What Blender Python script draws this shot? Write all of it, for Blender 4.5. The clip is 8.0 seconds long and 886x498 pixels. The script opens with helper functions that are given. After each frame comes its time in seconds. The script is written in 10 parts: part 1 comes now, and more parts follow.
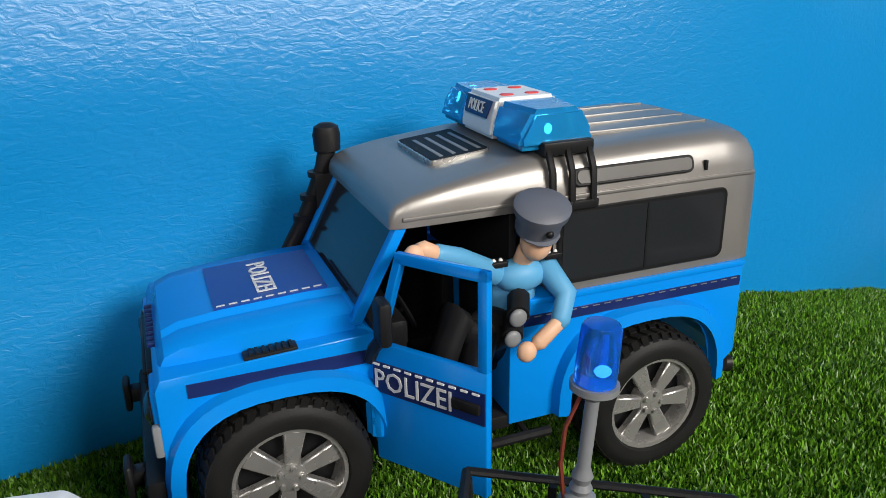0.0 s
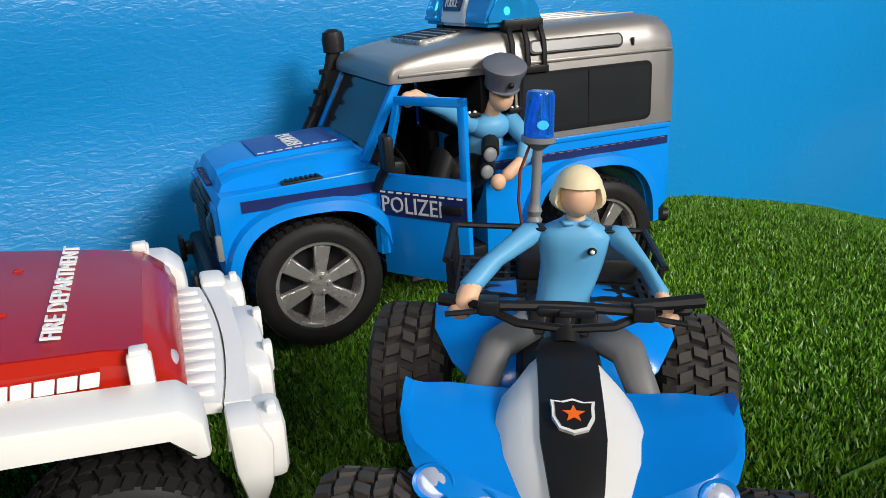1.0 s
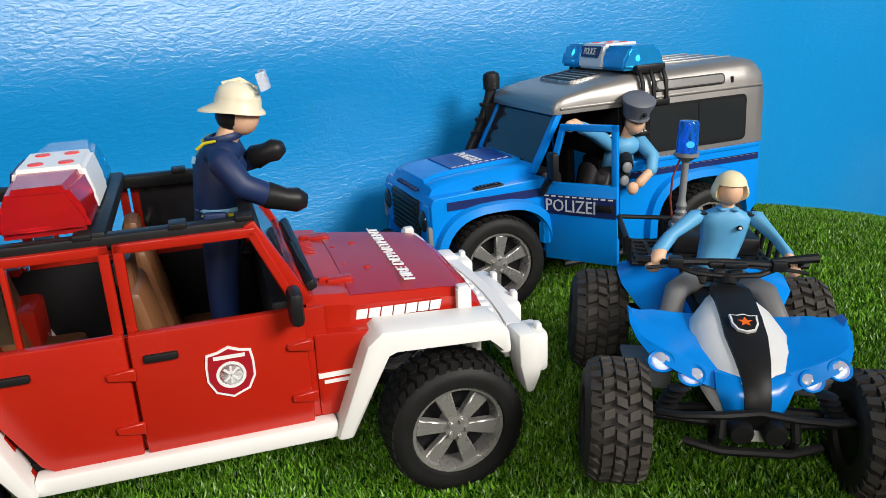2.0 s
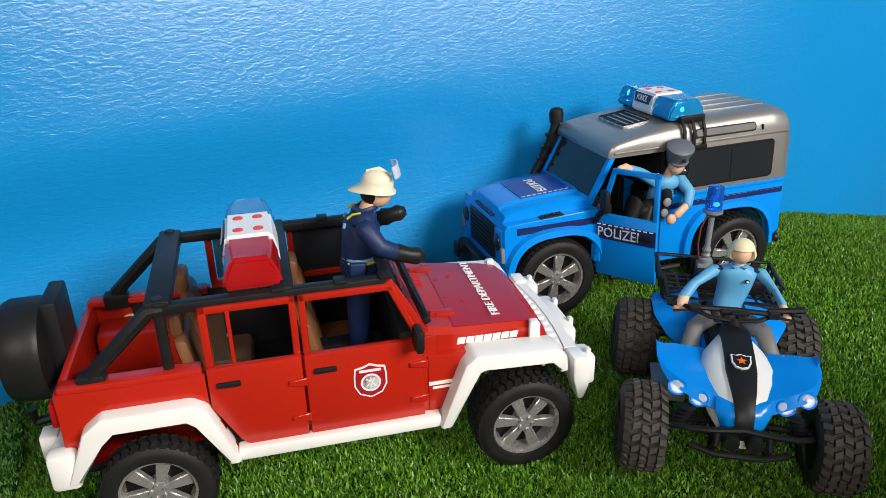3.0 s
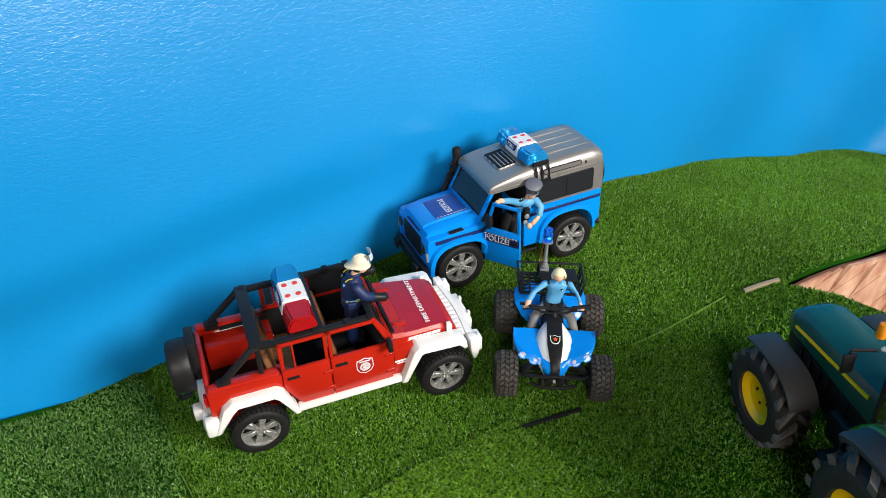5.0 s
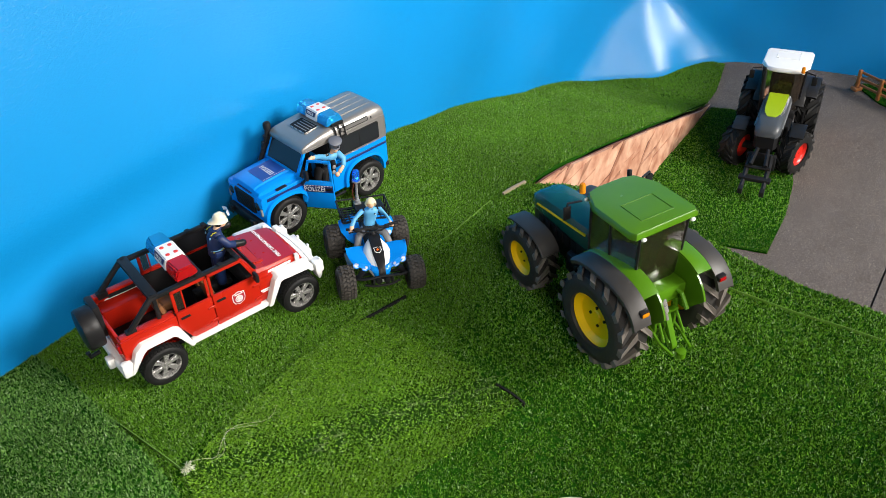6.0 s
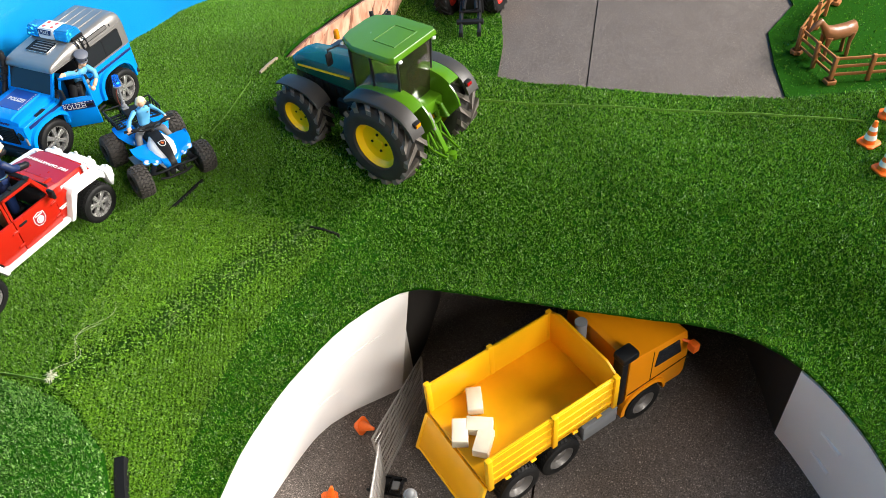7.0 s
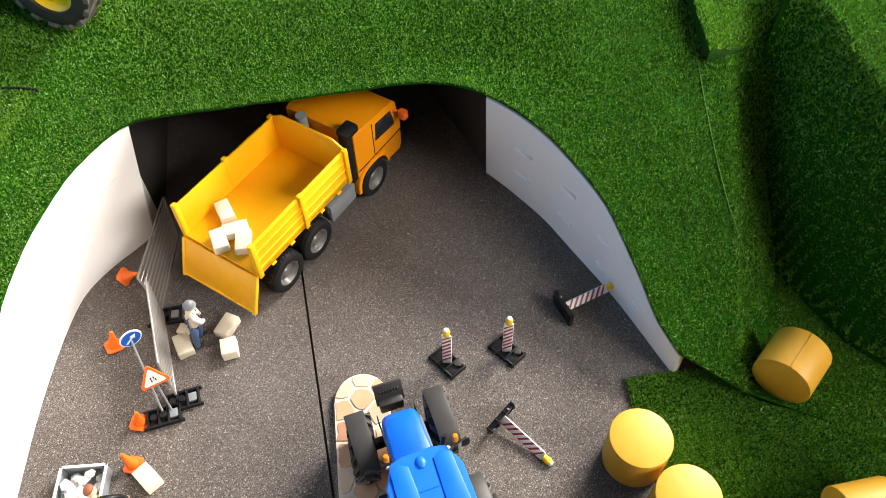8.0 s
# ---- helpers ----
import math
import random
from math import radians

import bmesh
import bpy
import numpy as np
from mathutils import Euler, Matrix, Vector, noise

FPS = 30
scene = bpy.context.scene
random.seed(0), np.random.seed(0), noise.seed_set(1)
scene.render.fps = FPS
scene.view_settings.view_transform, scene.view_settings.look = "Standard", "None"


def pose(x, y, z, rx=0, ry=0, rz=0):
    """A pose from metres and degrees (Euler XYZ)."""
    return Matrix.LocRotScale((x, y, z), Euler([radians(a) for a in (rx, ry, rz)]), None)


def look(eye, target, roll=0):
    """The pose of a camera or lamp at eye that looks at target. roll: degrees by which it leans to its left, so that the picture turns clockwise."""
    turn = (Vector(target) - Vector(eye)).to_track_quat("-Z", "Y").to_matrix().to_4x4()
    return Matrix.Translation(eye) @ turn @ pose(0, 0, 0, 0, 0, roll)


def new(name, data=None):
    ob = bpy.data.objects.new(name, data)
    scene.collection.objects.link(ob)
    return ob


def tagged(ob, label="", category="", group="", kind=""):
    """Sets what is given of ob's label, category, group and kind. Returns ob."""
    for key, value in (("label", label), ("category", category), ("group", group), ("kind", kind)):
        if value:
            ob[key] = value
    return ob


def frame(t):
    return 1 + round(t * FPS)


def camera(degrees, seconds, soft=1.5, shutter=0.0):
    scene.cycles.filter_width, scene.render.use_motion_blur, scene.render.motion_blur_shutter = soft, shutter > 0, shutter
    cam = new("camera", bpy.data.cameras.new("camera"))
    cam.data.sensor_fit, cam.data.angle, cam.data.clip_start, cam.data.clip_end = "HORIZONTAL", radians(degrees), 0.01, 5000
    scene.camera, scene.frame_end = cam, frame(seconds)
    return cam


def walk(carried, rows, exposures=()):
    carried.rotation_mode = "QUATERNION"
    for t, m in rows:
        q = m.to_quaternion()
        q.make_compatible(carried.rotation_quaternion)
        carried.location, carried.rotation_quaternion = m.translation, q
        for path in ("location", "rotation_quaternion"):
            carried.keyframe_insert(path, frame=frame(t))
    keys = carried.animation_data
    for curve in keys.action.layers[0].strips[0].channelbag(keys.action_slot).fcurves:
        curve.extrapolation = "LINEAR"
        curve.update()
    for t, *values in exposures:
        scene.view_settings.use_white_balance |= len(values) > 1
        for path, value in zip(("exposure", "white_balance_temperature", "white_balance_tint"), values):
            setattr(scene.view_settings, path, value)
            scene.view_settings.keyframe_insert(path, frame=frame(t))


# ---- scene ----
cam = camera(59.8, 8.0, 0.7)
PATH = [
    (0, (0.025, 0.031, 0.198), (-0.479, 1.853, -0.454), -2.8),
    (0.5, (0.038, -0.013, 0.172), (-0.475, 1.809, -0.472), -3.8),
    (1, (0.046, -0.068, 0.154), (-0.429, 1.772, -0.462), -5.0),
    (1.5, (0.035, -0.129, 0.161), (-0.429, 1.723, -0.434), -5.3),
    (2, (0.005, -0.196, 0.178), (-0.553, 1.641, -0.381), -5.7),
    (2.2, (-0.003, -0.222, 0.181), (-0.583, 1.614, -0.361), -5.4),
    (3.3, (0.033, -0.309, 0.311), (-0.653, 1.392, -0.487), -4.6),
    (3.5, (0.045, -0.331, 0.342), (-0.643, 1.34, -0.514), -4.3),
    (4, (0.071, -0.378, 0.427), (-0.625, 1.218, -0.557), -4.5),
    (4.2, (0.085, -0.396, 0.457), (-0.597, 1.184, -0.562), -4.6),
    (5.3, (0.076, -0.572, 0.611), (-0.166, 1.048, -0.537), -5.7),
    (5.5, (0.069, -0.634, 0.635), (-0.038, 0.986, -0.534), -5.8),
    (6, (0.056, -0.736, 0.676), (0.178, 0.851, -0.534), -5.5),
    (6.5, (-0.009, -0.818, 0.681), (0.382, 0.652, -0.617), -6.5),
    (7, (-0.039, -0.873, 0.686), (0.596, 0.384, -0.734), -6.8),
    (7.5, (-0.099, -0.951, 0.672), (0.782, 0.015, -0.842), -5.0),
    (8, (-0.16, -1.028, 0.643), (0.821, -0.324, -0.951), -2.1),
]
walk(cam, [(t, look(eye, target, roll)) for t, eye, target, roll in PATH], exposures=[(0, -0.6), (1, -0.53), (1.5, -0.44), (2, -0.46), (3.5, -0.42), (5.5, -0.1), (6.5, 0.16), (7, 0.44), (7.5, 0.78), (8, 0.74)])

# ---- light: daylight from an east window, and an added fill from the south ----
world = bpy.data.worlds.new("sky")
scene.world = world
world.use_nodes = True
sky = world.node_tree.nodes.new("ShaderNodeTexSky")
sky.sky_type, sky.sun_disc, sky.sun_elevation, sky.sun_rotation = "NISHITA", False, radians(40), radians(140)
world.node_tree.links.new(sky.outputs["Color"], world.node_tree.nodes["Background"].inputs["Color"])
world.node_tree.nodes["Background"].inputs["Strength"].default_value = 0.06


def window_light(name, eye, target, w, h, power, color=(1.0, 0.97, 0.93)):
    la = bpy.data.lights.new(name, "AREA")
    la.shape, la.size, la.size_y, la.energy, la.color = "RECTANGLE", w, h, power, color
    ob = new(name, la)
    ob.matrix_basis = look(eye, target)
    return ob


window_light("window_light_east", (3.68, -1.55, 2.1), (0.2, -0.9, 0.6), 1.9, 1.25, 375, (1.0, 0.95, 0.88))
# added fill lamp; no window is known on this side
window_light("window_light_south", (0.9, -3.88, 2.1), (0.9, -0.6, 0.6), 1.9, 1.25, 110, (1.0, 0.95, 0.88))

# ---- helpers for shapes ----
from mathutils.geometry import delaunay_2d_cdt

rng = np.random.default_rng(7)


def smooth01(t):
    t = np.clip(t, 0.0, 1.0)
    return t * t * (3 - 2 * t)


def shade(me, angle=40):
    """Smooth shading with sharp edges past an angle."""
    for p in me.polygons:
        p.use_smooth = True
    bm = bmesh.new()
    bm.from_mesh(me)
    lim = radians(angle)
    for e in bm.edges:
        e.smooth = len(e.link_faces) == 2 and e.calc_face_angle(0.0) < lim
    bm.to_mesh(me)
    bm.free()


def mesh_of(name, bm, mats, angle=40):
    me = bpy.data.meshes.new(name)
    bmesh.ops.recalc_face_normals(bm, faces=bm.faces[:])
    bm.to_mesh(me)
    bm.free()
    for m in mats if isinstance(mats, (list, tuple)) else [mats]:
        me.materials.append(m)
    shade(me, angle)
    return me


def part(name, bm, mats, parent, label="", angle=40):
    ob = new(name, mesh_of(name, bm, mats, angle))
    ob.parent = parent
    return tagged(ob, label)


def thing(name, m, label, category, group="", kind=""):
    ob = new(name)
    ob.empty_display_size = 0.02
    ob.matrix_basis = m
    return tagged(ob, label, category, group, kind)


def solid(name, bm, mats, label, category, m=None, kind="", group="", angle=40):
    ob = new(name, mesh_of(name, bm, mats, angle))
    if m is not None:
        ob.matrix_basis = m
    return tagged(ob, label, category, group, kind)


def box(bm, x0, x1, y0, y1, z0, z1, bev=0.0, mat=0, m=None, seg=2):
    """A box with rounded edges, added to bm."""
    r = bmesh.ops.create_cube(bm, size=1.0)
    vs = r["verts"]
    for v in vs:
        v.co = Vector((x0 + (v.co.x + 0.5) * (x1 - x0), y0 + (v.co.y + 0.5) * (y1 - y0), z0 + (v.co.z + 0.5) * (z1 - z0)))
    return _finish(bm, vs, bev, mat, m, seg)


def _finish(bm, vs, bev, mat, m, seg=2):
    faces = {f for v in vs for f in v.link_faces}
    for f in faces:
        f.material_index = mat
    if bev > 0:
        edges = list({e for v in vs for e in v.link_edges})
        r = bmesh.ops.bevel(bm, geom=edges, offset=bev, segments=seg, affect="EDGES", profile=0.5, clamp_overlap=True)
        faces = {f for f in r["faces"]} | {f for f in faces if f.is_valid}
        for f in r["faces"]:
            f.material_index = mat
        vs = list({v for f in faces for v in f.verts})
    if m is not None:
        for v in vs:
            v.co = m @ v.co
    return vs


def prism(bm, outline, a, b, axis="y", bev=0.0, mat=0, m=None, seg=2):
    """A profile (list of 2D points) pushed from a to b along an axis. axis y: points are x, z; x: points are y, z; z: points are x, y."""
    def at(p, d):
        if axis == "y":
            return Vector((p[0], d, p[1]))
        if axis == "x":
            return Vector((d, p[0], p[1]))
        return Vector((p[0], p[1], d))
    v0 = [bm.verts.new(at(p, a)) for p in outline]
    v1 = [bm.verts.new(at(p, b)) for p in outline]
    n = len(outline)
    bm.faces.new(v0)
    bm.faces.new(v1[::-1])
    for i in range(n):
        bm.faces.new((v0[i], v0[(i + 1) % n], v1[(i + 1) % n], v1[i]))
    return _finish(bm, v0 + v1, bev, mat, m, seg)


def loft(bm, rings, caps=True, mat=0, closed=True):
    """Skins rings of equal length."""
    vs = [[bm.verts.new(Vector(p)) for p in ring] for ring in rings]
    n = len(vs[0])
    for a, b in zip(vs, vs[1:]):
        for i in range(n if closed else n - 1):
            f = bm.faces.new((a[i], a[(i + 1) % n], b[(i + 1) % n], b[i]))
            f.material_index = mat
    if caps and closed:
        for ring in (vs[0], vs[-1][::-1]):
            f = bm.faces.new(ring)
            f.material_index = mat
    return [v for r in vs for v in r]


def tube(bm, pts, r, n=8, mat=0, caps=True):
    """A round bar along points; r: one radius or one for each point."""
    pts = [Vector(p) for p in pts]
    rs = r if isinstance(r, (list, tuple)) else [r] * len(pts)
    rings = []
    side = None
    for i, p in enumerate(pts):
        d = (pts[min(i + 1, len(pts) - 1)] - pts[max(i - 1, 0)]).normalized()
        if side is None:
            side = d.orthogonal().normalized()
        side = (side - d * side.dot(d)).normalized()
        up = d.cross(side)
        rings.append([p + (side * math.cos(2 * math.pi * k / n) + up * math.sin(2 * math.pi * k / n)) * rs[i] for k in range(n)])
    return loft(bm, rings, caps, mat)


def lathe(bm, profile, n=32, axis="y", centre=(0, 0, 0), mat=0, m=None, caps=True):
    """Turns a profile of (radius, along) round an axis; the profile may be open, ends on the axis close."""
    c = Vector(centre)
    rings = []
    for r, d in profile:
        ring = []
        for k in range(n):
            a = 2 * math.pi * k / n
            u, w = r * math.cos(a), r * math.sin(a)
            p = {"y": (u, d, w), "x": (d, u, w), "z": (u, w, d)}[axis]
            ring.append(c + Vector(p))
        rings.append(ring)
    vs = loft(bm, rings, caps, mat)
    if m is not None:
        for v in vs:
            v.co = m @ v.co
    return vs


def ball(bm, c, r, mat=0, seg=12, scale=(1, 1, 1), m=None):
    r_ = bmesh.ops.create_uvsphere(bm, u_segments=seg, v_segments=max(6, seg // 2 + 2), radius=r)
    for v in r_["verts"]:
        v.co = Vector((v.co.x * scale[0], v.co.y * scale[1], v.co.z * scale[2]))
        if m is not None:
            v.co = m @ v.co
        v.co += Vector(c)
    for f in {f for v in r_["verts"] for f in v.link_faces}:
        f.material_index = mat
    return r_["verts"]


def text_bm(words, size, m, depth=0.0003, mat=0):
    """Letters of the built-in font as a flat raised mesh, centred, placed by m (x along the line, y up, z out)."""
    cu = bpy.data.curves.new("letters", "FONT")
    cu.body, cu.size, cu.extrude, cu.align_x, cu.align_y = words, size, depth, "CENTER", "CENTER"
    cu.resolution_u = 2
    ob = new("letters", cu)
    dg = bpy.context.evaluated_depsgraph_get()
    me = bpy.data.meshes.new_from_object(ob.evaluated_get(dg))
    bm = bmesh.new()
    bm.from_mesh(me)
    bpy.data.objects.remove(ob)
    bpy.data.curves.remove(cu)
    bpy.data.meshes.remove(me)
    for v in bm.verts:
        v.co = m @ v.co
    for f in bm.faces:
        f.material_index = mat
    return bm


def frame_m(origin, xdir, ydir):
    """A pose whose x and y run along the given ways."""
    x = Vector(xdir).normalized()
    z = x.cross(Vector(ydir)).normalized()
    y = z.cross(x)
    r = Matrix((x, y, z)).transposed().to_4x4()
    return Matrix.Translation(origin) @ r


# ---- materials ----
def material(name, color, rough=0.45, metal=0.0, vary=0.08, scale=60.0, bump=0.02, bump_scale=400.0, coat=0.0, trans=0.0, ior=1.47, spec=0.5, rough_vary=0.08, emit=None, emit_power=0.0, alpha=1.0, random_vary=0.0, stretch=None):
    m = bpy.data.materials.new(name)
    m.use_nodes = True
    nt = m.node_tree
    b = nt.nodes["Principled BSDF"]
    b.inputs["Metallic"].default_value = metal
    b.inputs["IOR"].default_value = ior
    b.inputs["Coat Weight"].default_value = coat
    b.inputs["Specular IOR Level"].default_value = spec
    b.inputs["Coat Roughness"].default_value = 0.12
    b.inputs["Transmission Weight"].default_value = trans
    b.inputs["Alpha"].default_value = alpha
    if emit is not None:
        b.inputs["Emission Color"].default_value = (*emit, 1)
        b.inputs["Emission Strength"].default_value = emit_power
    tc = nt.nodes.new("ShaderNodeTexCoord")
    src = tc.outputs["Object"]
    if stretch:
        mp = nt.nodes.new("ShaderNodeMapping")
        mp.inputs["Scale"].default_value = stretch
        nt.links.new(src, mp.inputs["Vector"])
        src = mp.outputs["Vector"]
    n1 = nt.nodes.new("ShaderNodeTexNoise")
    n1.inputs["Scale"].default_value, n1.inputs["Detail"].default_value = scale, 6
    n2 = nt.nodes.new("ShaderNodeTexNoise")
    n2.inputs["Scale"].default_value, n2.inputs["Detail"].default_value = bump_scale, 3
    nt.links.new(src, n1.inputs["Vector"])
    nt.links.new(src, n2.inputs["Vector"])
    mix = nt.nodes.new("ShaderNodeMix")
    mix.data_type = "RGBA"
    lo = tuple(max(0.0, c * (1 - vary)) for c in color)
    hi = tuple(min(1.0, c * (1 + vary)) for c in color)
    mix.inputs[6].default_value, mix.inputs[7].default_value = (*lo, 1), (*hi, 1)
    nt.links.new(n1.outputs["Fac"], mix.inputs[0])
    out = mix.outputs[2]
    if random_vary > 0:
        info = nt.nodes.new("ShaderNodeObjectInfo")
        mr = nt.nodes.new("ShaderNodeMapRange")
        mr.inputs["To Min"].default_value, mr.inputs["To Max"].default_value = 1 - random_vary, 1 + random_vary
        nt.links.new(info.outputs["Random"], mr.inputs["Value"])
        hs = nt.nodes.new("ShaderNodeHueSaturation")
        nt.links.new(mr.outputs["Result"], hs.inputs["Value"])
        nt.links.new(out, hs.inputs["Color"])
        out = hs.outputs["Color"]
    nt.links.new(out, b.inputs["Base Color"])
    rr = nt.nodes.new("ShaderNodeMapRange")
    rr.inputs["To Min"].default_value, rr.inputs["To Max"].default_value = max(0.02, rough - rough_vary), min(1.0, rough + rough_vary)
    nt.links.new(n1.outputs["Fac"], rr.inputs["Value"])
    nt.links.new(rr.outputs["Result"], b.inputs["Roughness"])
    if bump > 0:
        bp = nt.nodes.new("ShaderNodeBump")
        bp.inputs["Strength"].default_value, bp.inputs["Distance"].default_value = bump, 0.0006
        nt.links.new(n2.outputs["Fac"], bp.inputs["Height"])
        nt.links.new(bp.outputs["Normal"], b.inputs["Normal"])
    return m


BLUE = material("blue_plastic", (0.002, 0.245, 0.78), 0.2, vary=0.06, scale=25, bump=0.015)
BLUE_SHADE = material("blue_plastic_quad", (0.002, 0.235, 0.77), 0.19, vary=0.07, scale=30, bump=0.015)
BONNET_BLUE = material("royal_blue_print", (0.008, 0.055, 0.3), 0.35, vary=0.15, scale=80)
NAVY = material("navy_print", (0.008, 0.02, 0.11), 0.4, vary=0.15, scale=80)
SILVER = material("silver_paint", (0.31, 0.295, 0.28), 0.4, 0.6, vary=0.08, scale=40, bump=0.04, bump_scale=1500)
ROOF_PANE = material("roof_pane_grey", (0.13, 0.125, 0.12), 0.3, vary=0.1, scale=40, bump=0.0)
RIM = material("rim_silver", (0.46, 0.45, 0.435), 0.27, 0.65, vary=0.12, scale=120, bump=0.03)
CHROME = material("chrome", (0.72, 0.72, 0.72), 0.12, 1.0, vary=0.05, scale=60, bump=0.0)
BLACK = material("black_plastic", (0.012, 0.012, 0.013), 0.42, vary=0.3, scale=70, bump=0.04, spec=0.25)
# near-black for dark plastic, and for shade painted into cabins and gaps
DARK = material("dark_plastic_and_shade", (0.008, 0.008, 0.009), 0.6, vary=0.3, scale=40, spec=0.25)
RUBBER = material("tyre_rubber", (0.012, 0.012, 0.012), 0.55, vary=0.35, scale=90, bump=0.12, bump_scale=900, spec=0.25)
RUBBER_DARK = material("dark_tyre_rubber", (0.03, 0.028, 0.026), 0.6, vary=0.6, scale=45, bump=0.15, bump_scale=900, spec=0.25)
RUBBER_DUSTY = material("dusty_tyre_rubber", (0.12, 0.106, 0.092), 0.7, vary=0.7, scale=45, bump=0.15, bump_scale=900, spec=0.25)
RED = material("red_plastic", (0.42, 0.015, 0.006), 0.25, vary=0.08, scale=25, bump=0.015)
DEEP_RED = material("deep_red_print", (0.34, 0.01, 0.02), 0.3, vary=0.1, scale=40)
WHITE = material("white_plastic", (0.8, 0.79, 0.77), 0.42, vary=0.04, scale=40, bump=0.03)
BROWN = material("brown_plastic", (0.2, 0.085, 0.035), 0.38, vary=0.12, scale=40)
YELLOW = material("yellow_plastic", (0.86, 0.45, 0.006), 0.35, vary=0.06, scale=30, bump=0.03)
CAB_ORANGE = material("deep_orange_plastic", (0.8, 0.27, 0.003), 0.36, vary=0.09, scale=35, bump=0.03)
ORANGE = material("orange_yellow_plastic", (0.88, 0.4, 0.003), 0.36, vary=0.09, scale=35, bump=0.03)
HUB_YELLOW = material("wheel_yellow", (0.95, 0.57, 0.002), 0.35, vary=0.07, scale=60)
GREEN = material("green_plastic", (0.066, 0.18, 0.006), 0.25, vary=0.09, scale=25, bump=0.015)
DARK_GREEN = material("dark_green_plastic", (0.006, 0.07, 0.045), 0.25, vary=0.1, scale=25)
LIME = material("lime_plastic", (0.3, 0.42, 0.01), 0.35, vary=0.07, scale=40)
GREY = material("grey_plastic", (0.2, 0.21, 0.22), 0.42, vary=0.12, scale=60)
FENDER_GREY = material("fender_grey_plastic", (0.035, 0.032, 0.03), 0.5, vary=0.15, scale=60)
CONE_ORANGE = material("cone_orange", (0.86, 0.15, 0.012), 0.4, vary=0.1, scale=90)
BRICK_TOY = material("toy_block", (0.7, 0.62, 0.48), 0.7, vary=0.1, scale=90, bump=0.2)
STRAW = material("bale_plastic", (0.58, 0.3, 0.022), 0.5, vary=0.12, scale=50, bump=0.1, bump_scale=300)
TIMBER = material("toy_timber", (0.24, 0.09, 0.025), 0.5, vary=0.25, scale=80, bump=0.1)
GLASS_DARK = material("dark_glazing", (0.02, 0.022, 0.026), 0.1, vary=0.1, scale=20, bump=0.0)
GLASS_SMOKE = material("smoked_glazing", (0.2, 0.16, 0.12), 0.06, vary=0.05, scale=20, bump=0.0, trans=0.9)
GLASS_CAB = material("brown_glazing", (0.09, 0.065, 0.045), 0.06, vary=0.05, scale=20, bump=0.0, trans=0.75)
LENS_BLUE = material("blue_lens", (0.02, 0.4, 0.85), 0.14, vary=0.06, scale=60, bump=0.0, trans=0.55)
LENS_DEEP = material("deep_blue_lens", (0.02, 0.25, 0.9), 0.1, vary=0.06, scale=60, bump=0.0, trans=0.75)
LENS_RED = material("red_lens", (0.75, 0.015, 0.02), 0.12, vary=0.06, scale=60, bump=0.0, trans=0.6)
LENS_CLEAR = material("clear_lens", (0.85, 0.88, 0.95), 0.15, vary=0.03, scale=60, bump=0.0, trans=0.5)
LENS_AMBER = material("amber_lens", (0.85, 0.3, 0.01), 0.18, vary=0.06, scale=60, trans=0.3)
LED_BLUE = material("blue_light", (0.2, 0.7, 1.0), 0.3, emit=(0.25, 0.8, 1.0), emit_power=7.0, bump=0.0)
LED_WHITE = material("white_light", (0.8, 0.85, 0.95), 0.3, emit=(0.8, 0.9, 1.0), emit_power=1.8, bump=0.0)
LED_DEEP = material("deep_blue_light", (0.1, 0.3, 1.0), 0.3, emit=(0.15, 0.35, 1.0), emit_power=6.0, bump=0.0)
RED_DOT = material("red_dot", (0.72, 0.05, 0.035), 0.35, vary=0.06, scale=60)
SKIN = material("doll_skin", (0.74, 0.45, 0.29), 0.5, vary=0.06, scale=60)
BLOND = material("doll_blond", (0.76, 0.66, 0.42), 0.5, vary=0.1, scale=120, bump=0.15)
SHIRT = material("doll_shirt_blue", (0.1, 0.36, 0.62), 0.5, vary=0.08, scale=70)
TROUSER = material("doll_trouser_grey", (0.17, 0.17, 0.175), 0.5, vary=0.1, scale=70)
NAVY_SUIT = material("doll_suit_navy", (0.008, 0.022, 0.085), 0.5, vary=0.15, scale=70)
HI_VIS = material("hi_vis_yellow", (0.6, 0.52, 0.02), 0.45, vary=0.06, scale=70)
PALE_BLUE = material("doll_band_blue", (0.16, 0.36, 0.55), 0.45, vary=0.06, scale=70)
CAP_GREY = material("doll_cap_grey", (0.11, 0.12, 0.15), 0.5, vary=0.1, scale=70)
CREAM = material("helmet_cream", (0.72, 0.66, 0.5), 0.4, vary=0.05, scale=50)
GREY_PRINT = material("grey_print", (0.62, 0.63, 0.64), 0.45, vary=0.06, scale=60)
STICKER_WHITE = material("sticker_white", (0.8, 0.8, 0.79), 0.4, vary=0.04, scale=60)
SIGN_BLUE = material("sign_blue", (0.015, 0.11, 0.5), 0.35, vary=0.06, scale=60)
PALE = material("pale_foam", (0.8, 0.77, 0.75), 0.75, vary=0.05, scale=14, bump=0.15, bump_scale=120)
# for the unseen room; the dark tone deepens shadows on the set
ROOM = material("unseen_room_dark", (0.1, 0.09, 0.08), 0.8, vary=0.03, scale=3, bump=0.05, bump_scale=60)
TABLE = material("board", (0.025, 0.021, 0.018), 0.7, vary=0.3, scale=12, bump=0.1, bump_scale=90)


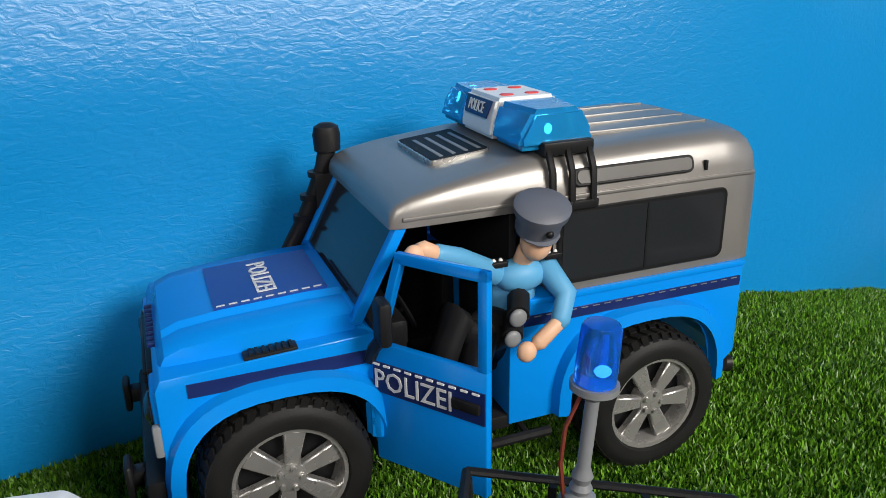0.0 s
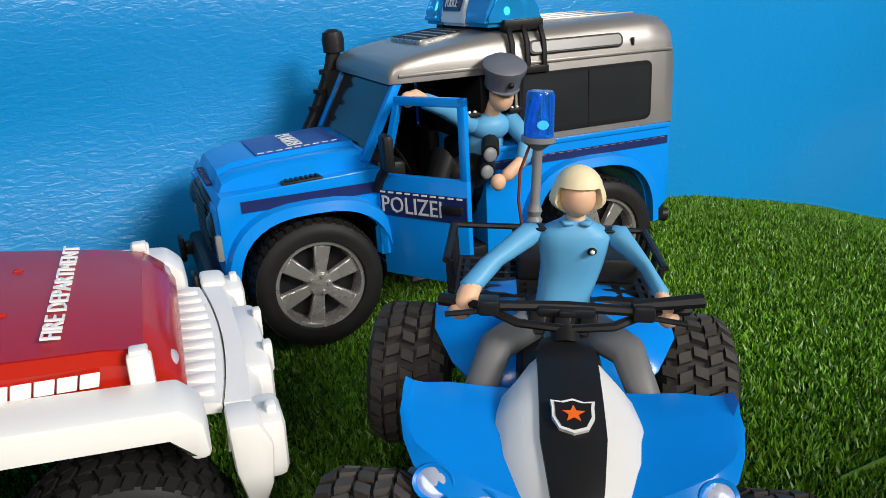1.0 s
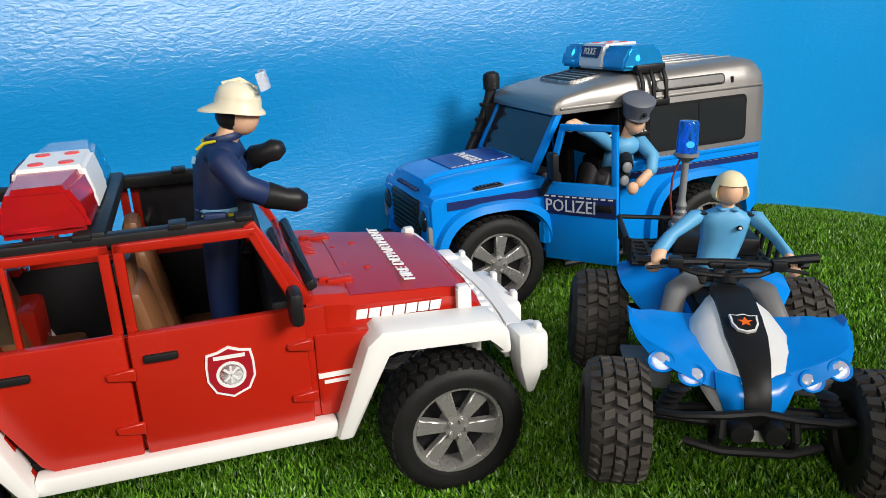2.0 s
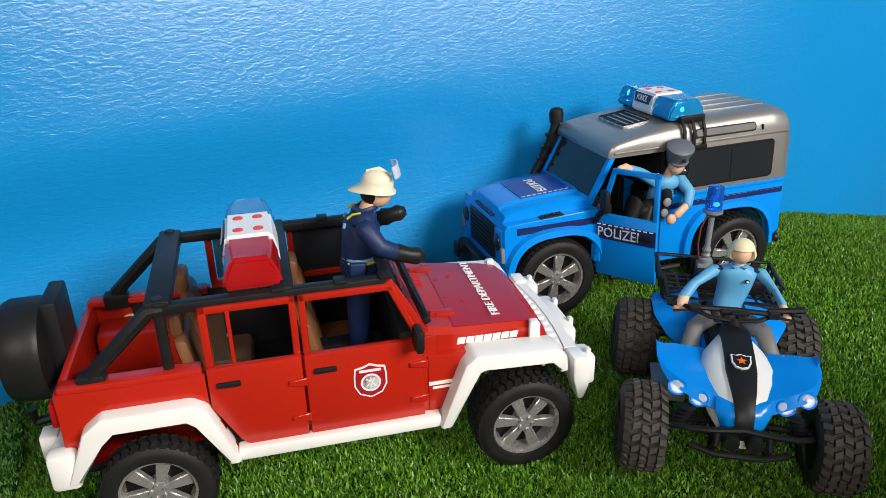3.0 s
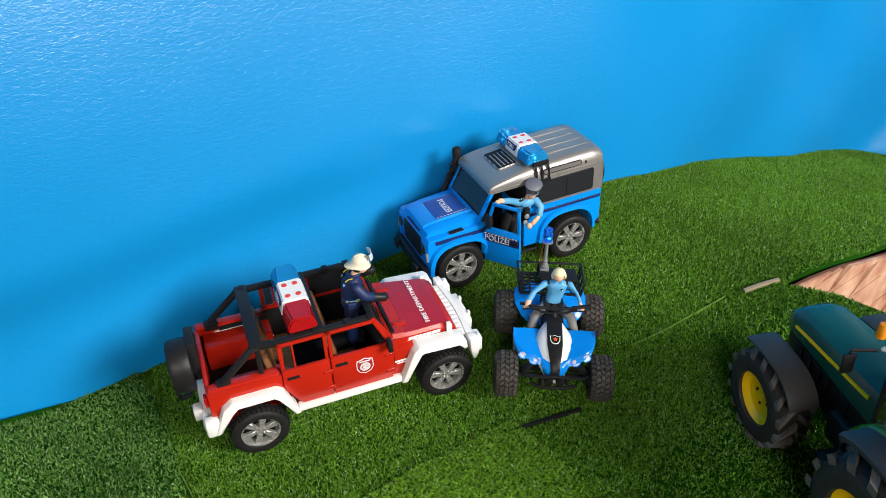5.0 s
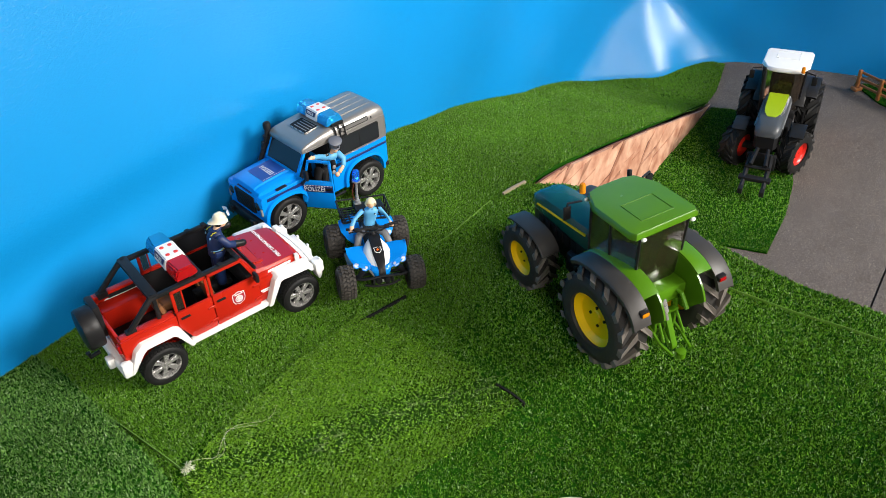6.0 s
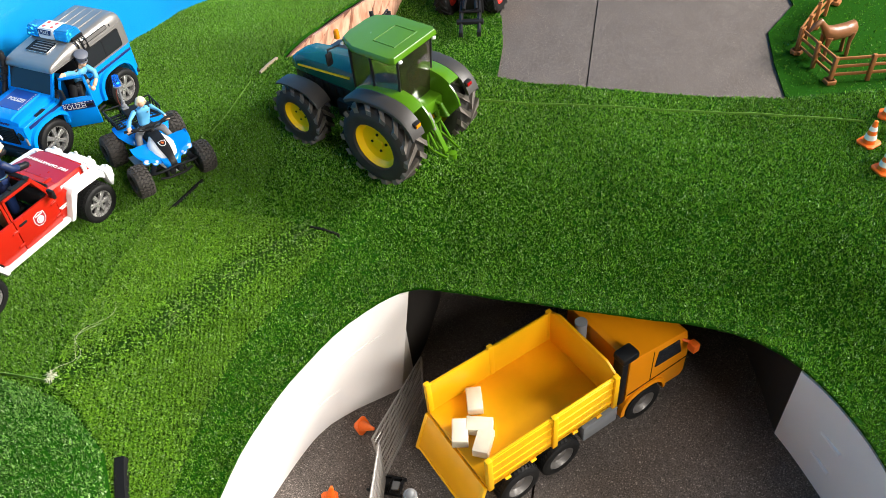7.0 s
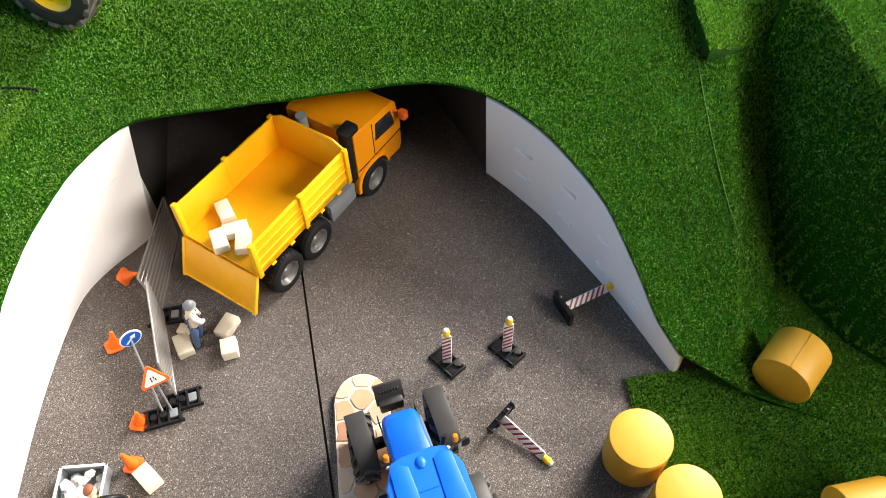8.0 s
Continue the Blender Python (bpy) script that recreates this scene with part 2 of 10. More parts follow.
def grass_material(name, dark, light, patchy=4.0, spread=0.35):
    """Blades: shade by island and by slow patches."""
    m = bpy.data.materials.new(name)
    m.use_nodes = True
    nt = m.node_tree
    b = nt.nodes["Principled BSDF"]
    b.inputs["Roughness"].default_value = 0.5
    b.inputs["Specular IOR Level"].default_value = 0.2
    geo = nt.nodes.new("ShaderNodeNewGeometry")
    ramp = nt.nodes.new("ShaderNodeValToRGB")
    e = ramp.color_ramp.elements
    e[0].position, e[0].color = 0.0, (*dark, 1)
    e[1].position, e[1].color = 0.9, (*light, 1)
    # a few whole blades go pale: highlights of the pile put into colour
    glint = ramp.color_ramp.elements.new(0.986)
    glint.color = (0.38, 0.53, 0.28, 1)
    tc = nt.nodes.new("ShaderNodeTexCoord")
    n1 = nt.nodes.new("ShaderNodeTexNoise")
    n1.inputs["Scale"].default_value, n1.inputs["Detail"].default_value = patchy, 4
    nt.links.new(tc.outputs["Object"], n1.inputs["Vector"])
    nt.links.new(geo.outputs["Random Per Island"], ramp.inputs["Fac"])
    mr = nt.nodes.new("ShaderNodeMapRange")
    mr.inputs["From Min"].default_value, mr.inputs["From Max"].default_value = 0.3, 0.7
    mr.inputs["To Min"].default_value, mr.inputs["To Max"].default_value = 0.97 - spread, 0.97 + spread
    nt.links.new(n1.outputs["Fac"], mr.inputs["Value"])
    hs = nt.nodes.new("ShaderNodeHueSaturation")
    nt.links.new(mr.outputs["Result"], hs.inputs["Value"])
    nt.links.new(ramp.outputs["Color"], hs.inputs["Color"])
    nt.links.new(hs.outputs["Color"], b.inputs["Base Color"])
    return m


BLADES = grass_material("turf_blades", (0.008, 0.05, 0.003), (0.19, 0.44, 0.026), spread=0.22)
BLADES_MOUND = grass_material("turf_blades_faded", (0.012, 0.066, 0.006), (0.19, 0.41, 0.075))
BLADES_LIGHT = grass_material("turf_blades_light", (0.015, 0.09, 0.0045), (0.26, 0.52, 0.032), spread=0.16)
TURF = material("turf_backing", (0.009, 0.055, 0.002), 0.8, vary=0.5, scale=300, bump=0.8, bump_scale=900, spec=0.05)
TURF_LIGHT = material("turf_backing_light", (0.014, 0.045, 0.005), 0.8, vary=0.45, scale=300, bump=0.8, bump_scale=900, spec=0.05)


def speckled(name, base, fleck, scale, bump):
    m = material(name, base, 0.75, vary=0.25, scale=18, bump=bump, bump_scale=scale)
    nt = m.node_tree
    b = nt.nodes["Principled BSDF"]
    vo = nt.nodes.new("ShaderNodeTexVoronoi")
    vo.inputs["Scale"].default_value = scale
    tc = nt.nodes.new("ShaderNodeTexCoord")
    nt.links.new(tc.outputs["Object"], vo.inputs["Vector"])
    sep = nt.nodes.new("ShaderNodeSeparateColor")
    nt.links.new(vo.outputs["Color"], sep.inputs["Color"])
    gt = nt.nodes.new("ShaderNodeMapRange")
    gt.inputs["From Min"].default_value, gt.inputs["From Max"].default_value = 0.84, 1.0
    gt.inputs["To Max"].default_value = 0.7
    nt.links.new(sep.outputs["Red"], gt.inputs["Value"])
    old = b.inputs["Base Color"].links[0].from_socket
    mix = nt.nodes.new("ShaderNodeMix")
    mix.data_type = "RGBA"
    mix.inputs[7].default_value = (*fleck, 1)
    nt.links.new(gt.outputs["Result"], mix.inputs[0])
    nt.links.new(old, mix.inputs[6])
    nt.links.new(mix.outputs[2], b.inputs["Base Color"])
    return m


def felt():
    """Gritty roofing felt: dark and pale grains, slow stains."""
    m = speckled("roofing_felt_grey", (0.1, 0.086, 0.078), (0.36, 0.31, 0.28), 800.0, 1.0)
    nt = m.node_tree
    b = nt.nodes["Principled BSDF"]
    b.inputs["Specular IOR Level"].default_value = 0.12
    tc = nt.nodes.new("ShaderNodeTexCoord")
    n = nt.nodes.new("ShaderNodeTexNoise")
    n.inputs["Scale"].default_value, n.inputs["Detail"].default_value, n.inputs["Roughness"].default_value = 620, 3, 0.75
    nt.links.new(tc.outputs["Object"], n.inputs["Vector"])
    mr = nt.nodes.new("ShaderNodeMapRange")
    mr.inputs["From Min"].default_value, mr.inputs["From Max"].default_value = 0.36, 0.64
    mr.inputs["To Min"].default_value, mr.inputs["To Max"].default_value = 0.4, 1.75
    nt.links.new(n.outputs["Fac"], mr.inputs["Value"])
    hs = nt.nodes.new("ShaderNodeHueSaturation")
    old = b.inputs["Base Color"].links[0].from_socket
    nt.links.new(old, hs.inputs["Color"])
    nt.links.new(mr.outputs["Result"], hs.inputs["Value"])
    nt.links.new(hs.outputs["Color"], b.inputs["Base Color"])
    return m


ASPHALT = felt()


def backdrop_material():
    """Blue vinyl sheet with a fine creased grain running along it."""
    m = material("blue_vinyl", (0.004, 0.23, 0.56), 0.31, vary=0.12, scale=2.2, bump=0.0, rough_vary=0.07, spec=0.55)
    nt = m.node_tree
    b = nt.nodes["Principled BSDF"]
    tc = nt.nodes.new("ShaderNodeTexCoord")
    mp = nt.nodes.new("ShaderNodeMapping")
    mp.inputs["Scale"].default_value = (95, 95, 215)
    n1 = nt.nodes.new("ShaderNodeTexNoise")
    n1.inputs["Scale"].default_value, n1.inputs["Detail"].default_value, n1.inputs["Distortion"].default_value = 1.5, 4, 1.0
    nt.links.new(tc.outputs["Object"], mp.inputs["Vector"])
    nt.links.new(mp.outputs["Vector"], n1.inputs["Vector"])
    bp = nt.nodes.new("ShaderNodeBump")
    bp.inputs["Strength"].default_value, bp.inputs["Distance"].default_value = 0.3, 0.0013
    nt.links.new(n1.outputs["Fac"], bp.inputs["Height"])
    nt.links.new(bp.outputs["Normal"], b.inputs["Normal"])
    return m


VINYL = backdrop_material()


def printed_rock():
    """The printed stone face of the ramp: reddish slabs with dark slanting cracks."""
    m = bpy.data.materials.new("rock_print")
    m.use_nodes = True
    nt = m.node_tree
    b = nt.nodes["Principled BSDF"]
    b.inputs["Roughness"].default_value = 0.7
    tc = nt.nodes.new("ShaderNodeTexCoord")
    n1 = nt.nodes.new("ShaderNodeTexNoise")
    n1.inputs["Scale"].default_value, n1.inputs["Detail"].default_value = 30, 8
    nt.links.new(tc.outputs["Object"], n1.inputs["Vector"])
    r = nt.nodes.new("ShaderNodeValToRGB")
    r.color_ramp.elements[0].position, r.color_ramp.elements[0].color = 0.3, (0.36, 0.15, 0.085, 1)
    r.color_ramp.elements[1].position, r.color_ramp.elements[1].color = 0.7, (0.66, 0.4, 0.27, 1)
    nt.links.new(n1.outputs["Fac"], r.inputs["Fac"])
    nt.links.new(r.outputs["Color"], b.inputs["Base Color"])
    bp = nt.nodes.new("ShaderNodeBump")
    bp.inputs["Strength"].default_value, bp.inputs["Distance"].default_value = 0.5, 0.002
    nt.links.new(n1.outputs["Fac"], bp.inputs["Height"])
    nt.links.new(bp.outputs["Normal"], b.inputs["Normal"])
    return m


ROCK = printed_rock()
ROCK_DARK = material("rock_joint", (0.13, 0.05, 0.03), 0.85, vary=0.3, scale=60, bump=0.3)

# ---- the ground: a hill of turf over a road, with a cutting and a tunnel mouth ----
ROAD_Z = -0.285
LIP_Z = -0.07
RAMP_A, RAMP_U = np.array((0.24, 0.25)), np.array((0.672, 0.741))
DESC_A, DESC_U = np.array((0.75, -0.55)), np.array((-0.567, -0.824))
FOLD_A, FOLD_N = np.array((0.86, -0.82)), np.array((0.5, -0.866))
LIP_LEFT = [(-0.30, -0.62), (-0.21, -0.51), (-0.138, -0.428), (-0.066, -0.352), (-0.004, -0.304), (0.056, -0.271), (0.12, -0.247), (0.18, -0.237), (0.222, -0.241), (0.25, -0.258)]
LIP_TOP = [(0.301, -0.313), (0.382, -0.397), (0.463, -0.478), (0.508, -0.53), (0.528, -0.572)]
LIP_RIGHT = [(0.538, -0.61), (0.54, -0.66), (0.53, -0.741), (0.506, -0.82), (0.458, -0.895), (0.42, -0.95), (0.404, -0.992)]


def spline(pts, step=0.012):
    """A smooth line through points, at even steps."""
    p = np.array(pts, float)
    out = []
    for i in range(len(p) - 1):
        a, b, c, d = p[max(i - 1, 0)], p[i], p[i + 1], p[min(i + 2, len(p) - 1)]
        n = max(2, int(np.linalg.norm(c - b) / step))
        for k in range(n):
            t = k / n
            out.append(0.5 * ((2 * b) + (-a + c) * t + (2 * a - 5 * b + 4 * c - d) * t * t + (-a + 3 * b - 3 * c + d) * t ** 3))
    out.append(p[-1])
    return np.array(out)


LIP = spline(LIP_LEFT + LIP_TOP + LIP_RIGHT)


def hill(x, y):
    """Height of the turf."""
    x, y = np.atleast_1d(np.asarray(x, float)), np.atleast_1d(np.asarray(y, float))
    p = np.stack((x, y), -1)
    t = np.clip(((p - RAMP_A) @ RAMP_U - 0.01) / 0.98, 0.0, 1.0)
    ramp = 0.288 * np.minimum((t - 0.11 * (1 - np.exp(-t / 0.11))) / 0.89, 1.0)
    d = np.full(len(x), 9.0)
    for q in LIP[::2]:
        d = np.minimum(d, np.hypot(x - q[0], y - q[1]))
    dip = -LIP_Z * np.exp(-(d / 0.13) ** 2)
    desc = np.clip(0.45 * ((p - DESC_A) @ DESC_U - 0.05), 0, 0.3) * smooth01((x - 0.15) / 0.25)
    fold = np.clip(((p - FOLD_A) @ FOLD_N) * 1.0, 0, 0.3) * smooth01((0.95 - x) / 0.2)
    depth = (ramp ** 4 + dip ** 4 + (desc + fold) ** 4 + 1e-12) ** 0.25
    lumps = 0.0016 * np.sin(23 * x + 9 * y) * np.sin(17 * y - 6 * x) + 0.001 * np.sin(51 * x + 3) * np.sin(47 * y)
    return np.maximum(-depth, ROAD_Z + 0.006) + lumps


def inside(poly, x, y):
    """Which points lie in a polygon."""
    poly = np.asarray(poly)
    x, y = np.asarray(x), np.asarray(y)
    res = np.zeros(x.shape, bool)
    x0, y0 = poly[-1]
    for x1, y1 in poly:
        cross = ((y1 > y) != (y0 > y)) & (x < (x0 - x1) * (y - y1) / (y0 - y1 + 1e-15) + x1)
        res ^= cross
        x0, y0 = x1, y1
    return res


def sheet(name, poly, height, mats, label, category, cell=0.012, thick=0.006, kind="structure"):
    """A turf sheet of some thickness over a polygon, its top at height(x, y)."""
    poly = np.asarray(poly, float)
    lo, hi = poly.min(0), poly.max(0)
    gx, gy = np.meshgrid(np.arange(lo[0] + cell / 2, hi[0], cell), np.arange(lo[1] + cell / 2, hi[1], cell))
    gx, gy = gx.ravel(), gy.ravel()
    ok = inside(poly, gx, gy)
    d = np.full(ok.sum(), 9.0)
    for q in poly:
        d = np.minimum(d, np.hypot(gx[ok] - q[0], gy[ok] - q[1]))
    pts = np.stack((gx[ok][d > cell * 0.45], gy[ok][d > cell * 0.45]), -1)
    n = len(poly)
    co = [Vector(p) for p in poly] + [Vector(p) for p in pts]
    vs, _, fs, *_ = delaunay_2d_cdt(co, [(i, (i + 1) % n) for i in range(n)], [], 0, 1e-6)
    xy = np.array([(v.x, v.y) for v in vs])
    z = height(xy[:, 0], xy[:, 1])
    cen = np.array([xy[list(f)].mean(0) for f in fs])
    keep = inside(poly, cen[:, 0], cen[:, 1])
    bm = bmesh.new()
    top = [bm.verts.new((a[0], a[1], h)) for a, h in zip(xy, z)]
    for f, k in zip(fs, keep):
        if k:
            bm.faces.new([top[i] for i in f])
    rim = [e for e in bm.edges if len(e.link_faces) == 1]
    r = bmesh.ops.extrude_edge_only(bm, edges=rim)
    for v in r["geom"]:
        if isinstance(v, bmesh.types.BMVert):
            v.co.z -= thick
    for v in [v for v in bm.verts if not v.link_faces]:
        bm.verts.remove(v)
    return solid(name, bm, mats, label, category, kind=kind, angle=60)


def blades(name, poly, height, mat, count, label, length=0.004, lean=(0.0, 0.0), avoid=(), width=0.001, thin=None, rows=None):
    """Turf pile: single bent blades, scattered over a polygon."""
    poly = np.asarray(poly, float)
    lo, hi = poly.min(0), poly.max(0)
    # tufts, with some blades each that fan out
    per = 3
    tufts = count // per
    x = rng.uniform(lo[0], hi[0], tufts)
    y = rng.uniform(lo[1], hi[1], tufts)
    ok = inside(poly, x, y)
    for q in avoid:
        ok &= ~inside(q, x, y)
    if thin:
        ok &= rng.random(tufts) < thin(x, y)
    x, y = x[ok], y[ok]
    if rows:
        # stitched rows: tufts drawn to parallel lines
        cx, cy, step = rows
        u = x * cx + y * cy
        du = (np.round(u / step) * step - u) * 0.5
        x, y = x + du * cx, y + du * cy
    z = height(x, y)
    tall = rng.uniform(0.7, 1.25, len(x))
    x, y, z, tall = (np.repeat(v, per) for v in (x, y, z, tall))
    n = len(x)
    a = rng.uniform(0, 2 * math.pi, n)
    ln = length * tall * rng.uniform(0.6, 1.2, n)
    tilt = np.abs(rng.normal(0.7, 0.4, n))
    x, y = x + rng.normal(0, 0.0005, n), y + rng.normal(0, 0.0005, n)
    ta = rng.uniform(0, 2 * math.pi, n)
    w = width * rng.uniform(0.7, 1.3, n)
    ux, uy = np.cos(a) * w, np.sin(a) * w
    tx = x + ln * (np.sin(tilt) * np.cos(ta) + lean[0])
    ty = y + ln * (np.sin(tilt) * np.sin(ta) + lean[1])
    tz = z + ln * np.cos(tilt) * 0.9
    co = np.empty((n, 3, 3), np.float32)
    co[:, 0] = np.stack((x - ux, y - uy, z - 0.001), -1)
    co[:, 1] = np.stack((x + ux, y + uy, z - 0.001), -1)
    co[:, 2] = np.stack((tx, ty, tz), -1)
    me = bpy.data.meshes.new(name)
    me.vertices.add(n * 3)
    me.vertices.foreach_set("co", co.ravel())
    me.loops.add(n * 3)
    me.loops.foreach_set("vertex_index", np.arange(n * 3, dtype=np.int32))
    me.polygons.add(n)
    me.polygons.foreach_set("loop_start", np.arange(0, n * 3, 3, dtype=np.int32))
    me.update(calc_edges=True)
    me.materials.append(mat)
    return tagged(new(name, me), label, "grass", kind="stuff")


BACK_LINE = [(-0.95, -0.45), (-0.75, -0.27), (-0.545, -0.06), (-0.44, 0.04), (-0.21, 0.3), (-0.05, 0.44), (0.095, 0.562), (0.23, 0.75), (0.39, 0.925), (0.54, 1.12), (0.68, 1.215), (0.84, 1.255), (0.97, 1.245), (1.13, 1.17), (1.30, 1.05), (1.50, 0.9), (1.72, 0.7), (1.95, 0.4), (2.15, 0.1)]
hill_poly = [(x - 0.012, y + 0.012) for x, y in BACK_LINE[1:13]] + [(1.04, 1.175), (0.955, 1.035), (0.905, 0.975), (0.7, 0.762), (0.45, 0.482), (0.281, 0.296), (0.345, 0.285), (0.40, 0.255), (0.45, 0.17), (0.488, 0.1), (0.517, 0.05), (0.566, -0.03), (0.674, -0.145), (0.754, -0.228), (0.843, -0.304), (0.93, -0.35), (1.06, -0.45), (1.2, -0.6), (1.25, -0.9), (1.0, -1.15), (0.8, -1.25), (0.6, -1.25), (0.45, -1.2), (0.42, -1.08)]
hill_poly = [tuple(p) for p in hill_poly] + [tuple(p) for p in LIP[::-1]] + [(-0.42, -0.8), (-0.9, -0.8)]
sheet("turf_hill", hill_poly, hill, TURF, "hill covered with short green artificial turf", "turf", thick=0.004)

# sides of the hill, down to the road
def skirt(name, line, z_of, mat, label, thick=0.012, foot=None, inward=1):
    """An upright wall under a line; foot: another line for its base."""
    line = np.asarray(line, float)
    base = line if foot is None else np.asarray(foot, float)
    tan = np.gradient(line, axis=0)
    nrm = np.stack((-tan[:, 1], tan[:, 0]), -1) / (np.linalg.norm(tan, axis=1)[:, None] + 1e-9) * thick * inward
    zt = z_of(line[:, 0], line[:, 1])
    bm = bmesh.new()
    rings = []
    for i in range(len(line)):
        a, b, o = line[i], base[i], nrm[i]
        h = max(zt[i] - ROAD_Z, 0.004)
        mid = (a + b) / 2
        rings.append([(b[0], b[1], ROAD_Z), (mid[0], mid[1], ROAD_Z + h * 0.5), (a[0], a[1], ROAD_Z + h), (a[0] + o[0], a[1] + o[1], ROAD_Z + h), (b[0] + o[0], b[1] + o[1], ROAD_Z)])
    loft(bm, rings)
    return solid(name, bm, mat, label, "wall", kind="structure")


left_top = spline(LIP_LEFT[:-1], 0.015)
left_foot = spline([(-0.38, -0.57), (-0.28, -0.465), (-0.193, -0.394), (-0.103, -0.323), (-0.018, -0.265), (0.053, -0.228), (0.11, -0.222), (0.157, -0.226), (0.19, -0.228)], 0.015)
k = np.linspace(0, 1, 60)
def resample(p, n=60):
    d = np.r_[0, np.cumsum(np.linalg.norm(np.diff(p, axis=0), axis=1))]
    t = np.linspace(0, d[-1], n)
    return np.stack((np.interp(t, d, p[:, 0]), np.interp(t, d, p[:, 1])), -1)
skirt("wall_left", resample(left_top), lambda x, y: np.full(len(x), LIP_Z - 0.004), PALE, "curved white foam retaining wall beside the sunken road", foot=resample(left_foot))
right_line = resample(spline([(0.579, -0.59), (0.568, -0.639), (0.545, -0.715), (0.522, -0.766), (0.476, -0.865), (0.44, -0.93), (0.404, -0.992)], 0.015))
right_top = resample(spline(LIP_RIGHT[:1] + LIP_RIGHT, 0.015))
skirt("wall_right", right_top, lambda x, y: hill(x, y) - 0.008, PALE, "pale grey foam retaining wall falling to the road", foot=right_line, inward=1)
skirt("wall_return", resample(np.array([(0.19, -0.228), (0.2, -0.224), (0.222, -0.207)]), 8), lambda x, y: hill(x, y) - 0.014, PALE, "white foam wall turning into the tunnel", inward=1)
tunnel_a = resample(np.array([(0.222, -0.207), (0.26, -0.18), (0.36, -0.08), (0.45, 0.02)]), 12)
tunnel_b = resample(np.array([(0.579, -0.59), (0.62, -0.53), (0.68, -0.42), (0.74, -0.3)]), 12)
# near-black walls: the shade inside the tunnel is put into their colour
skirt("wall_tunnel_a", tunnel_a, lambda x, y: hill(x, y) - 0.014, TABLE, "tunnel side wall, tunnel shade put into its near-black colour", inward=1)
skirt("wall_tunnel_b", tunnel_b, lambda x, y: hill(x, y) - 0.014, TABLE, "tunnel side wall, tunnel shade put into its near-black colour", inward=-1)
# added board, out of view, shuts the far end so the tunnel stays dark
far_edge = resample(np.array([(0.30, 0.29), (0.345, 0.28), (0.40, 0.25), (0.45, 0.165), (0.488, 0.095), (0.517, 0.045), (0.566, -0.035), (0.674, -0.15), (0.754, -0.233), (0.843, -0.309), (0.93, -0.355), (1.06, -0.455), (1.2, -0.6)]), 40)
skirt("wall_far", far_edge, lambda x, y: hill(x, y) - 0.008, TABLE, "unseen dark board side of the hill, keeping the tunnel dark", inward=-1)
outer = resample(np.array([(-0.9, -0.8), (-0.42, -0.8), (-0.31, -0.625)]), 12)
skirt("wall_outer", outer, lambda x, y: np.minimum(hill(x, y), 0) - 0.008, PALE, "white foam side of the turf hill")

# the road
def flat(name, poly, z, mat, label, category, thick=0.003, kind="structure", bev=0.0):
    bm = bmesh.new()
    prism(bm, poly, z - thick, z, "z", bev)
    return solid(name, bm, mat, label, category, kind=kind)


ax = np.array((0.685, 0.728))
nx = np.array((-0.728, 0.685))
mid = np.array((0.25, -0.478))
def road_poly(a, b, s0=-1.6, s1=2.2):
    return [tuple(mid + ax * s + nx * t) for s, t in ((s0, a), (s1, a), (s1, b), (s0, b))]
flat("road", road_poly(-0.95, -0.0016), ROAD_Z, ASPHALT, "grey gritty roofing felt laid as a road", "road")
flat("road_half", road_poly(0.0016, 0.62), ROAD_Z, ASPHALT, "grey gritty roofing felt laid as a road", "road")
flat("floor", [(-2.2, -4.0), (3.8, -4.0), (3.8, 2.2), (-2.2, 2.2)], ROAD_Z - 0.004, TABLE, "dark board under the road and the turf", "board", thick=0.02)

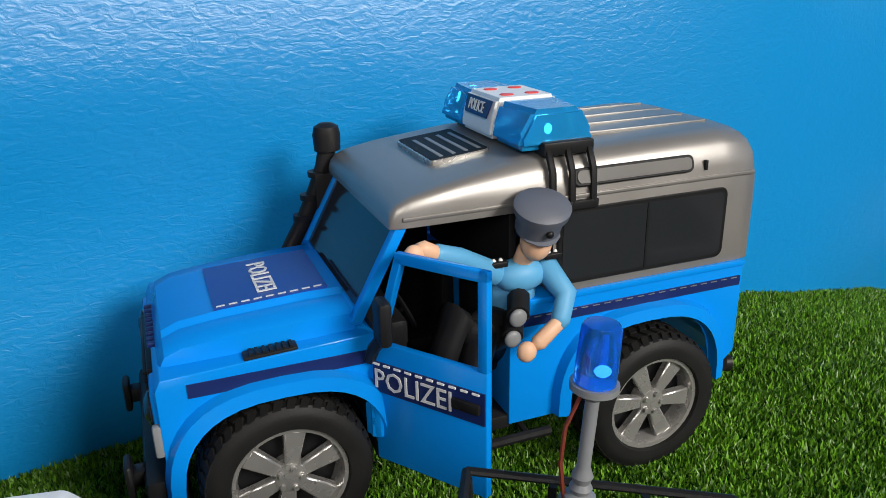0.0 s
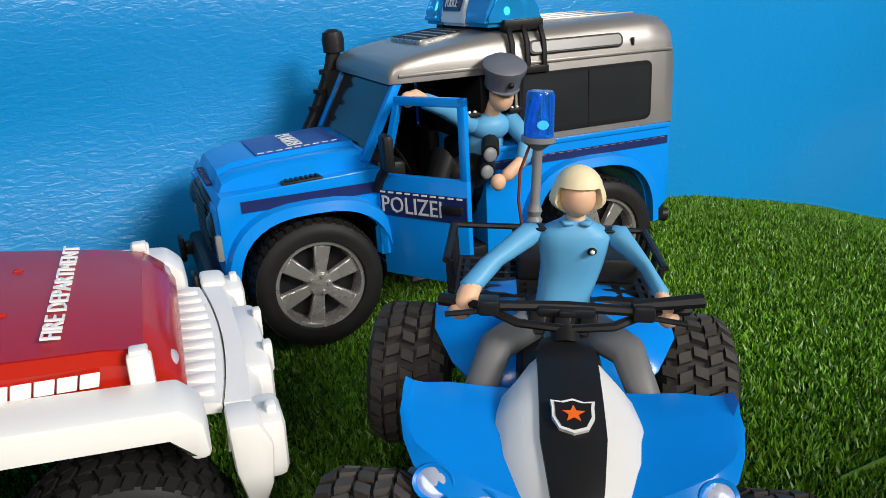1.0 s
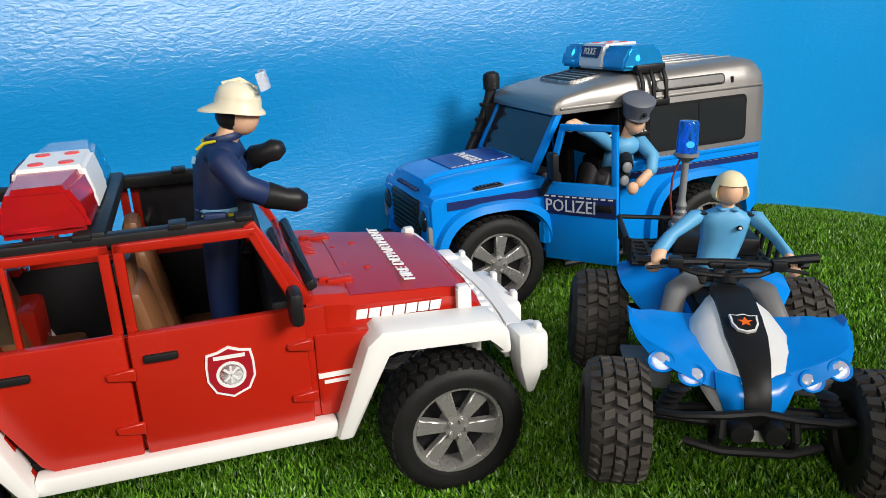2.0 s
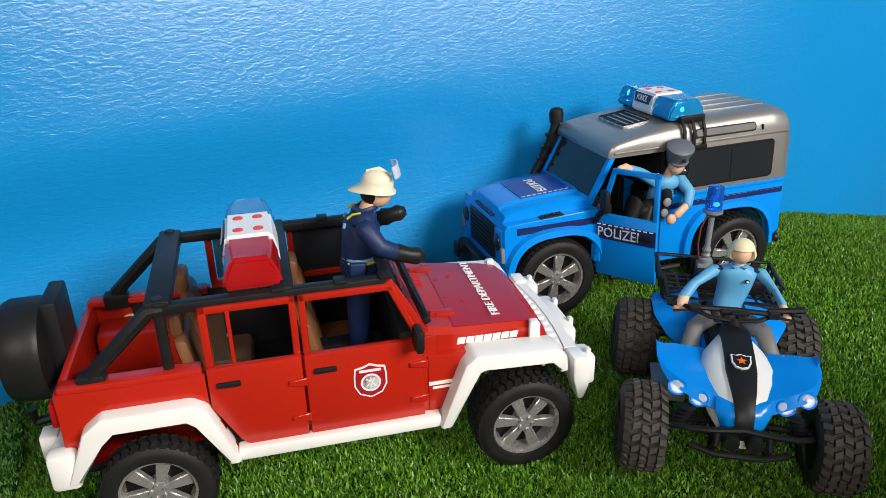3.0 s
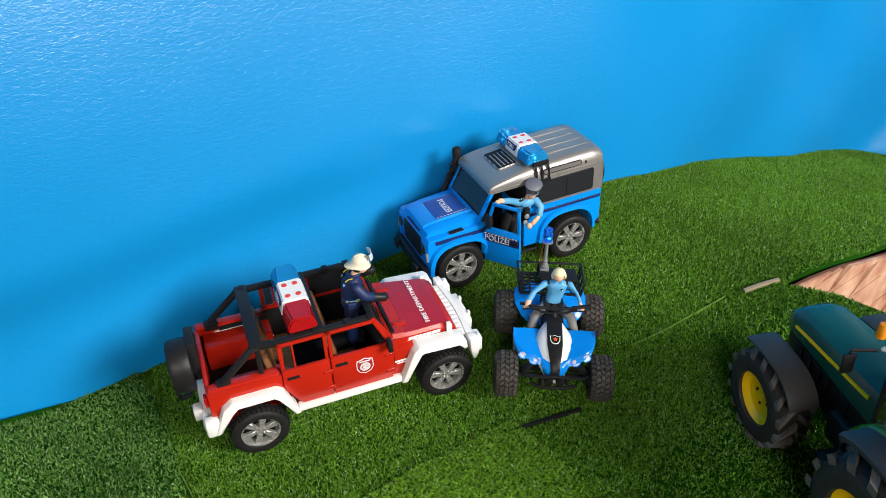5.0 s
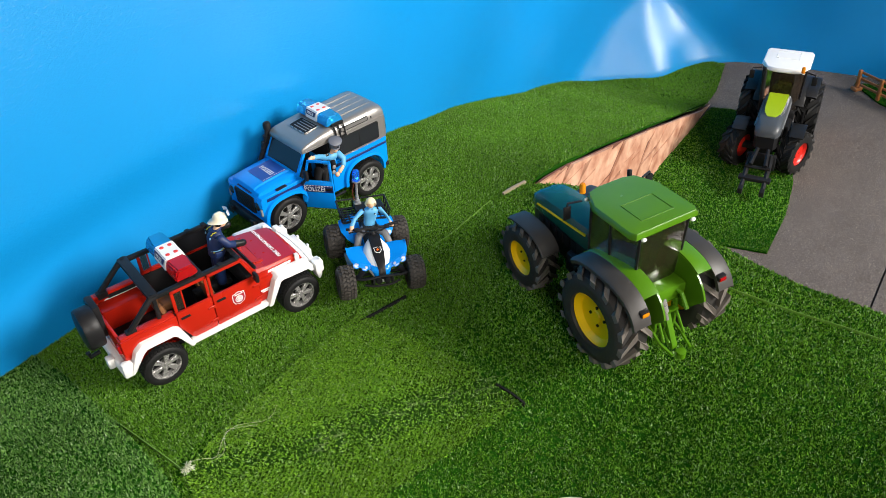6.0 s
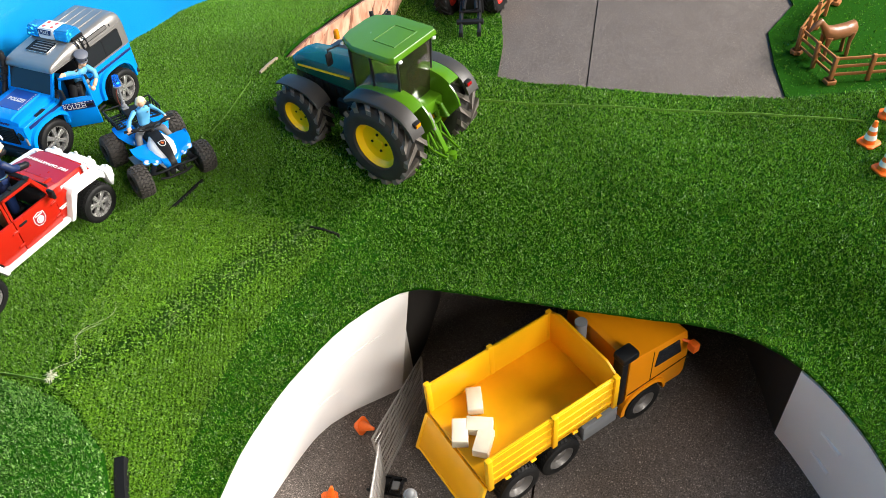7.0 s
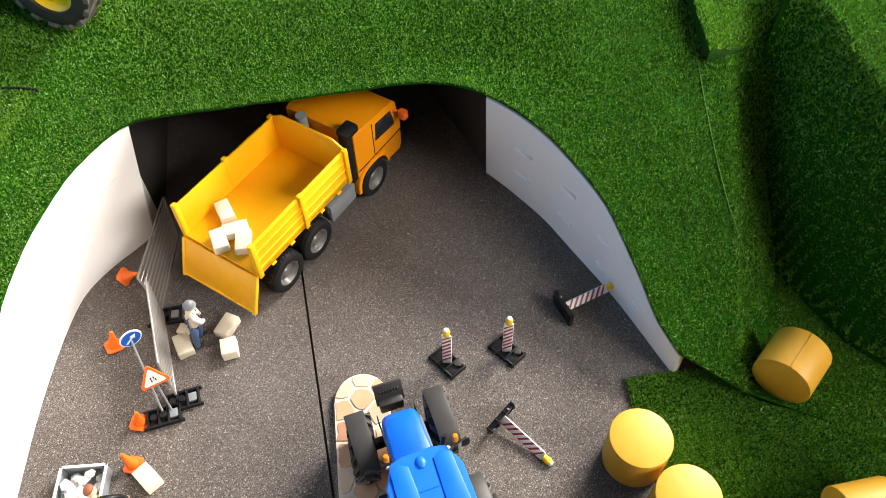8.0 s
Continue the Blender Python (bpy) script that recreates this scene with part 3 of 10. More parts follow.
# the printed rock face of the ramp
def rock_face():
    rock = thing("rock_wall", pose(0, 0, 0), "printed reddish rock face along the side of the turf ramp", "wall", kind="structure")
    a, b = np.array((0.287, 0.29)), np.array((0.905, 0.968))
    n = 22
    w, h = (b - a) / n, 0.05
    nrm = np.array((0.741, -0.672))
    bm = bmesh.new()
    rings = []
    for i in range(n + 1):
        p = a + w * i
        z = float(hill(*p)[0]) - 0.002
        q = p + nrm * 0.003
        rings.append([(p[0], p[1], ROAD_Z), (q[0], q[1], ROAD_Z), (q[0], q[1], max(z, ROAD_Z + 0.002)), (p[0], p[1], max(z, ROAD_Z + 0.002))])
    loft(bm, rings)
    part("backing", bm, ROCK_DARK, rock)
    # slanting slabs
    r = random.Random(3)
    length = float(np.linalg.norm(b - a))
    s = -0.3
    while s < length:
        step = r.uniform(0.06, 0.1)
        z0 = ROAD_Z
        while z0 < 0.0:
            dz = r.uniform(0.045, 0.085)
            c = []
            for u, v in ((0.02, 0.02), (0.98, 0.02), (0.985, 0.98), (0.015, 0.97)):
                ss = s + step * u + (z0 + dz * v - ROAD_Z) * 1.0
                zz = z0 + dz * v + r.uniform(-0.003, 0.003)
                c.append((ss, zz))
            ok = True
            cc = []
            for ss, zz in c:
                ss = min(max(ss, 0.0), length)
                p = a + (b - a) * ss / length
                zz = min(zz, float(hill(*p)[0]) - 0.003)
                cc.append((ss, max(zz, ROAD_Z + 0.001)))
            area = abs(sum(cc[i][0] * cc[(i + 1) % 4][1] - cc[(i + 1) % 4][0] * cc[i][1] for i in range(4))) / 2
            if area > 2.5e-4:
                bm = bmesh.new()
                o = r.uniform(0.004, 0.009)
                lo, hi = [], []
                for ss, zz in cc:
                    p = a + (b - a) * ss / length
                    lo.append(bm.verts.new((p[0] + nrm[0] * 0.002, p[1] + nrm[1] * 0.002, zz)))
                    hi.append(bm.verts.new((p[0] + nrm[0] * o, p[1] + nrm[1] * o, zz)))
                bm.faces.new(hi)
                for i in range(4):
                    bm.faces.new((lo[i], lo[(i + 1) % 4], hi[(i + 1) % 4], hi[i]))
                part("slab", bm, ROCK, rock)
            z0 += dz
        s += step


rock_face()

# the blue backdrop
def backdrop():
    bm = bmesh.new()
    line = spline(BACK_LINE, 0.02)
    zs = np.concatenate((np.linspace(-0.3, 0.3, 50), np.linspace(0.33, 1.35, 30)))
    step01 = lambda v: float(smooth01(np.array([v]))[0])
    tan = np.gradient(line, axis=0)
    nrm = np.stack((tan[:, 1], -tan[:, 0]), -1) / np.linalg.norm(tan, axis=1)[:, None]
    grid = []
    run = np.r_[0, np.cumsum(np.linalg.norm(np.diff(line, axis=0), axis=1))]
    for z in zs:
        row = []
        for i, p in enumerate(line):
            s = run[i]
            # slow waves, slanting billows, a slack bulge low down, a tent fold in the corner
            w = 0.018 * math.sin(2.1 * s + 1.5 * z) * step01((z + 0.1) / 0.4)
            w += 0.011 * math.sin(4.3 * s - 3.0 * z + 1.0) * step01(z / 0.3)
            w += 0.011 * math.sin(11.0 * (0.8 * s - z)) * step01((s - 1.3) / 0.5) * step01((z + 0.28) / 0.3)
            low_run = 1.0 - step01((s - 0.9) / 0.5)
            w += low_run * (0.013 * step01((z - 0.1) / 0.075) - 0.012 * step01((z - 0.0) / 0.1))
            u = min(1.0, max(0.0, (-0.07 - z) / 0.21))
            w += 0.1 * u * step01(1.0 - abs(s - 2.5) / (0.26 * u + 0.03))
            near = math.exp(-((s - 2.6) / 0.3) ** 2) * step01((z + 0.28) / 0.12)
            w += near * (0.006 * math.sin(15 * s + 9 * z) + 0.003 * math.sin(31 * s - 13 * z))
            lean = 0.10 * step01((z - 0.1) / 1.2) + low_run * 0.05 * max(0.0, z - 0.17)
            row.append(bm.verts.new((p[0] + nrm[i][0] * (w - lean), p[1] + nrm[i][1] * (w - lean), z)))
        grid.append(row)
    for a, b in zip(grid, grid[1:]):
        for i in range(len(a) - 1):
            bm.faces.new((a[i], a[i + 1], b[i + 1], b[i]))
    ob = solid("backdrop", bm, VINYL, "blue vinyl sheet hung as a sky behind the scene", "backdrop", kind="structure", angle=80)
    sol = ob.modifiers.new("thickness", "SOLIDIFY")
    sol.thickness, sol.offset = 0.002, 0 - 1
    return ob


backdrop()

# lower lawns
def low(x, y):
    x, y = np.asarray(x, float), np.asarray(y, float)
    return np.full(x.shape, ROAD_Z + 0.005) + 0.0012 * np.sin(37 * x) * np.sin(31 * y)


lawn_poly = [(0.905, 0.95), (0.985, 0.9), (0.985, 0.75), (0.96, 0.64), (0.93, 0.575), (0.86, 0.47), (0.766, 0.36), (0.70, 0.40), (0.62, 0.44), (0.5, 0.46), (0.47, 0.49)]
sheet("lawn", lawn_poly, low, TURF, "green turf lawn beside the road under the rock face", "turf", thick=0.004)
farm_poly = [(1.30, 0.97), (1.30, 0.86), (1.325, 0.75), (1.342, 0.68), (1.336, 0.633), (1.312, 0.524), (1.436, 0.412), (1.56, 0.28), (1.5, 0.18), (1.36, 0.13), (1.27, 0.03), (1.20, -0.06), (1.17, -0.20), (1.3, -0.5), (2.2, -0.5), (2.2, 0.3), (1.5, 0.9)]
sheet("farm_lawn", farm_poly, low, TURF, "green turf ground of the toy farm", "turf", cell=0.02, thick=0.004)
low_poly = [(0.404, -0.99), (0.36, -0.945), (0.333, -0.968), (0.2, -1.1), (0.1, -1.35), (0.3, -1.7), (1.4, -1.7), (1.5, -0.95), (1.2, -0.9), (0.95, -1.1), (0.6, -1.1), (0.436, -1.05)]
sheet("low_turf", low_poly, low, TURF, "low green turf ground at the foot of the hill", "turf", cell=0.02, thick=0.004)

# turf pieces lying over the hill
patch_poly = [(-0.004, 0.032), (0.045, -0.008), (0.1, -0.054), (0.15, -0.1), (0.18, -0.129), (0.131, -0.151), (0.052, -0.19), (-0.018, -0.229), (-0.084, -0.295), (-0.16, -0.385), (-0.19, -0.36), (-0.178, -0.29), (-0.182, -0.23), (-0.203, -0.179), (-0.186, -0.15), (-0.138, -0.093), (-0.08, -0.036), (-0.031, 0.007)]
sheet("turf_patch", patch_poly, lambda x, y: hill(x, y) + 0.003, TURF_LIGHT, "lighter green turf piece laid over a joint of the hill", "turf", thick=0.003)
mound_poly = [(-0.47, 0.0), (-0.427, 0.045), (-0.38, 0.005), (-0.333, -0.05), (-0.28, -0.115), (-0.226, -0.18), (-0.19, -0.235), (-0.178, -0.29), (-0.19, -0.35), (-0.22, -0.42), (-0.3, -0.55), (-0.5, -0.75), (-0.85, -0.75), (-0.75, -0.3)]


def mound_h(x, y):
    x, y = np.asarray(x, float), np.asarray(y, float)
    d = np.full(x.shape, 9.0)
    p = spline(mound_poly[1:10], 0.01)
    for q in p:
        d = np.minimum(d, np.hypot(x - q[0], y - q[1]))
    return hill(x, y) + 0.004 + (0.026 * np.sqrt(1 - (1 - np.clip(d / 0.03, 0, 1)) ** 2) + 0.02 * smooth01(d / 0.1)) * smooth01((0.0 - y) / 0.16)


sheet("turf_mound", mound_poly, mound_h, TURF, "rounded green turf mound with a rolled edge", "turf", thick=0.004)
# a lit terrace of turf; its brightness is put into the lighter green
flap_poly = [(0.9, -0.7), (0.85, -0.745), (0.79, -0.805), (0.76, -0.838), (0.79, -0.855), (0.83, -0.868), (0.88, -0.885), (0.95, -0.9), (1.2, -0.92), (1.2, -0.62)]


def flap_h(x, y):
    """Lies on the slope, its edge curled up."""
    d = np.full(np.shape(x), 9.0)
    for q in spline(flap_poly[:4], 0.01):
        d = np.minimum(d, np.hypot(x - q[0], y - q[1]))
    return hill(x, y) + 0.004 + 0.024 * np.exp(-(d / 0.035) ** 2)



sheet("turf_flap", flap_poly, flap_h, TURF_LIGHT, "raised turf flap with a curled edge, lit look put into lighter green", "turf", thick=0.02)

ridge_poly = [(0.80, -0.90), (0.72, -0.96), (0.66, -1.02), (0.62, -1.075), (0.57, -1.17), (0.55, -1.32), (0.58, -1.65), (1.45, -1.65), (1.4, -0.92), (1.1, -0.86)]


def ridge_top(x, y):
    x, y = np.asarray(x, float), np.asarray(y, float)
    d = np.full(x.shape, 9.0)
    for q in spline(ridge_poly[:7], 0.02):
        d = np.minimum(d, np.hypot(x - q[0], y - q[1]))
    return ROAD_Z + 0.008 + 0.268 * smooth01(d / 0.095 + 0.02) + 0.003 * np.sin(19 * x) * np.sin(23 * y)


sheet("turf_ridge", ridge_poly, ridge_top, TURF, "raised green turf bank beside the low ground", "turf", cell=0.015, thick=0.02)

# ---- the room: unseen walls and ceiling, kept dark so little light bounces ----
def room():
    X0, X1, Y0, Y1, Z0, Z1 = -2.2, 3.75, -3.95, 2.2, ROAD_Z - 0.02, 3.1
    bm = bmesh.new()
    box(bm, X0, X1, Y1, Y1 + 0.1, Z0, Z1)
    solid("wall_north", bm, ROOM, "plain unseen room wall, darkened to cut bounce light", "wall", kind="structure")
    bm = bmesh.new()
    box(bm, X0 - 0.1, X0, Y0, Y1, Z0, Z1)
    solid("wall_west", bm, ROOM, "plain unseen room wall, darkened to cut bounce light", "wall", kind="structure")
    bm = bmesh.new()
    for a in ((Y0, -2.55, Z0, Z1), (-0.55, Y1, Z0, Z1), (-2.55, -0.55, Z0, 1.42), (-2.55, -0.55, 2.78, Z1)):
        box(bm, X1, X1 + 0.1, *a)
    solid("wall_east", bm, ROOM, "plain unseen dark wall with a wide opening for a lamp", "wall", kind="structure")
    # opening made for the added south fill lamp
    bm = bmesh.new()
    for a in ((X0, -0.1, Z0, Z1), (1.9, X1, Z0, Z1), (-0.1, 1.9, Z0, 1.42), (-0.1, 1.9, 2.78, Z1)):
        box(bm, a[0], a[1], Y0 - 0.1, Y0, a[2], a[3])
    solid("wall_south", bm, ROOM, "plain unseen dark wall with a wide opening for a lamp", "wall", kind="structure")
    bm = bmesh.new()
    box(bm, X0 - 0.1, X1 + 0.1, Y0 - 0.1, Y1 + 0.1, Z1, Z1 + 0.1)
    solid("ceiling", bm, ROOM, "plain unseen room ceiling, darkened to cut bounce light", "ceiling", kind="structure")


room()


# turf pile: denser on the ground that the camera passes nearest
near_poly = [(-0.55, -0.1), (-0.21, 0.31), (0.1, 0.58), (0.26, 0.75), (0.42, 0.62), (0.29, 0.3), (0.2, 0.1), (0.1, -0.06), (-0.06, -0.04), (-0.112, -0.104), (-0.183, -0.126), (-0.225, -0.178), (-0.33, -0.055), (-0.43, 0.04)]
over = [patch_poly, mound_poly]
ridge_near = [(0.80, -0.90), (0.72, -0.96), (0.66, -1.02), (0.62, -1.075), (0.57, -1.17), (0.56, -1.3), (0.85, -1.3), (1.0, -0.9)]
low_near = [(0.404, -0.99), (0.36, -0.945), (0.333, -0.968), (0.2, -1.1), (0.15, -1.3), (0.56, -1.32), (0.57, -1.17), (0.62, -1.075), (0.60, -1.06), (0.436, -1.03)]


def worn(x, y):
    """Share of tufts left: a bald streak runs along the patch."""
    d = np.abs(y - (-0.139 + 0.2 * x + 0.006 * np.sin(21 * x)))
    return 0.22 + 0.78 * smooth01((d - 0.002) / 0.05)


blades("turf_pile", ridge_poly, ridge_top, BLADES, 50000, "short green turf pile on the bank", length=0.006, width=0.002, avoid=[ridge_near])
blades("turf_pile", ridge_near, ridge_top, BLADES, 230000, "short green turf pile on the bank", width=0.0014)
blades("turf_pile", low_near, low, BLADES, 260000, "short green turf pile at the foot of the hill", width=0.0013)
blades("turf_pile", near_poly, hill, BLADES, 1500000, "short green artificial turf pile", avoid=over)
blades("turf_pile", hill_poly, hill, BLADES, 4600000, "short green artificial turf pile", avoid=over + [near_poly])
blades("turf_pile", patch_poly, lambda x, y: hill(x, y) + 0.003, BLADES_LIGHT, 400000, "lighter turf pile brushed one way", length=0.0042, lean=(-0.25, -0.3), thin=worn, rows=(0.89, -0.45, 0.0046))
blades("turf_pile", mound_poly, mound_h, BLADES_MOUND, 420000, "short green turf pile on the mound")
# lighter blades paint the light that falls on the flap
blades("turf_pile", flap_poly, flap_h, BLADES_LIGHT, 150000, "short turf pile of the flap, lit look put into lighter green")
blades("turf_pile", lawn_poly, low, BLADES, 110000, "short green turf pile of the lawn")
blades("turf_pile", low_poly, low, BLADES, 50000, "short green turf pile of the low ground", avoid=[hill_poly, low_near, ridge_poly])
blades("turf_pile", farm_poly, low, BLADES, 60000, "short green turf pile of the farm")

# ---- wheels, light bars and dolls ----
def place(name, me, parent, m=None, label=""):
    ob = new(name, me)
    ob.parent = parent
    if m is not None:
        ob.matrix_basis = m
    return tagged(ob, label)


def tyre_mesh(r, w, rim_r, tread, mat, depth=0.0022, rows=4, per=30, shoulder=0.25, lug_mat=None):
    """A tyre round the y axis, its outer face at y = w / 2."""
    bm = bmesh.new()
    h = w / 2
    r0 = r - depth
    prof = [(rim_r, -h * 0.8), (rim_r * 1.03, -h * 0.96), (rim_r + (r0 - rim_r) * 0.45, -h), (r0 - (r0 - rim_r) * shoulder, -h * 0.97), (r0, -h * 0.82), (r0 + depth * 0.2, 0), (r0, h * 0.82), (r0 - (r0 - rim_r) * shoulder, h * 0.97), (rim_r + (r0 - rim_r) * 0.45, h), (rim_r * 1.03, h * 0.96), (rim_r, h * 0.8)]
    n = 48
    rings = [[(a * math.cos(2 * math.pi * k / n), d, a * math.sin(2 * math.pi * k / n)) for k in range(n)] for a, d in prof]
    loft(bm, rings, caps=False)
    def lug(bm, y0, y1, a, wide, twist, hgt):
        p = []
        for y, da in ((y0, 0.0), (y1, twist)):
            for s in (-1, 1):
                p.append((y, a + da + s * wide / 2))
        idx = []
        for lev, k in ((r0 - 0.0006, 1.0), (r0 + hgt, 0.86)):
            for i, (y, an) in enumerate(p):
                ac = a + (0 if i < 2 else twist)
                an = ac + (an - ac) * k
                lv = lev - (0.0 if abs(y) < h * 0.8 else (r0 - rim_r) * shoulder * 0.6)
                idx.append(bm.verts.new((lv * math.cos(an), y, lv * math.sin(an))))
        b, t = idx[:4], idx[4:]
        for q in ((t[0], t[1], t[3], t[2]), (b[0], b[1], t[1], t[0]), (b[2], b[3], t[3], t[2]), (b[0], b[2], t[2], t[0]), (b[1], b[3], t[3], t[1])):
            bm.faces.new(q)
    step = 2 * math.pi / per
    if tread == "bars":
        # pairs of slanting bars, as on a farm tyre
        kinds = [(0.03 * w, h * 0.98, 0.0, step * 0.42, step * 0.9), (-0.03 * w, -h * 0.98, step / 2, step * 0.42, step * 0.9)]
    else:
        wide, gap, tw = (0.62, 0.8, 0.06) if tread == "knobs" else (0.72, 0.84, 0.05)
        pitch = 2 * h * 0.92 / rows
        kinds = [(-h * 0.92 + pitch * j, -h * 0.92 + pitch * (j + gap), step / 2 if j % 2 else 0.0, step * wide, tw if j % 2 else -tw) for j in range(rows)]
    joined, single = bmesh.new(), []
    for y0, y1, a0, wide, twist in kinds:
        one = bmesh.new()
        lug(one, y0, y1, 0.0, wide, twist, depth)
        me = mesh_of("lug", one, lug_mat or mat, 35)
        single += [(me, a0 + k * step) for k in range(per)]
        for k in range(per):
            lug(joined, y0, y1, a0 + k * step, wide, twist, depth)
    return mesh_of("tyre", bm, mat, 35), mesh_of("tread", joined, lug_mat or mat, 35), single


def lay_tread(wheel, tyre, apart):
    """The lugs of a tyre: one by one, or joined where there are very many."""
    if apart:
        for me, a in tyre[2]:
            place("lug", me, wheel, Matrix.Rotation(-a, 4, "Y"))
    else:
        tagged(place("tread", tyre[1], wheel), kind="stuff")


def alloy_mesh(r, w, spokes=6):
    """A six-spoked rim, outer face towards +y."""
    bm = bmesh.new()
    h = w / 2
    lathe(bm, [(r * 0.84, -h * 0.9), (r * 1.02, -h * 0.9), (r * 1.02, h * 0.9), (r * 1.0, h * 1.0), (r * 0.93, h * 0.98), (r * 0.88, h * 0.7), (r * 0.86, h * 0.1), (r * 0.84, -h * 0.9)], 40, "y", mat=0, caps=False)
    # added near-black disc: shade between the spokes put into colour
    lathe(bm, [(0.0005, h * 0.22), (r * 0.855, h * 0.22), (r * 0.855, -h * 0.2), (0.0005, -h * 0.2)], 24, "y", mat=1)
    for k in range(spokes):
        m = Matrix.Rotation(2 * math.pi * k / spokes, 4, "Y")
        a = r * 0.145
        prism(bm, [(-a * 0.75, r * 0.15), (a * 0.75, r * 0.15), (a * 1.35, r * 0.9), (-a * 1.35, r * 0.9)], h * 0.45, h * 0.82, "y", bev=r * 0.03, m=m, seg=1)
    lathe(bm, [(0.0005, h * 0.92), (r * 0.12, h * 0.92), (r * 0.27, h * 0.85), (r * 0.31, h * 0.6), (r * 0.31, h * 0.1), (0.0005, h * 0.1)], 24, "y")
    for k in range(5):
        a = 2 * math.pi * (k + 0.5) / 5
        lathe(bm, [(0.0004, h * 1.0), (r * 0.05, h * 1.0), (r * 0.055, h * 0.8), (0.0004, h * 0.8)], 8, "y", (r * 0.2 * math.cos(a), 0, r * 0.2 * math.sin(a)))
    return mesh_of("rim", bm, [RIM, DARK], 40)


def dish_mesh(r, w, mat, holes=6):
    """A plain dished farm wheel."""
    bm = bmesh.new()
    h = w / 2
    lathe(bm, [(0.0005, h * 0.62), (r * 0.2, h * 0.62), (r * 0.24, h * 0.5), (r * 0.5, h * 0.42), (r * 0.8, h * 0.55), (r * 0.9, h * 0.85), (r * 1.0, h * 0.96), (r * 1.03, h * 0.9), (r * 1.03, -h * 0.9), (0.0005, -h * 0.9)], 40, "y")
    for k in range(holes):
        a = 2 * math.pi * k / holes
        lathe(bm, [(0.0004, h * 0.56), (r * 0.055, h * 0.56), (r * 0.06, h * 0.4), (0.0004, h * 0.4)], 8, "y", (r * 0.36 * math.cos(a), 0, r * 0.36 * math.sin(a)), 1)
    return mesh_of("rim", bm, [mat, DARK], 40)


def put_wheel(parent, centre, side, tyre, rim, label="", steer=0.0, apart=False):
    m = Matrix.Translation(centre) @ Matrix.Rotation(radians(steer), 4, "Z") @ (Matrix.Rotation(math.pi, 4, "Z") if side < 0 else Matrix.Identity(4)) @ Matrix.Rotation(random.uniform(0, 6), 4, "Y")
    t = place("wheel", tyre[0], parent, m, label)
    place("rim", rim, t)
    lay_tread(t, tyre, apart)
    return t


CAR_TYRE = tyre_mesh(0.031, 0.029, 0.0208, "blocks", RUBBER, depth=0.0012, rows=5, per=40)
CAR_RIM = alloy_mesh(0.0208, 0.0245)
JEEP_TYRE = tyre_mesh(0.0285, 0.026, 0.0188, "blocks", RUBBER, depth=0.0014, rows=5, per=36)
JEEP_RIM = alloy_mesh(0.0188, 0.022)


def light_bar(parent, m, left, right, words, left_on, right_on):
    """A roof light bar along y: white box in the middle, lenses at the ends."""
    bar = part("light_bar", bmesh.new(), WHITE, parent)
    bar.matrix_basis = m
    def ends(y0, y1, x=0.0155, top=0.0125, z0=0.0, t0=0.8, t1=0.8):
        return [[(-x * 1.0, y, z0), (x * 1.0, y, z0), (x * 1.0, y, z0 + top * 0.35), (x * k, y, z0 + top), (-x * k, y, z0 + top), (-x * 1.0, y, z0 + top * 0.35)] for y, k in ((y0, t0), (y1, t1))]
    bm = bmesh.new()
    loft(bm, ends(-0.017, 0.017))
    bmesh.ops.bevel(bm, geom=bm.edges[:], offset=0.0012, segments=2, affect="EDGES")
    part("housing", bm, STICKER_WHITE, bar, "white housing")
    for s, lens, on in ((1, left, left_on), (-1, right, right_on)):
        bm = bmesh.new()
        loft(bm, ends(s * 0.0172, s * 0.046, 0.0152, 0.0118, 0, 0.8, 0.62))
        bmesh.ops.bevel(bm, geom=bm.edges[:], offset=0.0016, segments=2, affect="EDGES")
        part("lens", bm, lens, bar, "clear coloured lens")
        bm = bmesh.new()
        box(bm, -0.0135, 0.0135, s * 0.0185 if s > 0 else -0.044, 0.044 if s > 0 else -0.0185, 0.0008, 0.0024, 0.0005)
        part("reflector", bm, CHROME, bar)
        if on:
            for dx in (0.002,):
                bm = bmesh.new()
                ball(bm, (dx, s * 0.039, 0.0055), 0.0016, seg=10)
                part("lamp", bm, on, bar, "lit lamp")
    for dx in (-0.0055, 0.0055):
        for dy in (-0.009, 0.009):
            bm = bmesh.new()
            lathe(bm, [(0.0003, 0.0129), (0.0027, 0.0128), (0.003, 0.0125), (0.003, 0.0118), (0.0003, 0.0118)], 16, "z", (dx, dy, 0))
            part("dot", bm, RED_DOT, bar, "red dot")
    # a name panel on the front face
    a = math.atan2(0.0125 * 0.65, 0.0155 * 0.2)
    f = frame_m((0.01435, 0, 0.0085), (0, 1, 0), (-math.cos(a), 0, math.sin(a)))
    bm = bmesh.new()
    prism(bm, [(-0.012, -0.0028), (0.012, -0.0028), (0.014, 0.003), (-0.014, 0.003)], 0.0, 0.0006, "z", m=f)
    part("name_panel", bm, NAVY, bar, "navy panel")
    part("lettering", text_bm(words, 0.0052, f @ pose(0, 0, 0.0009), 0.0002), STICKER_WHITE, bar, "white letters")
    return bar


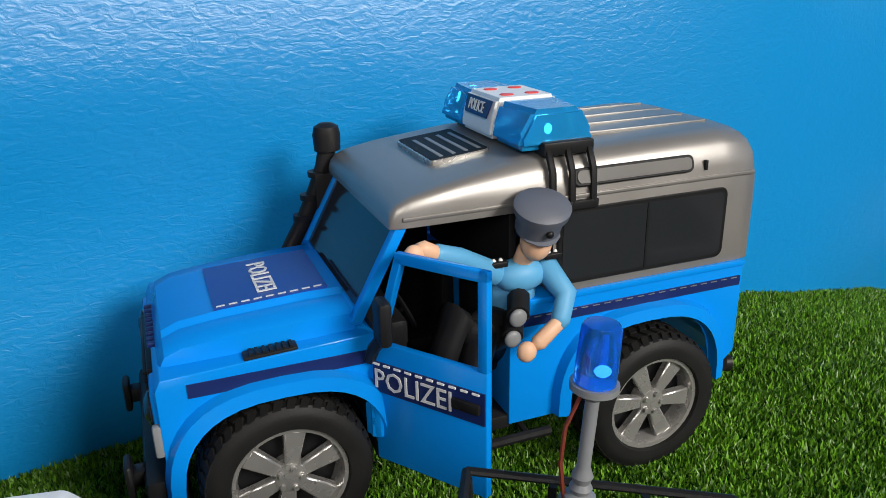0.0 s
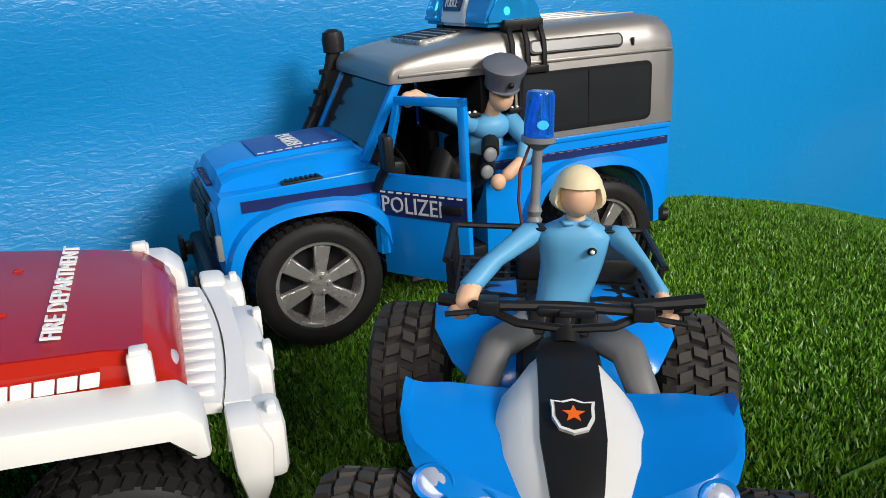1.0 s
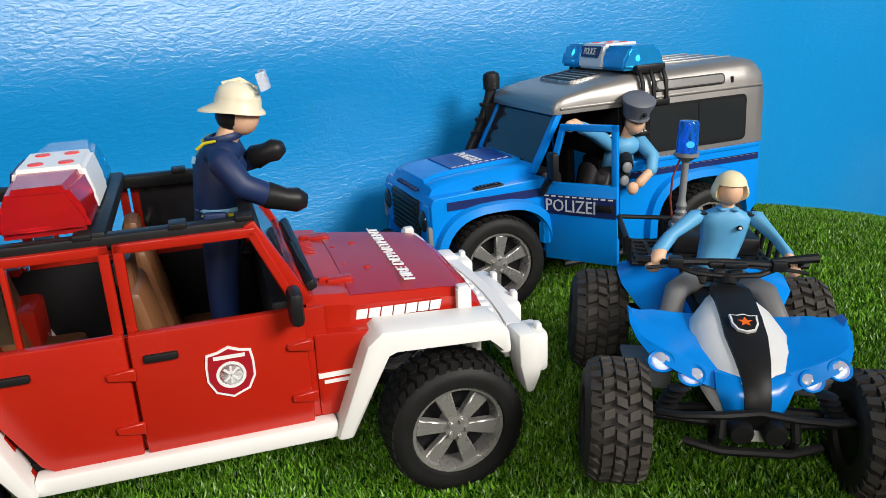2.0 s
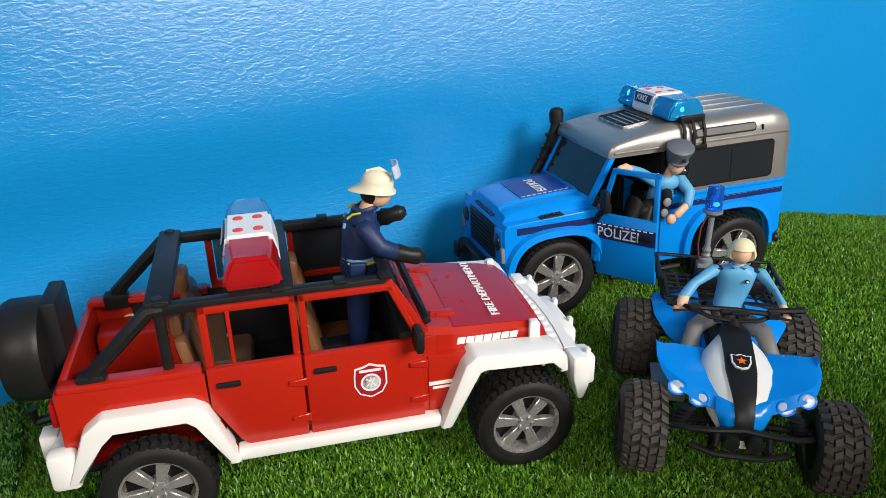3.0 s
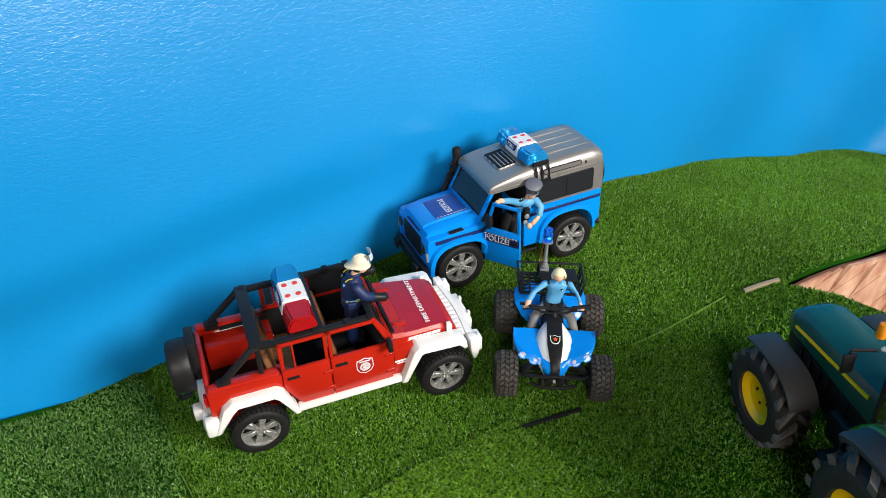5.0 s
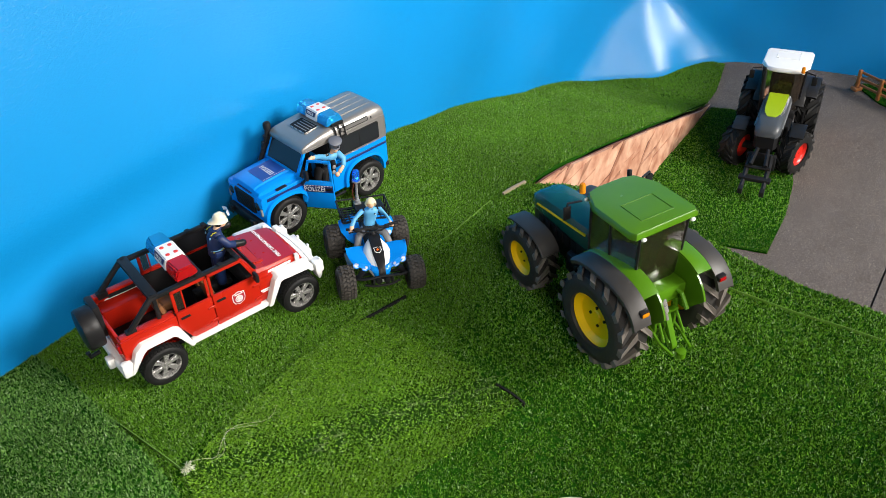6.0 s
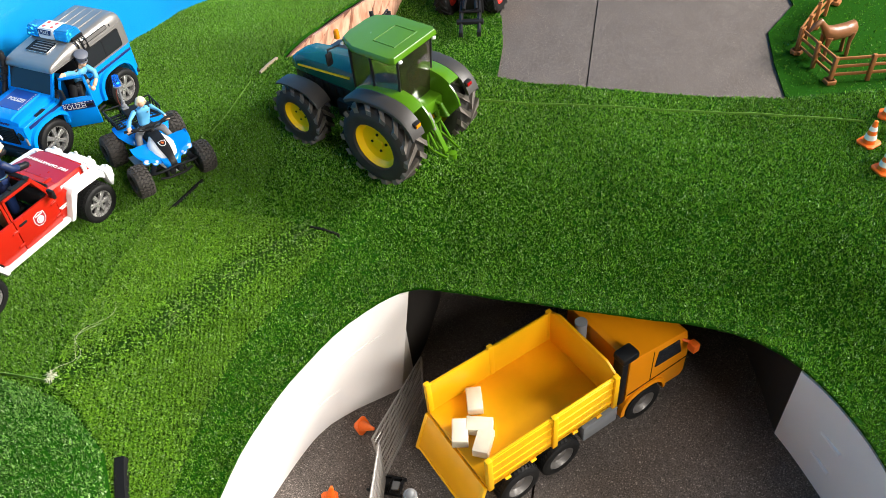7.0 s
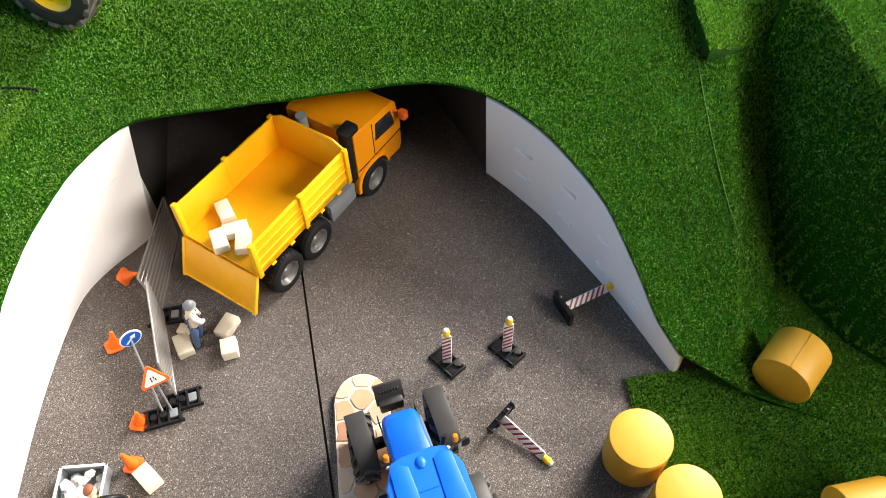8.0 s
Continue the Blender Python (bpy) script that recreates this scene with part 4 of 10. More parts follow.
def doll(name, m, label, joints, mats, extra=None):
    """A jointed toy figure as one mesh. joints: list of (points, radii, material index)."""
    bm = bmesh.new()
    for pts, rs, k in joints:
        if len(pts) == 1:
            ball(bm, pts[0], 1.0, k, 14, rs)
        else:
            # rounded limb: a tube with shrinking ends
            p = [Vector(q) for q in pts]
            d0, d1 = (p[0] - p[1]).normalized(), (p[-1] - p[-2]).normalized()
            p2 = [p[0] + d0 * rs[0] * 0.75] + p + [p[-1] + d1 * rs[-1] * 0.75]
            tube(bm, p2, [rs[0] * 0.55] + list(rs) + [rs[-1] * 0.55], 12, k)
    if extra:
        extra(bm)
    return solid(name, bm, mats, label, "doll", m, angle=60)

# ---- blue police off-roader ----
def arch(cx, r, z0, n=14, a0=0.0, a1=math.pi, zc=0.031):
    """Points of a wheel arch from rear to front."""
    out = []
    for i in range(n + 1):
        a = a0 + (a1 - a0) * i / n
        c, s = math.cos(a), max(0.0, math.sin(a))
        out.append((cx - r * math.copysign(abs(c) ** 0.74, c), zc + 0.985 * r * s ** 0.74))
    return out


CAR_M = pose(-0.0622, 0.3236, 0.0022, -1.8, -0.95, 216.2) @ Matrix.Diagonal((1.0, 0.84, 1.0, 1.0))


def offroader():
    t = thing("police_car", CAR_M, "blue toy police off-roader with silver roof and open door", "toy car")
    ax_ = 0.0738
    for x, y, z in ((0.0745, 0.0465, 0.0322), (-0.0755, 0.0525, 0.0295)):
        for s in (1, -1):
            put_wheel(t, (x, s * y, z), s, CAR_TYRE, CAR_RIM, "black tyre on a six-spoked silver rim")
    Y = 0.0535
    # engine bay
    prof = [(0.04, 0.03), (ax_ - 0.036, 0.03)] + arch(ax_, 0.036, 0.03) + [(0.1125, 0.031), (0.1145, 0.036), (0.1145, 0.0745), (0.1125, 0.0785), (0.04, 0.0815)]
    bm = bmesh.new()
    prism(bm, prof, -Y, Y, "y", 0.0028, seg=3)
    body = part("front_body", bm, BLUE, t, "glossy blue body")
    # bonnet with raised middle
    bm = bmesh.new()
    rings = []
    for x, z, w in ((0.0455, 0.0885, 0.0455), (0.06, 0.0885, 0.045), (0.09, 0.087, 0.0435), (0.104, 0.0855, 0.0425), (0.11, 0.083, 0.042), (0.1125, 0.078, 0.0415)):
        rings.append([(x, -w - 0.0008, z - 0.0085), (x, -w, z - 0.0012), (x, -w + 0.003, z + 0.0004), (x, -0.028, z + 0.0006), (x, -0.0255, z + 0.0026), (x, 0.0255, z + 0.0026), (x, 0.028, z + 0.0006), (x, w - 0.003, z + 0.0004), (x, w, z - 0.0012), (x, w + 0.0008, z - 0.0085)])
    loft(bm, rings)
    bonnet = part("bonnet", bm, BLUE, t, "blue bonnet", 30)
    f = frame_m((0.071, 0.0, 0.0906), (0.0, 1, 0), (-1, 0, 0.05))
    bm = bmesh.new()
    box(bm, -0.0253, 0.0253, -0.0205, 0.0205, -0.0006, 0.0005, m=f)
    sticker = part("sticker", bm, BONNET_BLUE, bonnet, "royal blue sticker")
    part("lettering", text_bm("POLIZEI", 0.0106, f @ pose(0, -0.001, 0.0009), 0.0002), GREY_PRINT, bonnet, "grey letters")
    for k in range(9):
        bm = bmesh.new()
        box(bm, 0.0228, 0.0236, -0.0195 + k * 0.0044, -0.0165 + k * 0.0044, 0.0004, 0.0008, m=f)
        part("dash", bm, GREY_PRINT, bonnet, "pale dash")
    # wing vents, stripes, flares
    for s in (1, -1):
        bm = bmesh.new()
        box(bm, 0.067, 0.0855, -0.0035, 0.0035, -0.0008, 0.001, 0.0006, m=frame_m((0, s * 0.0492, 0.0832), (1, 0, -0.041), (0, 1, 0)))
        for k in range(7):
            box(bm, 0.0685 + k * 0.0023, 0.0696 + k * 0.0023, -0.0028, 0.0028, 0.001, 0.0017, m=frame_m((0, s * 0.0492, 0.0832), (1, 0, -0.041), (0, 1, 0)))
        part("vent", bm, BLACK, t, "black slatted vent")
        bm = bmesh.new()
        box(bm, 0.0415, 0.1045, s * Y - 0.0004, s * Y + 0.0006, 0.0705, 0.0755)
        part("stripe", bm, NAVY, t, "dark navy stripe")
        for cx in (ax_, -ax_):
            bm = bmesh.new()
            o, i_ = arch(cx, 0.0422, 0.03, 20), arch(cx, 0.0362, 0.03, 20)
            rings = [[(a[0], s * (Y - 0.001), a[1]), (a[0] * 0.75 + b[0] * 0.25, s * (Y + 0.0052), a[1] * 0.75 + b[1] * 0.25), (b[0], s * (Y + 0.0068), b[1]), (b[0], s * (Y - 0.004), b[1])] for a, b in zip(o, i_)]
            loft(bm, rings)
            part("wheel_flare", bm, BLUE, t, "", 50)
    # rear body
    prof = [(-0.123, 0.04), (-0.118, 0.036)] + arch(-ax_, 0.036, 0.03) + [(-ax_ + 0.036, 0.03), (-0.013, 0.03), (-0.013, 0.083), (-0.123, 0.083)]
    bm = bmesh.new()
    prism(bm, prof, -Y, Y, "y", 0.0016)
    part("rear_body", bm, BLUE, t)
    for s in (1, -1):
        bm = bmesh.new()
        box(bm, -0.1215, -0.0145, s * Y - 0.0004, s * Y + 0.0007, 0.072, 0.0762)
        part("stripe", bm, NAVY, t, "dark navy dashed stripe")
        for k in range(20):
            bm = bmesh.new()
            box(bm, -0.1195 + k * 0.0052, -0.1165 + k * 0.0052, s * Y + 0.0007, s * Y + 0.001, 0.0755, 0.0758)
            part("dash", bm, GREY, t)
        bm = bmesh.new()
        box(bm, -0.123, -0.013, s * (Y + 0.0002) - 0.001, s * (Y + 0.0002) + 0.001, 0.0805, 0.0832, 0.0008)
        part("waist_rail", bm, BLUE, t)
    # cabin floor, far door and sills
    bm = bmesh.new()
    box(bm, -0.014, 0.041, -Y + 0.001, Y - 0.001, 0.028, 0.034, 0.001)
    part("floor_pan", bm, BLACK, t)
    bm = bmesh.new()
    box(bm, -0.0125, 0.0395, -Y, -Y + 0.003, 0.032, 0.084, 0.001)
    part("far_door", bm, BLUE, t)
    # added near-black panel puts the cabin's shade behind the door window
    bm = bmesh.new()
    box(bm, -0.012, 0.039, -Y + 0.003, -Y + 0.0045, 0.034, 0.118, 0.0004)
    part("door_lining", bm, DARK, t, "near-black inner panel, cabin shade put into its colour")
    for s in (1, -1):
        bm = bmesh.new()
        tube(bm, [(0.03, s * 0.057, 0.025), (-0.03, s * 0.057, 0.025)], 0.0022, 8)
        tube(bm, [(0.02, s * 0.04, 0.027), (0.02, s * 0.057, 0.025)], 0.0014, 6)
        tube(bm, [(-0.02, s * 0.04, 0.027), (-0.02, s * 0.057, 0.025)], 0.0014, 6)
        part("side_step", bm, BLACK, t)
    bm = bmesh.new()
    box(bm, 0.033, 0.0405, -0.05, 0.05, 0.034, 0.084, 0.002)
    box(bm, 0.026, 0.036, -0.05, 0.05, 0.07, 0.083, 0.003)
    part("dashboard", bm, BLACK, t)
    bm = bmesh.new()
    lathe(bm, [(0.0085, -0.0009), (0.0098, 0), (0.0085, 0.0009), (0.0075, 0)], 20, "x", m=Matrix.Translation((0.021, 0.024, 0.077)) @ Matrix.Rotation(radians(25), 4, "Y"))
    tube(bm, [(0.021, 0.024, 0.077), (0.034, 0.024, 0.071)], 0.0015, 6)
    part("steering_wheel", bm, BLACK, t)
    for s in (1, -1):
        bm = bmesh.new()
        box(bm, -0.011, 0.011, s * 0.024 - 0.013, s * 0.024 + 0.013, 0.036, 0.047, 0.003)
        box(bm, -0.013, -0.006, s * 0.024 - 0.013, s * 0.024 + 0.013, 0.045, 0.085, 0.003)
        part("seat", bm, DARK, t)
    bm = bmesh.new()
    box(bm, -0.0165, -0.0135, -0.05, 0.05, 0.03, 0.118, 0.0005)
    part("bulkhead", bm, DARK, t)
    # windscreen, pillars
    p0, p1 = Vector((0.0455, 0, 0.086)), Vector((0.0275, 0, 0.119))
    up = (p1 - p0).normalized()
    f = frame_m(p0, (0, 1, 0), up)
    L = (p1 - p0).length
    bm = bmesh.new()
    for a in ((-0.0515, -0.046, -0.001, L), (0.046, 0.0515, -0.001, L), (-0.05, 0.05, -0.002, 0.0035), (-0.05, 0.05, L - 0.003, L)):
        box(bm, a[0], a[1], a[2], a[3], -0.002, 0.002, 0.0008, m=f)
    scr = part("windscreen_frame", bm, BLUE, t)
    bm = bmesh.new()
    box(bm, -0.0465, 0.0465, 0.003, L - 0.0025, -0.0008, 0.0008, m=f)
    part("windscreen", bm, GLASS_DARK, scr, "dark windscreen")
    # silver top: sides at the back, a lid over all
    def section(x, w, zt, zs, c=1.0):
        pts = [(w, zs), (w, max(zs + 0.0008, zt - 0.0135 * c)), (w - 0.0028 * c, zt - 0.0055 * c), (w - 0.0075 * c, zt - 0.0012 * c), (w - 0.015 * c, zt), (w - 0.03, zt + 0.0006)]
        return [(x, y, z) for y, z in pts] + [(x, -y, z) for y, z in pts[::-1]]
    bm = bmesh.new()
    loft(bm, [section(x, w, z, 0.118, c) for x, w, z, c in ((0.0325, 0.0505, 0.1218, 0.22), (0.0318, 0.0515, 0.124, 0.3), (0.0295, 0.0524, 0.1262, 0.28), (0.0245, 0.0528, 0.1283, 0.34), (0.012, 0.053, 0.131, 0.45), (-0.02, 0.0528, 0.1358, 0.8), (-0.031, 0.0525, 0.137, 1.0))])
    part("roof_front", bm, SILVER, t, "silver roof", 35)
    bm = bmesh.new()
    loft(bm, [section(x, w, z, zs) for x, w, z, zs in ((-0.031, 0.0525, 0.137, 0.0832), (-0.08, 0.0525, 0.1383, 0.0832), (-0.108, 0.0525, 0.1388, 0.0832), (-0.119, 0.0523, 0.1378, 0.0832), (-0.1245, 0.0515, 0.134, 0.0832), (-0.1265, 0.050, 0.127, 0.0832))])
    hard = part("hardtop", bm, SILVER, t, "silver hardtop", 35)
    bm = bmesh.new()
    for s in (1, -1):
        box(bm, -0.123, 0.028, s * 0.0525 - 0.0012, s * 0.0525 + 0.0012, 0.1205, 0.122, 0.0004)
    part("gutter", bm, SILVER, t)
    for k in range(4):
        y = -0.027 + 0.018 * k
        bm = bmesh.new()
        box(bm, -0.114, -0.054, y - 0.0008, y + 0.0008, 0.138, 0.1398, 0.0006)
        part("roof_rib", bm, SILVER, hard)

    def round_rect(x0, x1, z0, z1, r, n=4):
        out = []
        for cx, cz, a in ((x1 - r, z1 - r, 0), (x0 + r, z1 - r, 90), (x0 + r, z0 + r, 180), (x1 - r, z0 + r, 270)):
            for i in range(n + 1):
                b = radians(a + 90 * i / n)
                out.append((cx + r * math.cos(b), cz + r * math.sin(b)))
        return out

    for s in (1, -1):
        bm = bmesh.new()
        y = 0.0525
        prism(bm, round_rect(-0.1105, -0.0325, 0.0865, 0.1165, 0.0035), s * (y - 0.001), s * (y + 0.0012), "y", 0.0004, seg=1)
        win = part("side_window", bm, BLACK, hard, "black window frame")
        bm = bmesh.new()
        prism(bm, round_rect(-0.1085, -0.0345, 0.0883, 0.1147, 0.0026), s * (y + 0.0009), s * (y + 0.0015), "y")
        part("pane", bm, GLASS_DARK, win, "dark tinted pane")
        bm = bmesh.new()
        box(bm, -0.0725, -0.0715, s * (y + 0.0015) - 0.0003, s * (y + 0.0015) + 0.0003, 0.0883, 0.1147)
        part("glazing_bar", bm, BLACK, win)
        f = frame_m((-0.0655, s * 0.0515, 0.1277), (1, 0, 0), (0, -s * 0.33, 1))
        bm = bmesh.new()
        prism(bm, round_rect(-0.027, 0.027, -0.0035, 0.0035, 0.0025), 0.001 * s, -0.0016 * s, "z", 0.0004, m=f, seg=1)
        top = part("roof_window", bm, BLACK, hard, "long narrow roof window")
        bm = bmesh.new()
        prism(bm, round_rect(-0.0255, 0.0255, -0.0024, 0.0024, 0.0018), -0.0012 * s, -0.0021 * s, "z", m=f)
        part("pane", bm, ROOF_PANE, top, "grey roof pane")
        bm = bmesh.new()
        box(bm, -0.0992, -0.0978, s * 0.0522 - 0.0006, s * 0.0522 + 0.0012, 0.1245, 0.1285, 0.0003)
        part("clip", bm, BLACK, hard)
    # roof hatch
    bm = bmesh.new()
    hm = Matrix.Translation((-0.0165, 0, 0.1362)) @ Matrix.Rotation(radians(6.3), 4, "Y") @ Matrix.Translation((0.0165, 0, -0.1362))
    prism(bm, round_rect(-0.0165, 0.0085, -0.0245, 0.0245, 0.003), 0.1345, 0.1369, "z", 0.0003, m=hm, seg=1)
    hatch = part("roof_hatch", bm, RIM, t, "silver-rimmed open sunroof")
    # no hole is cut: a near-black plate paints the shade inside it
    bm = bmesh.new()
    prism(bm, round_rect(-0.0157, 0.0077, -0.0236, 0.0236, 0.002), 0.1366, 0.1371, "z", m=hm)
    part("opening", bm, DARK, hatch)
    for k in range(4):
        bm = bmesh.new()
        box(bm, -0.0135 + k * 0.0052, -0.0119 + k * 0.0052, -0.016, 0.021, 0.137, 0.1373, 0.0001, m=hm)
        part("slat", bm, GREY, hatch)
    # light bar with its straps
    light_bar(t, pose(-0.0345, 0.0, 0.1385) @ Matrix.Diagonal((1.0, 1.0, 1.25, 1.0)), LENS_BLUE, LENS_BLUE, "POLICE", LED_BLUE, LED_BLUE)
    for s in (1, -1):
        bm = bmesh.new()
        for x in (-0.0465, -0.0375, -0.0295):
            tube(bm, [(x, s * 0.042, 0.141), (x, s * 0.049, 0.138), (x, s * 0.0535, 0.131), (x, s * 0.0545, 0.1185)], 0.0014, 6)
        box(bm, -0.0485, -0.0275, s * 0.0545 - 0.0012, s * 0.0545 + 0.0012, 0.1165, 0.12, 0.0006)
        box(bm, -0.0485, -0.0275, s * 0.0445 - 0.005, s * 0.0445 + 0.005, 0.1365, 0.1415, 0.0008)
        part("strap", bm, BLACK, t, "black clamp strap")
    # snorkel
    bm = bmesh.new()
    tube(bm, [(0.056, -0.0555, 0.076), (0.05, -0.057, 0.086), (0.044, -0.0565, 0.096), (0.0375, -0.0555, 0.11), (0.0335, -0.0555, 0.12), (0.0315, -0.0555, 0.129)], 0.0041, 10)
    lathe(bm, [(0.0005, 0.1265), (0.0058, 0.127), (0.0062, 0.134), (0.0054, 0.1375), (0.0028, 0.139), (0.0005, 0.1392)], 18, "z", (0.0315, -0.0555, 0))
    for z in (0.098, 0.107, 0.117):
        lathe(bm, [(0.0005, z - 0.0012), (0.005, z - 0.0012), (0.005, z + 0.0012), (0.0005, z + 0.0012)], 12, "z", (0.0315 + (0.128 - z) * 0.42, -0.0557, 0))
    part("snorkel", bm, BLACK, t, "black snorkel pipe")
    # nose
    bm = bmesh.new()
    box(bm, 0.113, 0.1165, -0.03, 0.03, 0.047, 0.074, 0.001)
    for k in range(8):
        box(bm, 0.1165, 0.1178, -0.028, 0.028, 0.0485 + k * 0.0032, 0.0498 + k * 0.0032, 0.0003)
    part("grille", bm, BLACK, t, "black slatted grille")
    for k in range(9):
        bm = bmesh.new()
        box(bm, 0.1118, 0.1152, -0.02 + k * 0.005, -0.0175 + k * 0.005, 0.0785, 0.0805, 0.0005)
        part("badge_block", bm, NAVY, t)
    for s in (1, -1):
        bm = bmesh.new()
        box(bm, 0.112, 0.1162, s * 0.0415 - 0.009, s * 0.0415 + 0.009, 0.049, 0.074, 0.0015)
        hl = part("headlight", bm, BLUE, t, "round headlight in a blue panel")
        bm = bmesh.new()
        lathe(bm, [(0.0005, 0.119), (0.004, 0.1185), (0.0066, 0.117), (0.0066, 0.115), (0.0005, 0.115)], 18, "x", (0, s * 0.0415, 0.064))
        part("lens", bm, GLASS_DARK, hl, "dark round lens")
        bm = bmesh.new()
        box(bm, 0.114, 0.1172, s * 0.0515 - 0.002, s * 0.0515 + 0.002, 0.05, 0.062, 0.001)
        part("indicator", bm, GREY, t)
    bm = bmesh.new()
    box(bm, 0.1135, 0.1225, -0.053, 0.053, 0.026, 0.041, 0.003)
    box(bm, 0.108, 0.118, -0.05, 0.05, 0.018, 0.03, 0.003)
    bump = part("front_bumper", bm, BLACK, t, "black front bumper")
    for y in (-0.036, 0.036):
        bm = bmesh.new()
        box(bm, 0.121, 0.1265, y - 0.004, y + 0.004, 0.033, 0.0395, 0.0015)
        box(bm, 0.126, 0.1288, y - 0.006, y + 0.006, 0.03, 0.043, 0.0015)
        part("tow_hook", bm, BLACK, bump)
    # mirrors
    for s in (1, -1):
        bm = bmesh.new()
        box(bm, 0.0375, 0.0425, s * 0.0655 - 0.0055, s * 0.0655 + 0.0055, 0.0815, 0.0985, 0.0022)
        tube(bm, [(0.0405, s * 0.064, 0.083), (0.042, s * 0.059, 0.078), (0.0425, s * 0.0545, 0.072)], 0.0023, 8)
        part("wing_mirror", bm, BLACK, t, "black wing mirror")
    # rear: exhaust, spare wheel
    bm = bmesh.new()
    tube(bm, [(-0.113, 0.044, 0.03), (-0.124, 0.045, 0.0295), (-0.128, 0.0455, 0.029)], [0.0034, 0.0034, 0.004], 12)
    part("exhaust", bm, BLACK, t)
    bm = bmesh.new()
    box(bm, -0.124, -0.118, -0.05, 0.05, 0.028, 0.038, 0.001)
    part("rear_bumper", bm, BLACK, t)
    sp = place("spare_wheel", CAR_TYRE[0], t, Matrix.Translation((-0.1325, -0.002, 0.086)) @ Matrix.Rotation(radians(90), 4, "Z") @ Matrix.Scale(0.9, 4))
    place("rim", CAR_RIM, sp)
    lay_tread(sp, CAR_TYRE, False)
    # open near-side door, hinged at the pillar
    door = part("door", bmesh.new(), BLUE, t, "blue door standing open")
    door.matrix_basis = Matrix.Translation((0.0405, 0.0545, 0)) @ Matrix.Rotation(radians(121), 4, "Z")
    bm = bmesh.new()
    box(bm, 0.0, 0.0525, -0.0016, 0.0016, 0.031, 0.0795, 0.0008)
    part("panel", bm, BLUE, door)
    bm = bmesh.new()
    prism(bm, [(0.0005, 0.079), (0.0045, 0.079), (0.0165, 0.113), (0.0125, 0.113)], -0.0015, 0.0015, "y", 0.0005, seg=1)
    box(bm, 0.0125, 0.0525, -0.0015, 0.0015, 0.1105, 0.1145, 0.0006)
    box(bm, 0.0485, 0.0525, -0.0015, 0.0015, 0.079, 0.1145, 0.0006)
    part("window_frame", bm, BLUE, door)
    # outer face looks to -y in the door's own space
    fo = frame_m((0.026, -0.0017, 0.0665), (1, 0, 0), (0, 0, 1))
    bm = bmesh.new()
    box(bm, -0.0255, 0.026, -0.0065, 0.0055, -0.0002, 0.0004, m=fo)
    part("sticker", bm, NAVY, door, "navy sticker")
    part("lettering", text_bm("POLIZEI", 0.0108, fo @ pose(-0.006, -0.0012, 0.0009), 0.0002), GREY_PRINT, door, "grey letters")
    for k in range(10):
        bm = bmesh.new()
        box(bm, -0.025 + k * 0.0051, -0.022 + k * 0.0051, 0.0044, 0.0051, 0.0004, 0.0009, m=fo)
        part("dash", bm, STICKER_WHITE, door)
    bm = bmesh.new()
    box(bm, 0.0125, 0.0245, -0.0025, 0.0015, 0.0003, 0.002, 0.0006, m=fo)
    part("handle", bm, BLACK, door, "black handle")
    bm = bmesh.new()
    for z in (0.045, 0.05):
        tube(bm, [(0.0, 0, z - 0.004), (0.0, 0, z + 0.004)], 0.0034, 8)
    box(bm, -0.004, 0.004, -0.003, 0.003, 0.041, 0.0545, 0.001)
    part("hinge", bm, BLUE, door)
    return t


police_car = offroader()


